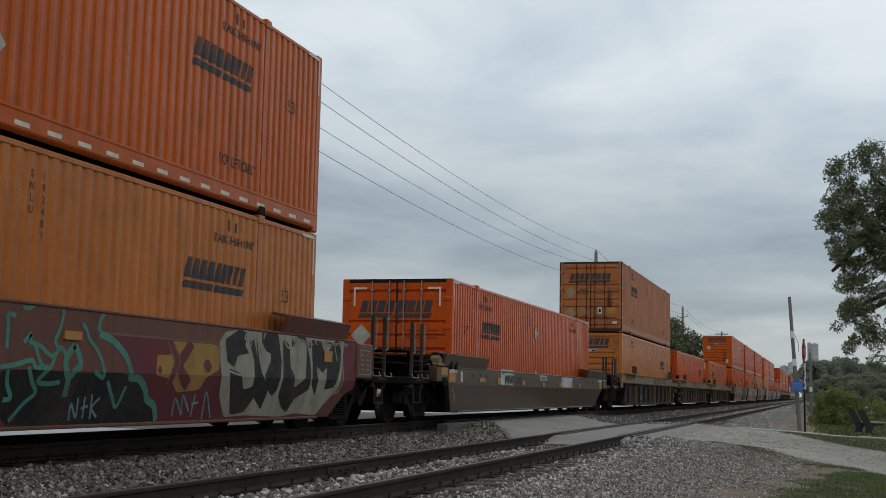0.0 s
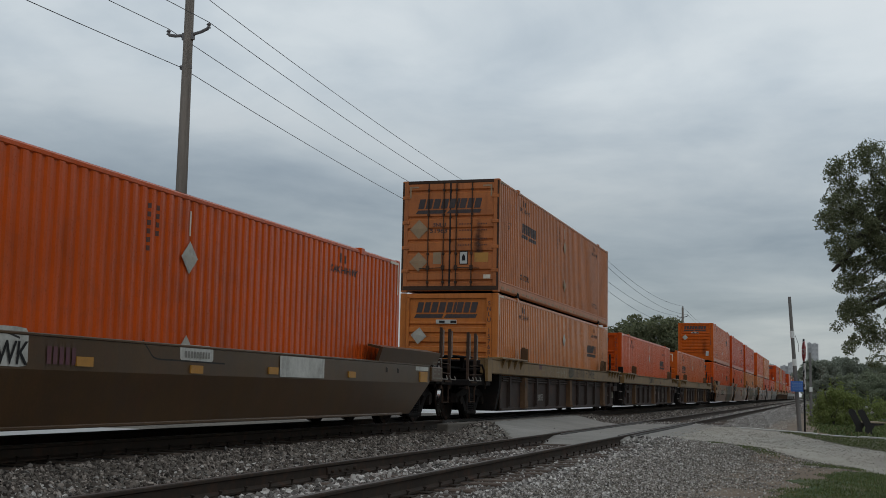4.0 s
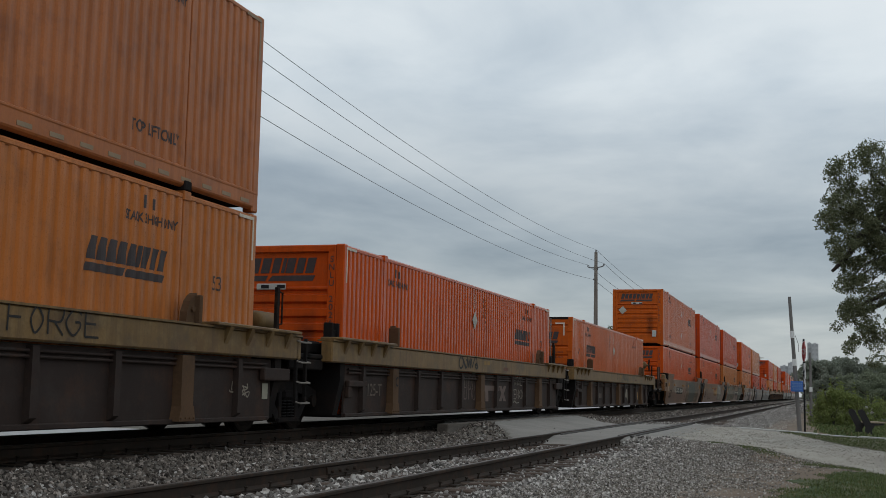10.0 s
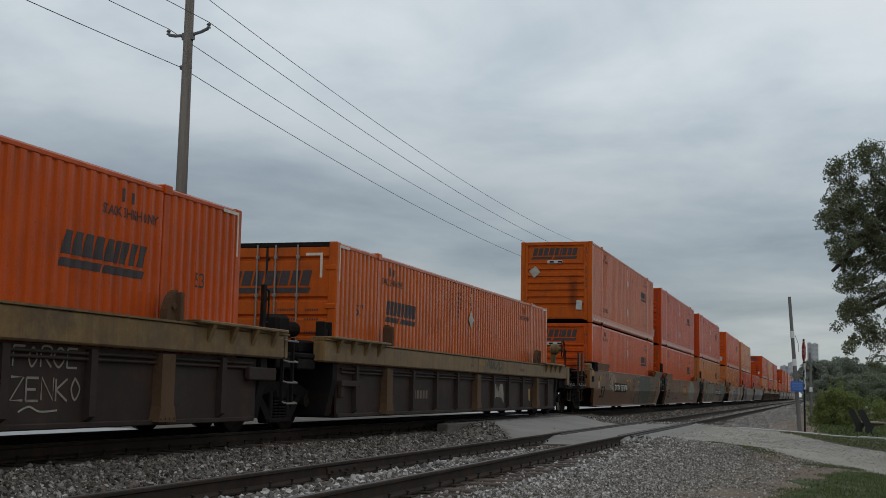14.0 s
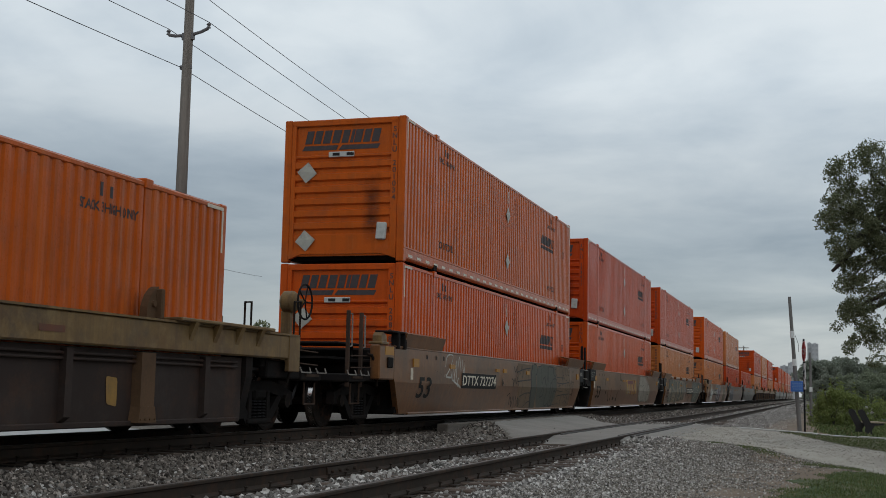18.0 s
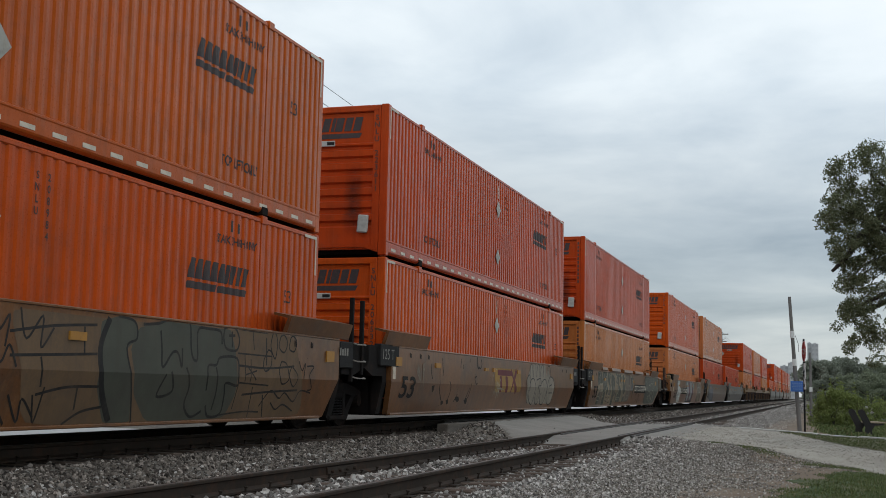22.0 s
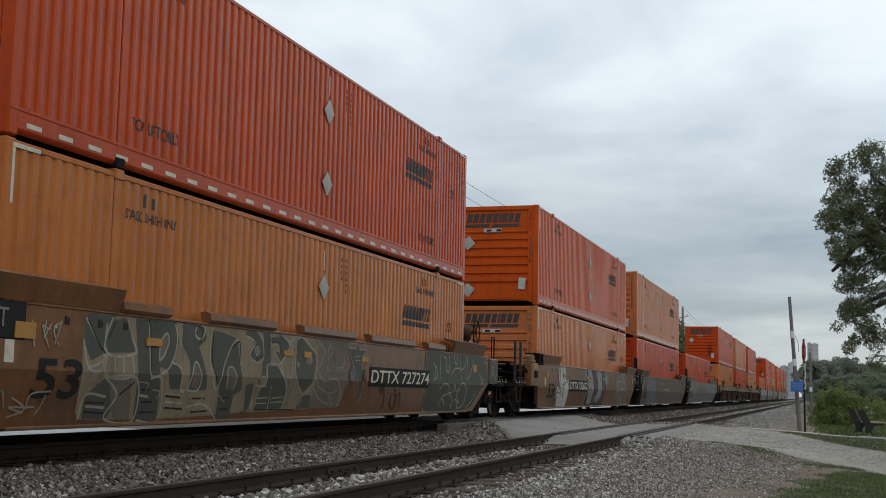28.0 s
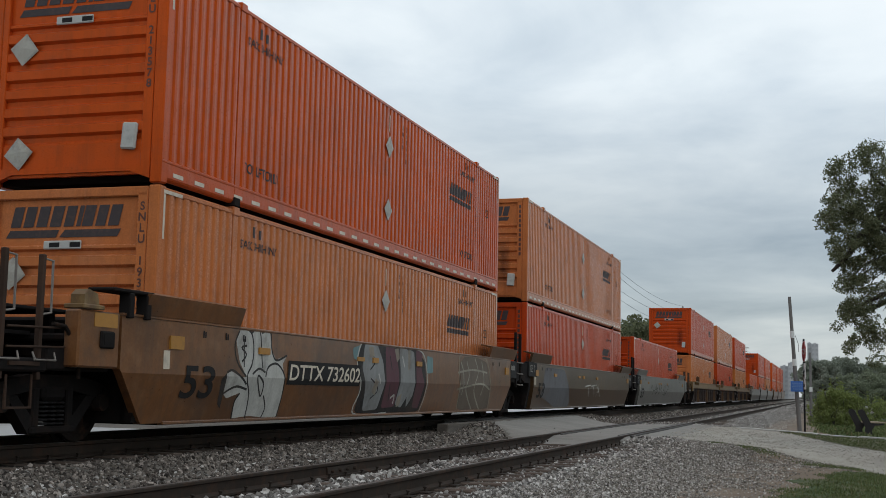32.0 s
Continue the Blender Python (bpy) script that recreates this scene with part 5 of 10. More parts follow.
GLYPHS = {   # strokes of hand-drawn capitals on a unit box
    "A": ("00 51 90", "2363"), "D": ("0001", "01 87 83 00"), "E": ("0001", "0191", "0575", "0090"), "F": ("0001", "0191", "0575"), "G": ("98 51 06 03 40 83 85 55",), "H": ("0001", "9091", "0595"),
    "K": ("0001", "9105", "0590"), "M": ("00 01 44 91 90",), "N": ("00 01 90 91",), "O": ("41 15 40 85 41",), "P": ("00 01 81 75 05",), "R": ("00 01 81 75 05", "3590"), "S": ("91 28 35 74 80 00",), "V": ("01 40 91",),
    "Z": ("01 91 00 90",), "8": ("45 18 41 78 45 13 40 83 45",), "3": ("01 81 45 83 50 00",),
}


def glyph_points(text):
    """Pairs of tenths; an upright digit of 1 stands for the full height."""
    digits = text.replace(" ", "")
    return [(int(a) / 9, 1.0 if b == "1" else int(b) / 10) for a, b in zip(digits[::2], digits[1::2])]


def sprayer(side):
    """Three ways to spray a car's side, each layer over the last."""
    layer = [0]

    def lift(flat):
        layer[0] += 1
        return (0.0014 if flat is None else 0.0050) + 0.00020 * layer[0]

    def held(points):
        return [(y, max(0.235, min(1.425, z))) for y, z in points]

    def fill(colour, points, label, flat=None):
        p = []
        for a, b, c in zip(points[-1:] + points[:-1], points, points[1:] + points[:1]):   # corners a little rounded
            p += [tuple(v + 0.14 * (u - v) for u, v in zip(a, b)), tuple(v + 0.03 * (u + w - 2 * v) for u, v, w in zip(a, b, c)), tuple(v + 0.14 * (u - v) for u, v in zip(c, b))]
        p = held(p)
        part("sprayed_shape", lay(p, [tuple(range(len(p)))], lift(flat), flat), SPRAY[colour], side, label)

    def strokes(colour, width, paths, label, flat=None):
        s, up = Shape(), lift(flat)
        for i, path in enumerate(paths):
            v, f = band(spline(path), width)
            s.add(*_pair(lay(held(v), f, up + 0.00002 * i, flat)))
        part("sprayed_line", s, SPRAY[colour], side, label)

    def scrawl(colour, width, text, y0, y1, z0, z1, flat=None):
        rnd, s, up, w = random.Random(text), Shape(), lift(flat), (y1 - y0) / len(text)
        for i, ch in enumerate(text):
            lean, drop = rnd.uniform(-0.04, 0.06), rnd.uniform(-0.03, 0.03)
            for k, glyph in enumerate(GLYPHS[ch]):
                p = [(y0 + w * (i + 0.06 + 0.80 * a + lean * b), z0 + (z1 - z0) * (b + drop)) for a, b in glyph_points(glyph)]
                v, f = band(spline(p, False, 4) if ch in "OGS83DPR" else p, width)
                s.add(*_pair(lay(held(v), f, up + 0.00002 * (k + 3 * i), flat)))
        part("sprayed_words", s, SPRAY[colour], side, "hand-sprayed words")

    return fill, strokes, scrawl


def sprayed_on_maroon_car(side):
    fill, strokes, scrawl = sprayer(side)
    # black spray, deepened with the shade of the down-facing lower panel
    fill('soot', [(0.09, 0.78), (0.6, 0.8), (1.47, 0.78), (2.17, 0.8), (2.39, 0.75), (2.59, 0.73), (2.78, 0.6), (2.9, 0.47), (3.07, 0.4), (3.17, 0.24), (0.34, 0.24)], 'near-black sprayed ground')
    fill('wine', [(1.74, 1.2), (3.11, 1.22), (4.45, 1.22), (4.83, 0.24), (3.21, 0.24), (3.06, 0.42), (2.88, 0.51), (2.62, 0.72), (2.42, 0.78), (2.3, 0.93), (2.02, 1.11)], 'wine red sprayed ground')
    fill('ochre', [(3.19, 1.2), (4.42, 1.2), (4.45, 0.88), (4.13, 0.78), (4.02, 0.62), (3.49, 0.58), (3.27, 0.74), (2.9, 0.79), (2.91, 1.02), (3.22, 1.03)], 'ochre sprayed block')
    strokes('wine', 0.16, ([(3.71, 1.2), (3.58, 1.07), (3.43, 0.92), (3.53, 0.79), (3.71, 0.67)],), 'wine red sprayed bar')
    strokes('wine', 0.13, ([(3.18, 1.19), (3.28, 1.08), (3.38, 0.96), (3.31, 0.83), (3.25, 0.71)],), 'wine red sprayed bar')
    strokes('olive', 0.025, ([(3.13, 1.2), (3.23, 1.07), (3.31, 0.96), (3.24, 0.82), (3.2, 0.68)],
        [(3.25, 1.2), (3.35, 1.08), (3.44, 0.95), (3.36, 0.82), (3.32, 0.68)],
        [(1.74, 1.22), (2.42, 1.22), (3.17, 1.22), (4.42, 1.22)],), 'thin tan sprayed line')
    fill('wine', [(4.02, 0.92), (4.07, 1), (4.16, 1), (4.24, 0.92), (4.19, 0.84), (4.1, 0.84)], 'wine red sprayed dot')
    fill('wine', [(2.93, 0.85), (2.95, 0.89), (3, 0.89), (3.03, 0.84), (3, 0.8), (2.96, 0.81)], 'wine red sprayed dot')
    strokes('teal', 0.05, ([(0.01, 1.46), (0.22, 1.46), (0.42, 1.46)],
        [(0.42, 1.46), (0.39, 1.41), (0.47, 1.4), (0.56, 1.46)],
        [(0.15, 1.32), (0.2, 1.32), (0.27, 1.31)],
        [(0.14, 1.33), (0.16, 1.19), (0.16, 0.99)],
        [(1.03, 1.46), (1.03, 1.35), (0.97, 1.19), (0.92, 1.11), (0.96, 1.04), (1.04, 1.03)],
        [(1.03, 1.46), (1.29, 1.46), (1.4, 1.46), (1.44, 1.45), (1.59, 1.46), (1.76, 1.46), (1.77, 1.43), (1.7, 1.35), (1.69, 1.23)],
        [(0.41, 1.06), (0.53, 1.15), (0.51, 1.07), (0.67, 1.04), (0.88, 0.94), (1.02, 1.03), (1.13, 0.94)],), 'turquoise sprayed outline')
    strokes('teal', 0.05, ([(0.08, 0.81), (0.3, 0.84), (0.55, 0.89), (0.63, 0.82), (0.83, 0.82), (0.71, 0.69), (0.87, 0.66), (1.08, 0.68)],
        [(0.51, 0.82), (0.62, 0.68), (0.72, 0.57), (0.58, 0.46), (0.43, 0.29)],
        [(0.2, 0.79), (0.25, 0.65), (0.36, 0.52), (0.25, 0.5)],
        [(1.38, 1.3), (1.46, 1.23), (1.52, 1.14), (1.66, 1.04), (1.78, 0.9), (1.84, 0.74), (1.65, 0.8)],
        [(1.94, 0.7), (2.11, 0.53), (2.25, 0.42), (2.33, 0.65)],
        [(0.59, 1.05), (0.69, 0.88), (0.83, 0.8), (0.94, 0.95)],), 'turquoise sprayed outline')
    strokes('teal', 0.085, ([(1.7, 1.21), (1.97, 1.14), (2.23, 0.99), (2.36, 0.81), (2.38, 0.75), (2.57, 0.73), (2.76, 0.61), (2.85, 0.5), (3.05, 0.42), (3.18, 0.24)],
        [(1.26, 1.07), (1.14, 0.95), (1.12, 0.84), (1.21, 0.73), (1.29, 0.81), (1.38, 0.86), (1.34, 0.97), (1.26, 1.07)],
        [(1.21, 0.73), (1.22, 0.63), (1.23, 0.53)],), 'broad turquoise sprayed outline')
    strokes('sky', 0.03, ([(1.42, 0.28), (1.38, 0.46), (1.53, 0.31), (1.48, 0.52)],
        [(1.66, 0.3), (1.6, 0.53)],
        [(1.58, 0.41), (1.7, 0.43)],
        [(1.8, 0.29), (1.72, 0.56)],
        [(1.88, 0.52), (1.78, 0.41), (1.92, 0.31)],
        [(3.53, 0.29), (3.5, 0.51), (3.74, 0.31)],
        [(3.75, 0.31), (3.66, 0.55), (3.91, 0.35)],
        [(3.99, 0.28), (3.96, 0.56)],
        [(3.93, 0.44), (4.09, 0.46)],
        [(4.3, 0.24), (4.23, 0.59), (4.52, 0.26)],), 'pale sprayed scrawl')
    fill('wine', [(8.51, 1.41), (9.11, 1.4), (9.25, 0.67), (8.84, 0.56), (8.53, 0.65)], 'wine red sprayed patch')
    fill('cream', [(4.41, 1.23), (4.56, 1.37), (5.03, 1.46), (5.23, 1.46), (5.75, 1.46), (6.36, 1.46), (7.11, 1.46), (7.86, 1.46), (8.45, 1.46), (8.68, 1.46), (8.63, 1.1), (8.57, 0.67), (8.14, 0.42), (7.92, 0.24), (7.12, 0.29), (6.59, 0.24), (5.45, 0.28), (4.89, 0.26), (4.59, 0.55), (4.47, 0.95)], 'cream sprayed ground')
    fill('black', [(5.01, 1.46), (5.21, 1.39), (5.15, 1.22), (5.28, 1.12), (4.95, 1.08), (4.85, 0.92), (4.65, 0.99), (4.57, 1.28)], 'black sprayed shape')
    fill('black', [(4.69, 0.91), (5.05, 0.85), (5.23, 0.63), (5.48, 0.67), (5.44, 1.02), (5.27, 1.27), (5.4, 1.32), (5.61, 0.94), (5.69, 0.59), (5.43, 0.32), (5.03, 0.29)], 'black sprayed shape')
    fill('black', [(5.65, 1.46), (6.17, 1.44), (6.32, 1.04), (6.29, 0.63), (6.17, 0.54), (5.91, 0.66), (5.78, 0.83), (5.96, 1.03), (5.95, 1.14), (5.79, 1.17), (5.65, 1.29)], 'black sprayed shape')
    fill('black', [(5.46, 1.42), (5.6, 1.02), (5.7, 0.85), (6, 0.63), (5.93, 0.35), (5.62, 0.51), (5.62, 0.69)], 'black sprayed shape')
    fill('black', [(6.33, 1.38), (6.57, 1.28), (6.63, 0.97), (6.78, 0.84), (6.84, 0.66), (7.19, 0.81), (7.19, 1.32), (6.73, 1.46), (7.11, 1.46), (7.34, 1.07), (7.41, 0.64), (6.97, 0.5), (6.81, 0.3), (6.6, 0.37), (6.38, 0.54), (6.39, 0.88)], 'black sprayed shape')
    fill('black', [(7.36, 1.4), (7.43, 0.99), (7.44, 0.73), (7.7, 0.54), (7.65, 0.99), (7.81, 0.9), (7.99, 1), (7.98, 0.64), (8.36, 0.68), (8.54, 1.01), (8.56, 1.41), (8.34, 1.46), (7.93, 1.17), (7.71, 1.4)], 'black sprayed shape')
    fill('black', [(7.24, 1.46), (7.53, 1.46), (7.82, 1.46), (7.73, 1.44), (7.36, 1.43)], 'black sprayed shape')
    strokes('cream', 0.03, ([(4.62, 0.99), (4.69, 0.88), (5.06, 0.82)],
        [(5.21, 1.41), (5.13, 1.31), (5.33, 1.32), (5.28, 1.13)],
        [(5.63, 1.29), (5.52, 1.41), (5.76, 1.46), (5.7, 1.34)],
        [(6.33, 1.37), (6.53, 1.24), (6.61, 1.28), (6.65, 1.03)],
        [(7.59, 0.99), (7.66, 0.82)],
        [(8.22, 1.46), (8.4, 1.1)],
        [(8.46, 1.46), (8.63, 1.1), (8.63, 0.65), (8.11, 0.56)],), 'thin cream sprayed line')


def sprayed_on_olive_brown_car(side):
    fill, strokes, scrawl = sprayer(side)
    fill('white', [(-4.88, 1.2), (-3.55, 1.21), (-3.54, 0.82), (-4.53, 0.83), (-5.06, 0.84), (-5.08, 1), (-4.84, 0.99)], 'pasted white panel')
    fill('white', [(-0.61, 1.17), (0.23, 1.17), (0.24, 0.97), (-0.59, 0.97)], 'pasted white panel')
    strokes('black', 0.02, ([(-4.83, 1.16), (-4.65, 1.11), (-4.76, 1.08), (-4.42, 1.14), (-4.18, 1.12), (-4.34, 1.18)],
        [(-4.18, 1.13), (-3.94, 1.15), (-3.68, 1.1)],
        [(-1.46, 1.18), (-1.33, 1.08), (-1.16, 0.98), (-0.68, 0.97), (0.56, 0.96)],), 'thin dark sprayed scrawl')
    strokes('white', 0.02, ([(-8.79, 0.73), (-8.72, 0.65), (-8.68, 0.72)],
        [(-8.61, 0.6), (-8.48, 0.52), (-8.56, 0.6)],
        [(-8.46, 0.52), (-8.37, 0.43)],), 'thin pale scrawl')


def sprayed_on_first_ribbed_car(side):
    fill, strokes, scrawl = sprayer(side)
    scrawl('ghost', 0.022, 'EVADES', -4.2, -2.66, 1.14, 1.4, HALF)
    scrawl('cream', 0.024, 'HEMP83', -2.37, -0.86, 1.12, 1.38, HALF)
    scrawl('black', 0.026, 'ZENKO', 0.52, 1.91, 1.17, 1.42, HALF)
    scrawl('black', 0.026, 'FORGE', 2.27, 3.87, 1.16, 1.44, HALF)
    strokes('slate', 0.06, ([(-0.62, 1.24), (-0.51, 1.34), (-0.4, 1.19), (-0.47, 1.41), (-0.3, 1.45), (-0.33, 1.19)],
        [(-0.29, 1.29), (-0.16, 1.43), (-0.06, 1.2), (-0.21, 1.19), (0.01, 1.4), (-0.01, 1.17), (0.21, 1.28), (0.1, 1.35)],
        [(-0.59, 1.19), (-0.28, 1.15), (0.16, 1.23)],), 'dark blue sprayed tag', HALF)


def sprayed_on_second_ribbed_car(side):
    fill, strokes, scrawl = sprayer(side)
    strokes('soot', 0.045, ([(-1.98, 1.4), (-2.09, 1.33), (-2.11, 1.22), (-2, 1.15), (-1.85, 1.2), (-1.81, 1.33), (-1.94, 1.38)],
        [(-1.94, 1.43), (-1.82, 1.32), (-1.64, 1.17), (-1.6, 1.14)],
        [(-1.81, 1.34), (-1.55, 1.17), (-1.51, 1.32), (-1.59, 1.34)],
        [(-1.48, 1.42), (-1.42, 1.18), (-1.36, 1.35), (-1.28, 1.18), (-1.24, 1.39)],
        [(-1.26, 1.16), (-1.18, 1.37), (-1.12, 1.19), (-0.98, 1.32), (-0.83, 1.44), (-0.77, 1.39), (-0.67, 1.21)],
        [(-0.89, 1.26), (-0.63, 1.22), (-0.77, 1.17), (-0.86, 1.23), (-0.71, 1.3)],), 'dark blue sprayed tag', HALF)
    scrawl('blush', 0.024, 'HEMP83', -1.45, -0.33, 0.48, 0.98, WEB)
    scrawl('ghost', 0.024, 'FORGE', 3.03, 4.15, 0.83, 1.03, WEB)
    scrawl('ghost', 0.026, 'ZENKO', 3.02, 4.25, 0.49, 0.72, WEB)
    strokes('cream', 0.02, ([(3.17, 0.38), (3.34, 0.43), (3.52, 0.38), (3.81, 0.39)],), 'pale sprayed wave', WEB)


def sprayed_on_third_ribbed_car(side):
    fill, strokes, scrawl = sprayer(side)
    strokes('slate', 0.05, ([(0.64, 1.44), (0.53, 1.35), (0.49, 1.24)],
        [(0.62, 1.39), (0.71, 1.26), (0.88, 1.21), (0.8, 1.4)],
        [(0.77, 1.43), (0.94, 1.21), (0.87, 1.37), (1.05, 1.45), (1.02, 1.18)],
        [(1.07, 1.45), (1.14, 1.22), (1.26, 1.22)],
        [(1.26, 1.19), (1.43, 1.3), (1.53, 1.36), (1.63, 1.24), (1.5, 1.17), (1.81, 1.25)],), 'dark blue sprayed tag', HALF)
    strokes('soot', 0.014, ([(-0.89, 1.15), (-0.76, 1.37), (-0.84, 1.39), (-0.72, 1.43), (-0.65, 1.19)],
        [(-0.87, 1.24), (-0.67, 1.22)],), 'thin sprayed scrawl', HALF)
    fill('ghost', [(1.49, 0.47), (1.49, 0.66), (1.58, 0.84), (1.78, 0.85), (1.89, 0.62), (1.94, 0.8), (2.06, 0.61), (2.11, 0.8), (2.23, 0.86), (2.42, 0.84), (2.52, 0.62), (2.52, 0.37), (2.33, 0.51), (2.05, 0.53), (1.78, 0.53), (1.61, 0.46), (1.53, 0.34)], 'dripping pale splash', WEB)
    fill('ochre', [(5.13, 0.76), (5.36, 0.74), (5.36, 0.42), (5.16, 0.45)], 'ochre scrape', WEB)


def sprayed_on_first_brown_car(side):
    fill, strokes, scrawl = sprayer(side)
    fill('sand', [(0.80, 1.26), (1.74, 1.30), (1.66, 1.02), (1.78, 0.62), (2.10, 0.27), (1.24, 0.27), (0.96, 0.62)], 'faded tan sprayed ground')
    fill('sand', [(4.40, 1.40), (5.80, 1.42), (6.20, 1.36), (6.10, 0.98), (6.40, 0.62), (6.60, 0.29), (4.66, 0.28), (4.62, 0.70)], 'faded tan sprayed ground')
    strokes('white', 0.035, ([(-6.06, 1.15), (-6, 1.34), (-5.76, 1.42), (-5.55, 1.39), (-5.62, 1.25), (-5.85, 1.06), (-6, 0.95), (-5.59, 0.94)],
        [(-5.69, 1.06), (-5.57, 0.89), (-5.51, 1.22), (-5.42, 0.86)],
        [(-5.43, 0.97), (-5.26, 1.31), (-5.31, 0.86)],
        [(-5.18, 1.14), (-5.07, 1.38), (-4.94, 1.08)],
        [(-4.87, 1.33), (-4.73, 1.04), (-4.65, 1.25)],
        [(-5.59, 0.89), (-5.33, 0.83), (-5.13, 0.76)],
        [(-5.12, 0.94), (-5.2, 0.82), (-4.89, 0.73)],
        [(-6.09, 1), (-6.12, 0.95)],), 'white sprayed tag')
    fill('olive', [(0.08, 1.39), (1.56, 1.38), (3.31, 1.39), (6.64, 1.43), (7.29, 0.24), (3.83, 0.24), (0.53, 0.24)], 'khaki sprayed ground')
    fill('slate', [(1.64, 1.35), (1.96, 1.42), (2.3, 1.4), (2.41, 1.2), (2.16, 1.07), (2.38, 0.56), (2.53, 0.24), (1.98, 0.24), (1.67, 0.64), (1.62, 1.05)], 'slate green sprayed shape')
    fill('slate', [(2.4, 1.32), (3.07, 1.43), (3.59, 1.42), (4.31, 1.41), (4.63, 1.41), (4.79, 1.14), (4.95, 0.56), (4.79, 0.25), (2.86, 0.24), (2.44, 0.56), (2.24, 1.07)], 'slate green sprayed shape')
    strokes('black', 0.09, ([(1.8, 1.39), (1.64, 1.05), (1.76, 0.64), (2.09, 0.25)],), 'broad black sprayed outline')
    strokes('black', 0.03, ([(1.96, 1.42), (2.3, 1.38), (2.36, 1.19), (2.16, 1.07), (2.4, 0.56), (2.55, 0.24)],
        [(0.1, 1.16), (0.8, 1.25), (1.56, 1.3)],
        [(0.12, 0.93), (0.64, 0.95), (1.59, 0.99)],
        [(0.64, 0.55), (1.13, 0.63), (1.71, 0.64)],
        [(1.22, 0.24), (1.5, 0.37), (1.87, 0.42)],
        [(1.33, 1.27), (1.35, 0.98)],
        [(1.32, 0.64), (1.37, 0.39)],
        [(0.61, 0.93), (0.69, 0.63)],
        [(4.88, 0.95), (5.75, 0.93), (6.67, 0.98)],
        [(5.14, 0.56), (5.92, 0.6), (6.9, 0.63)],
        [(5.71, 1.35), (5.74, 0.97)],), 'black sprayed brick line')
    strokes('black', 0.03, ([(5.78, 0.56), (5.95, 0.24)],), 'black sprayed brick line')
    strokes('soot', 0.028, ([(-0.46, 0.99), (-0.3, 0.94), (-0.33, 0.79), (-0.14, 1), (-0.01, 0.86), (0.11, 1.03), (0.23, 0.82)],
        [(-0.25, 1.3), (-0.07, 1.16), (0.09, 1.32), (0.04, 1.01)],
        [(0.25, 1.4), (0.36, 1.1), (0.61, 1.34), (0.6, 1.02), (0.8, 1.23)],
        [(-0.68, 0.55), (-0.45, 0.62), (-0.3, 0.33)],
        [(-0.3, 0.54), (-0.01, 0.29), (-0.05, 0.55), (0.27, 0.26)],
        [(0.22, 0.55), (0.46, 0.28), (0.45, 0.51), (0.7, 0.32)],
        [(0.6, 0.55), (0.73, 0.27), (0.76, 0.63)],), 'dark sprayed scrawl')
    strokes('black', 0.035, ([(2.48, 1.36), (2.82, 1.39), (3.01, 1.44), (3.36, 1.46), (3.55, 1.43), (3.6, 1.13), (3.67, 1), (3.77, 1.01), (3.76, 1.36), (4.05, 1.39), (4.35, 1.37), (4.4, 1.21)],
        [(2.87, 1.31), (2.91, 1.1), (2.95, 0.88), (3.16, 1.06), (3.3, 1.05), (3.39, 0.89), (3.39, 1.12)],
        [(3.05, 0.8), (2.95, 0.54), (3.28, 0.6), (3.16, 0.83)],
        [(3.51, 0.89), (3.66, 0.66), (3.66, 0.43), (3.89, 0.28), (4.14, 0.35)],
        [(4.12, 0.61), (4.05, 0.91), (4.27, 0.94), (4.38, 1.04), (4.84, 1.04), (4.91, 0.8), (4.93, 0.68), (4.59, 0.71), (4.64, 0.55), (4.66, 0.31), (4.35, 0.28), (4.21, 0.42)],), 'black sprayed outline')
    strokes('black', 0.035, ([(4.27, 0.91), (4.39, 0.61), (4.4, 0.36)],
        [(4.46, 1.42), (4.71, 1.46), (4.88, 1.31), (4.82, 1.15), (4.53, 1.16), (4.44, 1.29), (4.46, 1.42)],
        [(4.58, 1.33), (4.76, 1.34)],
        [(4.67, 1.39), (4.69, 1.18)],), 'black sprayed outline')
    strokes('black', 0.022, ([(4.86, 1.11), (5.9, 1.1)],
        [(5.06, 1.11), (5.12, 0.74)],
        [(4.97, 0.72), (5.88, 0.69)],
        [(5.4, 0.67), (5.48, 0.25)],
        [(4.96, 0.7), (4.96, 0.37)],
        [(4.6, 0.29), (5.28, 0.33), (5.79, 0.32)],
        [(5.28, 1.42), (5.34, 1.17)],
        [(4.89, 1.43), (5.73, 1.42)],
        [(5.25, 1.04), (5.28, 0.73)],
        [(5.12, 0.83), (5.45, 0.89)],
        [(5.15, 0.95), (5.45, 0.76)],), 'thin black sprayed line')
    strokes('soot', 0.024, ([(5.78, 1.19), (5.64, 1.02), (5.7, 0.89), (5.88, 0.96), (5.89, 1.15), (5.78, 1.19)],
        [(5.9, 1.4), (5.86, 1.23), (6.01, 1.07), (6.07, 1.31), (5.97, 1.46), (5.9, 1.4)],
        [(6.17, 1.39), (6.13, 1.24), (6.31, 1.17), (6.41, 1.31), (6.29, 1.42), (6.17, 1.39)],
        [(6.52, 1.39), (6.48, 1.23), (6.66, 1.2), (6.73, 1.34), (6.61, 1.42), (6.52, 1.39)],
        [(6.23, 1.04), (6.16, 0.9), (6.3, 0.72), (6.5, 0.78), (6.41, 1), (6.23, 1.04)],
        [(6.59, 0.98), (6.51, 0.83), (6.73, 0.68), (6.81, 0.84), (6.59, 0.98)],), 'dark sprayed loops')
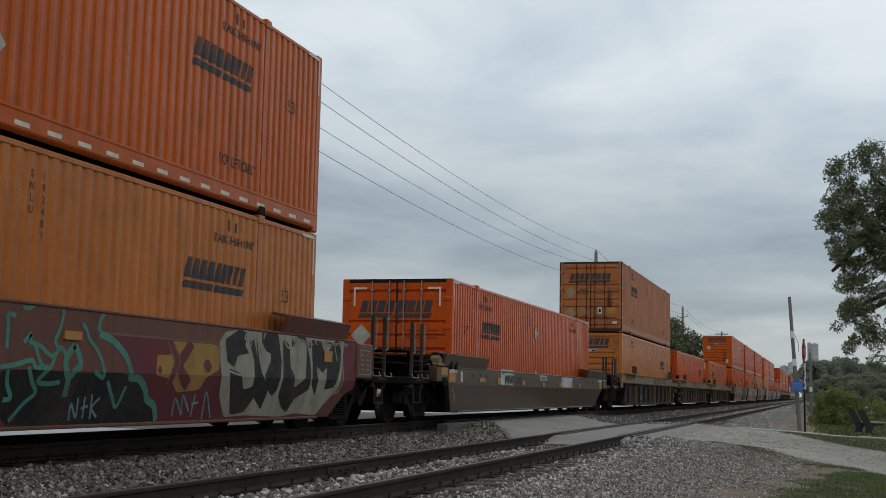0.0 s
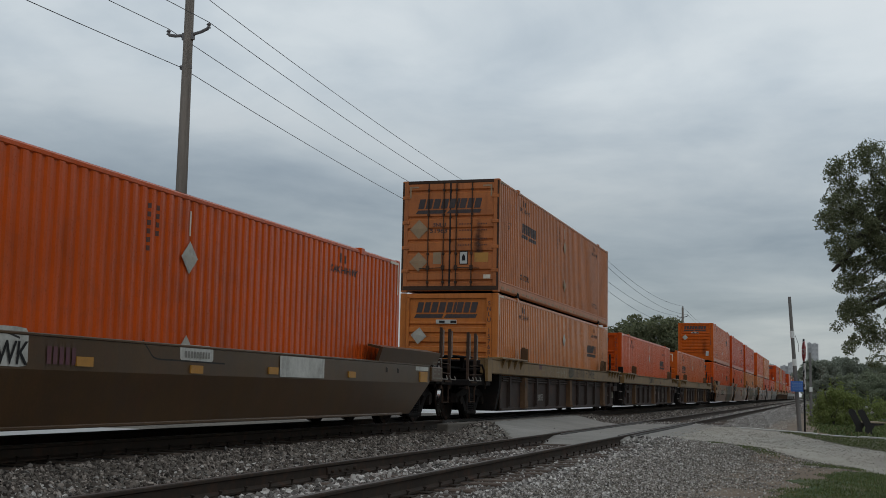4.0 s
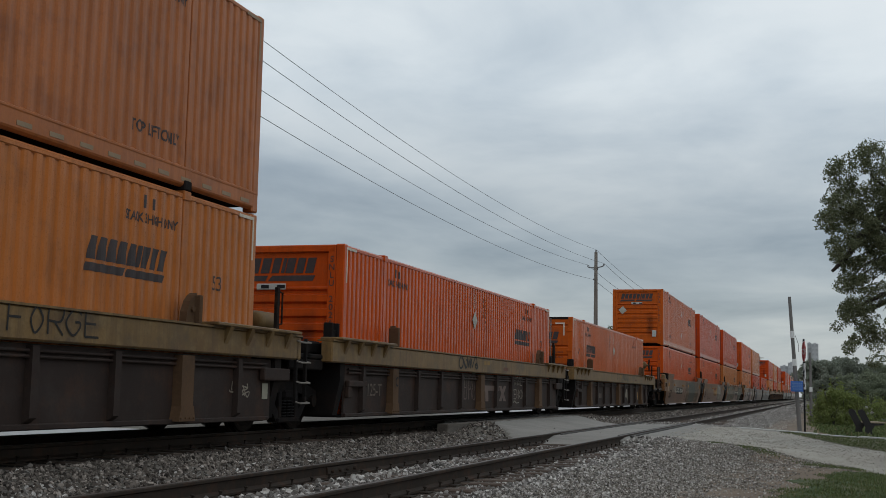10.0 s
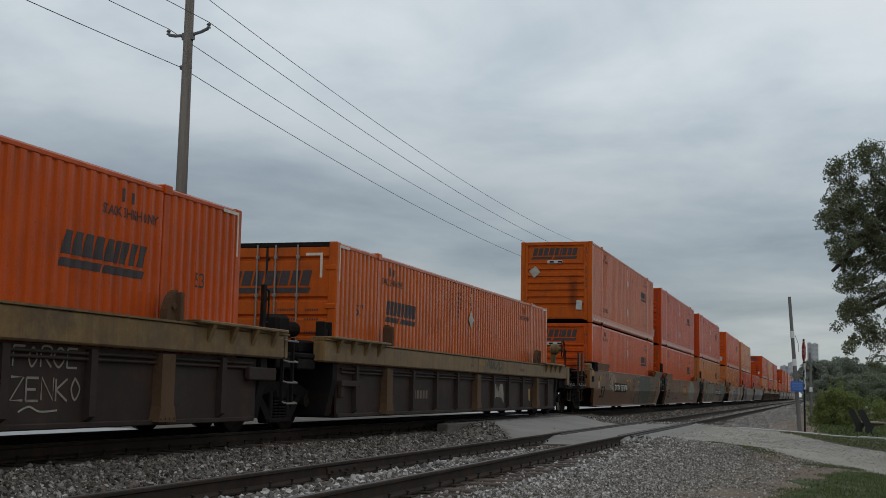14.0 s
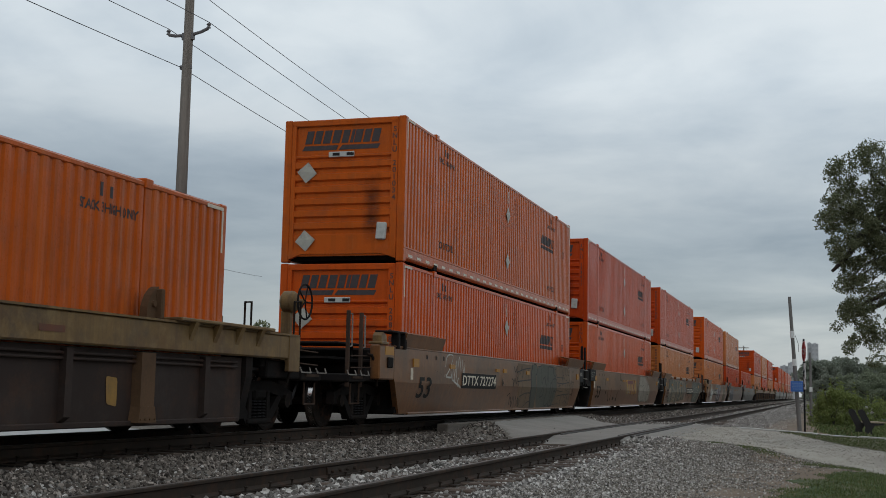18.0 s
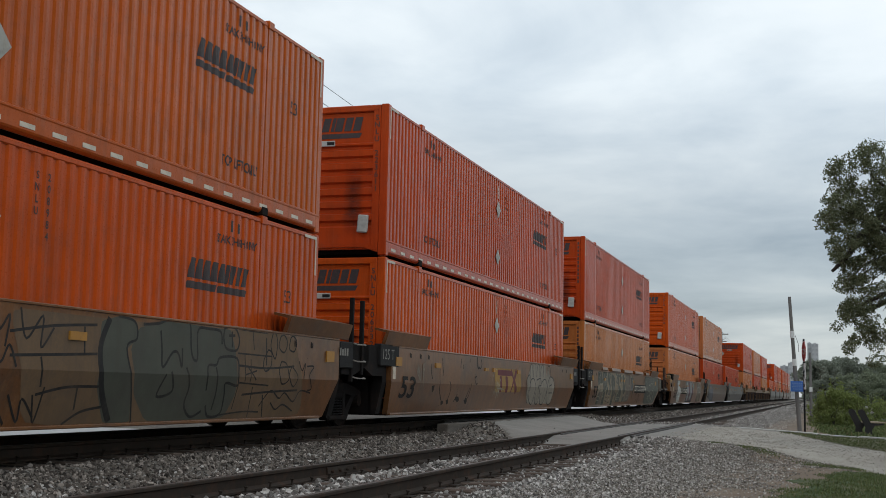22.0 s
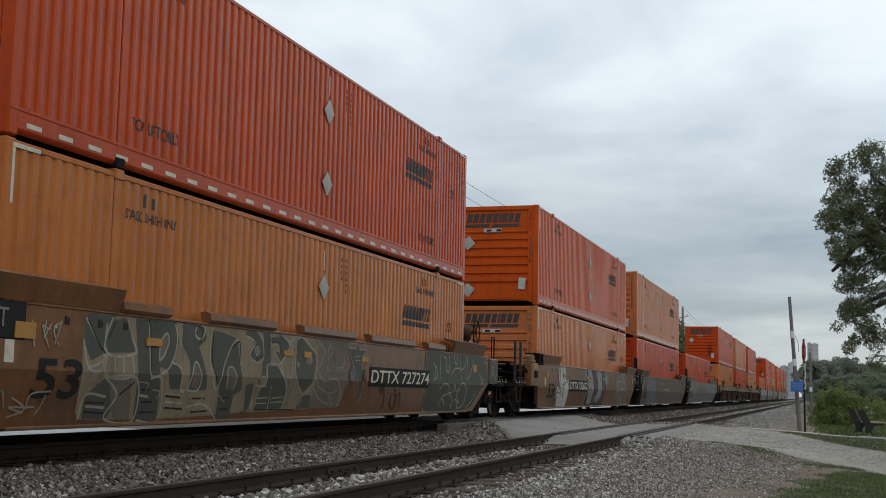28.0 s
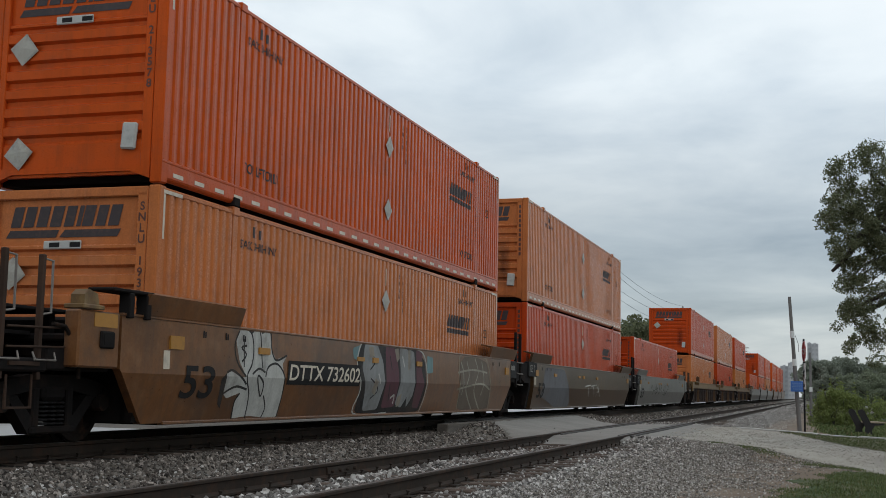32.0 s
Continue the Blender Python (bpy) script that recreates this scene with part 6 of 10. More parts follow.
    strokes('soot', 0.024, ([(6.84, 1.06), (6.96, 0.92), (7.07, 1.03), (7.03, 0.81)],
        [(7.14, 0.99), (7.39, 0.99), (7.24, 0.85), (7.4, 0.66), (7.26, 0.63)],
        [(5.75, 0.4), (6, 0.62), (6.34, 0.51), (6.49, 0.59), (6.86, 0.46), (7.01, 0.62), (7.41, 0.59)],
        [(6.1, 0.45), (6.32, 0.35), (6.53, 0.42), (6.92, 0.32)],), 'dark sprayed loops')


def sprayed_on_second_brown_car(side):
    fill, strokes, scrawl = sprayer(side)
    strokes('soot', 0.03, ([(-5.45, 1.11), (-5.41, 0.76), (-5.19, 0.55), (-4.96, 0.41)],
        [(-4.76, 0.86), (-4.61, 0.73), (-4.58, 0.59), (-4.63, 0.46)],
        [(-4.17, 0.43), (-4.05, 0.51), (-4.01, 0.6)],
        [(-3.17, 0.74), (-3.25, 0.59), (-3.32, 0.47)],
        [(-5.29, 1.32), (-5.25, 1.15), (-5.18, 0.97)],
        [(-6, 1.18), (-6.01, 1.02), (-5.92, 0.89)],
        [(-3.92, 1.35), (-3.97, 1.16)],
        [(-2.69, 1.41), (-2.63, 1.19), (-2.47, 1.2)],), 'dark sprayed stroke')
    fill('soot', [(-5.06, 0.44), (-4.89, 0.45), (-4.86, 0.39), (-4.99, 0.36)], 'dark sprayed blot')
    fill('soot', [(-4.72, 0.46), (-4.59, 0.49), (-4.5, 0.4), (-4.61, 0.37)], 'dark sprayed blot')
    fill('soot', [(-4.11, 0.54), (-3.87, 0.54), (-3.76, 0.46), (-3.86, 0.41), (-4.07, 0.48)], 'dark sprayed blot')
    fill('soot', [(-3.41, 0.46), (-3.25, 0.49), (-3.15, 0.44), (-3.25, 0.38)], 'dark sprayed blot')
    fill('soot', [(-5.93, 0.75), (-5.76, 0.77), (-5.73, 0.67), (-5.8, 0.62)], 'dark sprayed blot')
    strokes('soot', 0.03, ([(-2.66, 1.43), (-2.63, 1.31), (-2.57, 1.17), (-2.48, 1.21)],
        [(-2.54, 1.2), (-2.38, 1.18), (-2.29, 1.28), (-2.36, 1.38)],
        [(-3.76, 1.23), (-3.78, 1.14)],
        [(-3.25, 1.37), (-3.27, 1.28)],
        [(-3.12, 0.83), (-3.1, 0.66), (-3.15, 0.52), (-3.25, 0.45)],), 'dark sprayed stroke')
    fill('soot', [(-3.35, 0.45), (-3.31, 0.51), (-3.2, 0.5), (-3.13, 0.43), (-3.17, 0.37), (-3.27, 0.39)], 'dark sprayed blot')
    fill('ochre', [(-1.18, 1.22), (1.41, 1.23), (1.55, 0.65), (-1.06, 0.65)], 'ochre emblem panel')
    fill('wine', [(-0.87, 1.19), (0.45, 1.19), (0.55, 1.05), (-0.86, 1.05)], 'maroon emblem block')
    fill('wine', [(-0.67, 1.04), (-0.49, 1.04), (-0.38, 0.65), (-0.56, 0.65)], 'maroon emblem block')
    fill('wine', [(-0.13, 1.04), (0.09, 1.04), (0.21, 0.64), (-0.01, 0.64)], 'maroon emblem block')
    strokes('wine', 0.15, ([(0.99, 1.22), (0.87, 1.08), (0.78, 0.95), (0.89, 0.81), (1.09, 0.65)],), 'maroon emblem block')
    strokes('wine', 0.09, ([(0.44, 1.21), (0.58, 1.08), (0.7, 0.95), (0.6, 0.82), (0.54, 0.65)],), 'maroon emblem block')
    strokes('cream', 0.02, ([(-0.92, 1.19), (-1.15, 1.13), (-1.33, 0.94), (-1.25, 0.88)],
        [(-1.08, 0.88), (-1.08, 0.68), (-1.08, 0.55), (-1.03, 0.68), (-0.92, 0.54)],
        [(-1.01, 0.95), (-0.94, 0.62), (-0.92, 0.92), (-0.75, 0.51)],
        [(-0.87, 0.88), (-0.7, 0.47), (-0.79, 0.89), (-0.59, 0.51)],
        [(-0.71, 0.85), (-0.59, 0.55), (-0.66, 0.96), (-0.55, 0.89)],
        [(-0.83, 0.74), (-0.2, 0.72)],
        [(-0.6, 0.77), (-0.39, 0.69)],
        [(-1.28, 0.69), (-1.35, 0.73)],), 'white sprayed scribble')
    fill('ghost', [(2.16, 1.04), (2.37, 1.16), (2.53, 1.38), (3.16, 1.42), (3.6, 1.41), (3.98, 1.4), (4.3, 1.42), (4.52, 1.1), (4.69, 1.37), (4.96, 1.12), (5.43, 1.08), (5.58, 0.85), (5.64, 0.56), (5.44, 0.31), (4.78, 0.35), (3.88, 0.33), (3.03, 0.32), (2.59, 0.39), (2.25, 0.63)], 'faded silver sprayed ground')
    strokes('soot', 0.03, ([(2.36, 0.55), (2.11, 0.88), (2.25, 1.07), (2.48, 1.11), (2.53, 0.97), (2.46, 0.64), (2.6, 0.37)],
        [(2.48, 1.05), (2.54, 1.34), (2.73, 1.4), (2.84, 1.06)],
        [(2.88, 1.06), (2.93, 1.4), (3.14, 1.41), (3.19, 1.07)],
        [(2.53, 0.88), (2.68, 1.01), (3.05, 0.98), (3.22, 0.64), (3.18, 0.34), (2.79, 0.43), (2.57, 0.64), (2.53, 0.88)],
        [(3.25, 1.07), (3.4, 1.4), (3.62, 1.38), (3.64, 1.08)],
        [(3.26, 0.98), (3.74, 1.04), (3.84, 0.86), (3.49, 0.82), (3.82, 0.64), (3.85, 0.36), (3.53, 0.38), (3.35, 0.64)],), 'dark sprayed outline')
    strokes('soot', 0.03, ([(3.69, 1.08), (3.89, 1.4), (4.12, 1.36), (4.05, 1.09)],
        [(3.88, 0.91), (4.19, 1.02), (4.48, 0.97), (4.66, 0.65), (4.54, 0.36), (4.23, 0.34), (3.93, 0.56), (4.09, 0.65)],
        [(4.71, 1.11), (4.69, 1.37), (4.94, 1.38), (5.06, 1.12)],
        [(4.68, 0.92), (4.96, 1.1), (5.38, 1.05), (5.55, 0.85), (5.61, 0.46), (5.36, 0.31), (4.93, 0.42), (4.64, 0.74), (4.68, 0.92)],
        [(4.88, 0.84), (5.24, 0.89)],
        [(4.95, 0.65), (5.41, 0.65)],), 'dark sprayed outline')
    strokes('ghost', 0.015, ([(5.59, 1.06), (6.14, 1.07), (6.43, 0.32), (5.93, 0.33)],), 'thin pale sprayed line')


def sprayed_on_third_brown_car(side):
    fill, strokes, scrawl = sprayer(side)
    fill('sand', [(-6.89, 0.28), (-7, 0.9), (-7, 1.38), (-6.24, 1.42), (-5.13, 1.42), (-4.28, 1.42), (-3.1, 1.42), (-3.0, 0.9), (-2.95, 0.32), (-4.9, 0.27)], 'faded sand sprayed ground')
    fill('slate', [(-7, 1.38), (-6.83, 1.44), (-6.61, 1.46), (-6.71, 1.42), (-6.41, 1.44), (-6.45, 1.29), (-6.58, 1.01), (-6.85, 0.91), (-6.99, 1.14)], 'slate green sprayed shape')
    fill('slate', [(-6.57, 1.33), (-6.19, 1.42), (-5.97, 1.03), (-6.54, 1.01)], 'slate green sprayed shape')
    fill('slate', [(-6.01, 1.46), (-5.75, 1.46), (-5.18, 1.46), (-5, 1.23), (-5.11, 0.95), (-4.94, 0.86), (-4.8, 0.62), (-5.1, 0.62), (-5.26, 0.85), (-5.44, 0.88), (-5.37, 0.73), (-5.21, 0.27), (-5.73, 0.26), (-5.88, 0.75)], 'slate green sprayed shape')
    fill('slate', [(-4.94, 1.46), (-4.4, 1.42), (-4.32, 1.26), (-4.52, 1.15), (-4.39, 0.98), (-4.18, 0.62), (-4.68, 0.59), (-4.73, 0.97), (-4.94, 1.17)], 'slate green sprayed shape')
    fill('slate', [(-4.22, 1.38), (-3.89, 1.36), (-3.49, 1.3), (-3.4, 1), (-3.21, 0.63), (-3.42, 0.55), (-3.35, 0.24), (-3.74, 0.24), (-3.85, 0.62), (-4.21, 0.98)], 'slate green sprayed shape')
    fill('slate', [(-6.81, 0.55), (-6.53, 0.74), (-5.96, 0.74), (-6.16, 0.55), (-6.29, 0.28), (-6.77, 0.29)], 'slate green sprayed shape')
    fill('fawn', [(-5.45, 0.95), (-5.44, 1.16), (-5.31, 1.28), (-5.25, 1.19), (-5.34, 1.03)], 'red-brown sprayed gap')
    fill('fawn', [(-4.6, 0.65), (-4.63, 0.91), (-4.5, 0.94), (-4.44, 0.78), (-4.43, 0.63)], 'red-brown sprayed gap')
    fill('fawn', [(-3.66, 0.63), (-3.73, 0.88), (-3.59, 0.92), (-3.46, 0.78), (-3.48, 0.63)], 'red-brown sprayed gap')
    fill('fawn', [(-6.47, 0.74), (-6.02, 0.75), (-5.81, 0.28), (-6.16, 0.28)], 'red-brown sprayed gap')
    strokes('cream', 0.028, ([(-6.97, 1.37), (-6.81, 1.2), (-6.59, 1), (-6.66, 0.9), (-6.89, 0.84)],
        [(-6.99, 1.13), (-6.88, 0.85), (-6.63, 0.82), (-6.59, 1.15), (-6.46, 1.4)],
        [(-6.57, 1.33), (-6.54, 1), (-5.97, 1.02), (-6.05, 1.18), (-6.17, 1.42)],
        [(-6.54, 1), (-6.53, 0.76), (-6, 0.76), (-6.06, 1.02)],
        [(-6.39, 0.99), (-6.36, 0.77)],
        [(-6.22, 1), (-6.19, 0.77)],
        [(-6.52, 0.74), (-5.89, 0.74), (-5.74, 0.26), (-6.34, 0.29), (-6.21, 0.55), (-6.52, 0.74)],
        [(-5.94, 1.46), (-5.74, 1.44), (-5.67, 1.06), (-5.59, 0.77), (-5.21, 0.88), (-5.05, 1.21), (-5.16, 1.46)],), 'cream sprayed outline')
    strokes('cream', 0.028, ([(-5.45, 0.95), (-5.44, 1.16), (-5.31, 1.28), (-5.25, 1.19), (-5.34, 1.03), (-5.45, 0.95)],
        [(-5.6, 0.74), (-5.34, 0.73), (-5.18, 0.25), (-5.66, 0.26)],
        [(-5.19, 0.94), (-4.94, 0.88), (-4.84, 0.62), (-4.74, 0.6)],
        [(-4.93, 1.46), (-4.64, 1.46), (-4.38, 1.4), (-4.47, 1.25), (-4.63, 1.31), (-4.56, 1.43)],
        [(-4.68, 0.61), (-4.6, 0.96), (-4.43, 0.83), (-4.41, 0.62), (-4.68, 0.61)],
        [(-4.19, 1.41), (-4.21, 0.98), (-3.95, 0.62), (-3.84, 0.92), (-3.63, 1.21), (-3.46, 1.3)],), 'cream sprayed outline')
    strokes('cream', 0.028, ([(-3.66, 0.63), (-3.73, 0.88), (-3.59, 0.92), (-3.45, 0.78), (-3.47, 0.63)],
        [(-6.83, 0.28), (-6.81, 0.55), (-6.42, 0.53)],
        [(-6.75, 0.43), (-6.38, 0.41)],
        [(-5.74, 0.55), (-5.54, 0.53)],
        [(-5.14, 0.47), (-4.73, 0.45)],
        [(-4.57, 0.41), (-4.13, 0.43), (-3.74, 0.24)],), 'cream sprayed outline')
    strokes('soot', 0.024, ([(-6.93, 1.35), (-6.77, 1.17), (-6.58, 1)],
        [(-6.53, 1.16), (-6.39, 1.38)],
        [(-5.96, 1.44), (-5.74, 1.42), (-5.65, 1.2), (-5.61, 0.81)],
        [(-5.74, 1.42), (-5.26, 1.45), (-5.1, 1.4)],
        [(-4.85, 1.45), (-4.45, 1.37), (-4.52, 1.18)],
        [(-4.15, 1.34), (-4.15, 0.98), (-3.93, 0.67)],
        [(-3.64, 1.16), (-3.42, 1.26), (-3.4, 1)],
        [(-6.16, 0.55), (-5.92, 0.7)],
        [(-6.78, 0.47), (-6.41, 0.46)],), 'dark sprayed shading line')
    strokes('soot', 0.024, ([(-6.76, 0.37), (-6.37, 0.35)],
        [(-5.73, 0.61), (-5.58, 0.61)],
        [(-5.67, 0.47), (-5.43, 0.47)],
        [(-5.63, 0.35), (-5.34, 0.35)],
        [(-5.16, 0.54), (-4.8, 0.52)],
        [(-5.11, 0.4), (-4.67, 0.38)],
        [(-4.57, 0.51), (-4.17, 0.51)],
        [(-4.45, 0.34), (-4.04, 0.35)],
        [(-3.71, 0.51), (-3.53, 0.52)],
        [(-3.69, 0.37), (-3.47, 0.37)],), 'dark sprayed shading line')
    strokes('ghost', 0.016, ([(-6.84, 0.61), (-6.8, 0.71), (-6.59, 0.69)],
        [(-6.82, 0.76), (-6.66, 0.79), (-6.59, 0.85)],
        [(-5.82, 0.7), (-5.62, 0.68), (-5.64, 0.59)],
        [(-5.48, 0.61), (-5.32, 0.59), (-5.35, 0.51)],
        [(-5.21, 0.58), (-4.82, 0.55)],
        [(-4.62, 0.55), (-4.38, 0.46), (-4.19, 0.54)],
        [(-3.98, 0.43), (-3.86, 0.55), (-3.62, 0.46)],
        [(-4.97, 0.4), (-4.85, 0.47), (-4.64, 0.38)],), 'pale sprayed fleck')
    fill('sand', [(-3.25, 1.42), (-2.57, 1.42), (-2.17, 1.42), (-1.68, 1.42), (-0.86, 1.42), (-0.76, 1.06), (-0.82, 0.77), (-0.78, 0.34), (-1.95, 0.33), (-2.97, 0.31)], 'faded sand sprayed ground')
    fill('fawn', [(-0.86, 1.42), (0.45, 1.42), (0.4, 1.14), (0.51, 0.79), (0.37, 0.36), (-0.76, 0.35), (-0.82, 0.77), (-0.76, 1.06)], 'dull brown sprayed ground')
    fill('slate', [(-3.25, 1.42), (-2.97, 1.42), (-2.79, 1.39), (-2.72, 1.27), (-2.7, 1.11), (-2.92, 1.03), (-3.08, 1.08), (-3.12, 1.15), (-3, 1.24), (-3.05, 1.31), (-3.24, 1.36)], 'slate green sprayed shape')
    fill('slate', [(-2.74, 1.42), (-2.51, 1.42), (-2.47, 1.01), (-2.59, 0.98), (-2.58, 0.74), (-2.69, 0.68), (-2.81, 0.75), (-2.72, 0.83), (-2.71, 1.02), (-2.68, 1.13)], 'slate green sprayed shape')
    fill('slate', [(-3.14, 0.69), (-2.91, 0.72), (-2.87, 0.52), (-2.88, 0.35), (-2.98, 0.34)], 'slate green sprayed shape')
    fill('slate', [(-2.19, 1.42), (-2.02, 1.42), (-1.82, 1.28), (-2.12, 1.03), (-2.32, 1.17), (-2.15, 1.16), (-2.2, 1.29), (-2.45, 1.3), (-2.45, 1.37), (-2.21, 1.38)], 'slate green sprayed shape')
    fill('slate', [(-2.55, 0.97), (-2.23, 0.97), (-1.94, 0.75), (-1.81, 0.64), (-1.83, 0.36), (-2.25, 0.36), (-2.31, 0.67), (-2.52, 0.68)], 'slate green sprayed shape')
    fill('slate', [(-2.64, 0.67), (-2.36, 0.67), (-2.3, 0.36), (-2.69, 0.35), (-2.7, 0.51)], 'slate green sprayed shape')
    fill('slate', [(-1.58, 1.35), (-1.4, 1.42), (-1.14, 1.29), (-0.87, 1.18), (-0.85, 1.02), (-0.96, 0.73), (-1.18, 0.6), (-1.46, 0.73), (-1.59, 0.93), (-1.59, 1.2)], 'slate green sprayed oval')
    fill('slate', [(-0.87, 0.56), (-0.8, 0.36), (-1.31, 0.35), (-1.2, 0.53), (-1.1, 0.56)], 'slate green sprayed shape')
    fill('sand', [(-1.22, 1.13), (-1.06, 1.18), (-0.98, 1.09), (-1.07, 0.99), (-1.2, 1.04)], 'sand sprayed gap')
    fill('sand', [(-1.57, 1.07), (-1.46, 1.03), (-1.48, 0.96), (-1.56, 0.98)], 'sand sprayed gap')
    fill('sand', [(-2.97, 1.19), (-2.87, 1.22), (-2.82, 1.14), (-2.91, 1.1)], 'sand sprayed gap')
    fill('sand', [(-2.77, 0.78), (-2.64, 0.82), (-2.57, 0.73), (-2.67, 0.68)], 'sand sprayed gap')
    strokes('cream', 0.024, ([(-2.45, 1.31), (-2.46, 1.03), (-2.25, 1), (-2.12, 1.02), (-1.83, 1.27), (-2.11, 1.42)],
        [(-1.81, 1.31), (-1.66, 1.42), (-1.44, 1.42), (-1.16, 1.34), (-0.85, 1.19)],
        [(-2.11, 1.42), (-1.74, 1.24), (-2.11, 1), (-1.78, 0.62), (-1.78, 0.35)],
        [(-2.23, 1), (-1.91, 0.75)],
        [(-2.57, 0.97), (-2.55, 0.69), (-2.86, 0.67), (-2.79, 0.37)],), 'cream sprayed outline')
    strokes('cream', 0.024, ([(-3.24, 1.35), (-3.03, 1.31), (-2.98, 1.24), (-3.1, 1.14), (-3.07, 1.05), (-2.88, 1), (-2.69, 1.06), (-2.73, 1.3), (-2.89, 1.42)],
        [(-2.34, 0.69), (-2.27, 0.33)],
        [(-1.6, 1.23), (-1.61, 0.89), (-1.4, 0.68), (-1.16, 0.57), (-0.93, 0.72), (-0.82, 1.02)],
        [(-1.16, 0.57), (-1.22, 0.38)],
        [(-2.75, 1.42), (-2.68, 1.15)],
        [(-2.51, 1.42), (-2.43, 1.37)],), 'cream sprayed outline')
    strokes('cream', 0.016, ([(-2.23, 0.51), (-1.85, 0.53)],
        [(-2.23, 0.45), (-1.85, 0.46)],
        [(-2.72, 0.51), (-2.36, 0.52)],
        [(-2.71, 0.44), (-2.35, 0.44)],
        [(-2.33, 1.16), (-2.14, 1.02)],
        [(-2.44, 1.25), (-2.23, 1.28)],
        [(-2.97, 1.19), (-2.87, 1.22), (-2.82, 1.14), (-2.91, 1.1), (-2.97, 1.19)],
        [(-2.77, 0.78), (-2.64, 0.82), (-2.57, 0.73), (-2.67, 0.68)],), 'thin cream sprayed line')
    strokes('soot', 0.018, ([(-2.14, 1.16), (-2.2, 1.3), (-2.45, 1.3)],
        [(-2.69, 1.11), (-2.92, 1.02)],
        [(-2.51, 1.42), (-2.47, 1.01)],
        [(-2.3, 0.35), (-2.34, 0.67)],
        [(-1.4, 1.42), (-1.48, 1.31), (-1.58, 1.21)],
        [(-1.17, 1.24), (-1.18, 1.13), (-1.07, 0.99)],
        [(-2.69, 0.35), (-2.24, 0.35), (-1.38, 0.34)],), 'dark sprayed shading line')
    strokes('ghost', 0.026, ([(-0.86, 1.42), (-0.57, 1.25), (-0.65, 1.06), (-0.74, 0.92), (-0.52, 0.78), (-0.1, 0.82), (0.12, 0.75), (0.36, 0.52), (0.27, 0.36)],
        [(-0.9, 0.91), (-0.68, 0.7), (-0.2, 0.59), (0.14, 0.63)],
        [(-0.2, 0.59), (0.06, 0.4)],
        [(-0.75, 1.41), (-0.83, 1.24)],
        [(-1.68, 1.42), (-1.74, 1.26), (-1.64, 1.06)],
        [(-0.9, 0.72), (-0.58, 0.52), (-0.1, 0.41)],), 'pale sprayed curl')
    tag(side, -0.56, 0.08, 1.13, 1.41, 5, 'ghost', 81, 0.018, None, 2)
    tag(side, -0.43, 0.51, 0.89, 1.19, 6, 'ghost', 82, 0.018, None, 2)
    tag(side, -1.96, -1.67, 0.75, 1.07, 2, 'cream', 83, 0.016, None, 2)
    tag(side, -1.76, -1.6, 0.39, 0.76, 3, 'ghost', 84, 0.016, None, 2)
    fill('slate', [(0.46, 1.33), (0.74, 1.33), (0.86, 1.42), (0.94, 1.32), (1.24, 1.31), (1.06, 1.13), (1.17, 0.8), (1.21, 0.47), (0.91, 0.8), (0.73, 1.02), (0.57, 1.17)], 'dark green sprayed star')
    strokes('cream', 0.02, ([(0.44, 1.34), (0.75, 1.33), (0.86, 1.42)],
        [(0.94, 1.32), (1.26, 1.32), (1.07, 1.13), (1.18, 0.8), (1.22, 0.45), (0.91, 0.8), (0.73, 1.01), (0.44, 1.34)],
        [(0.51, 1.42), (0.54, 1.42), (0.77, 1.42), (0.82, 1.42)],
        [(1.2, 1.42), (1.32, 1.28), (1.22, 1.15)],), 'pale sprayed star outline')
    strokes('ghost', 0.015, ([(0.79, 1.27), (0.85, 1.07)],
        [(0.92, 1.27), (0.96, 1.07)],
        [(0.71, 1.19), (1.06, 1.22)],
        [(0.72, 1.13), (1.07, 1.15)],
        [(0.36, 1.26), (0.41, 1.38)],), 'pale sprayed cross lines')
    fill('haze', [(0.56, 0.97), (0.74, 1.04), (0.82, 0.92), (0.72, 0.76), (0.54, 0.83)], 'pale green sprayed dab')
    fill('slate', [(4.54, 1.41), (5.01, 1.46), (6.14, 1.46), (7.63, 1.46), (9.1, 1.41), (9.25, 0.9), (8.67, 0.75), (8.2, 0.31), (7.71, 0.24), (5.4, 0.24), (4.81, 0.27), (4.72, 0.61), (4.53, 0.94)], 'slate green sprayed ground')
    strokes('cream', 0.03, ([(4.45, 1.44), (5.01, 1.46), (5.28, 1.46)],
        [(4.55, 1.38), (4.53, 0.94), (4.71, 0.61), (4.79, 0.28), (5.08, 0.24)],
        [(5.5, 1.46), (5.48, 1.1), (5.47, 0.86)],
        [(5.71, 1.36), (5.91, 1.3), (5.88, 1.12), (6.06, 1.05), (6.13, 1.27), (6.02, 1.46)],
        [(6.52, 1.46), (6.46, 1.36), (6.6, 1.22), (6.71, 1.45)],
        [(6.77, 1.46), (7.24, 1.46), (7.3, 1.25), (6.97, 1.12), (6.86, 1.38)],
        [(7.46, 1.41), (7.41, 0.94), (7.67, 1.03), (8, 1.44)],
        [(6.26, 0.99), (6.48, 1.12), (6.89, 1.12), (6.99, 0.89)],), 'thin cream sprayed line')
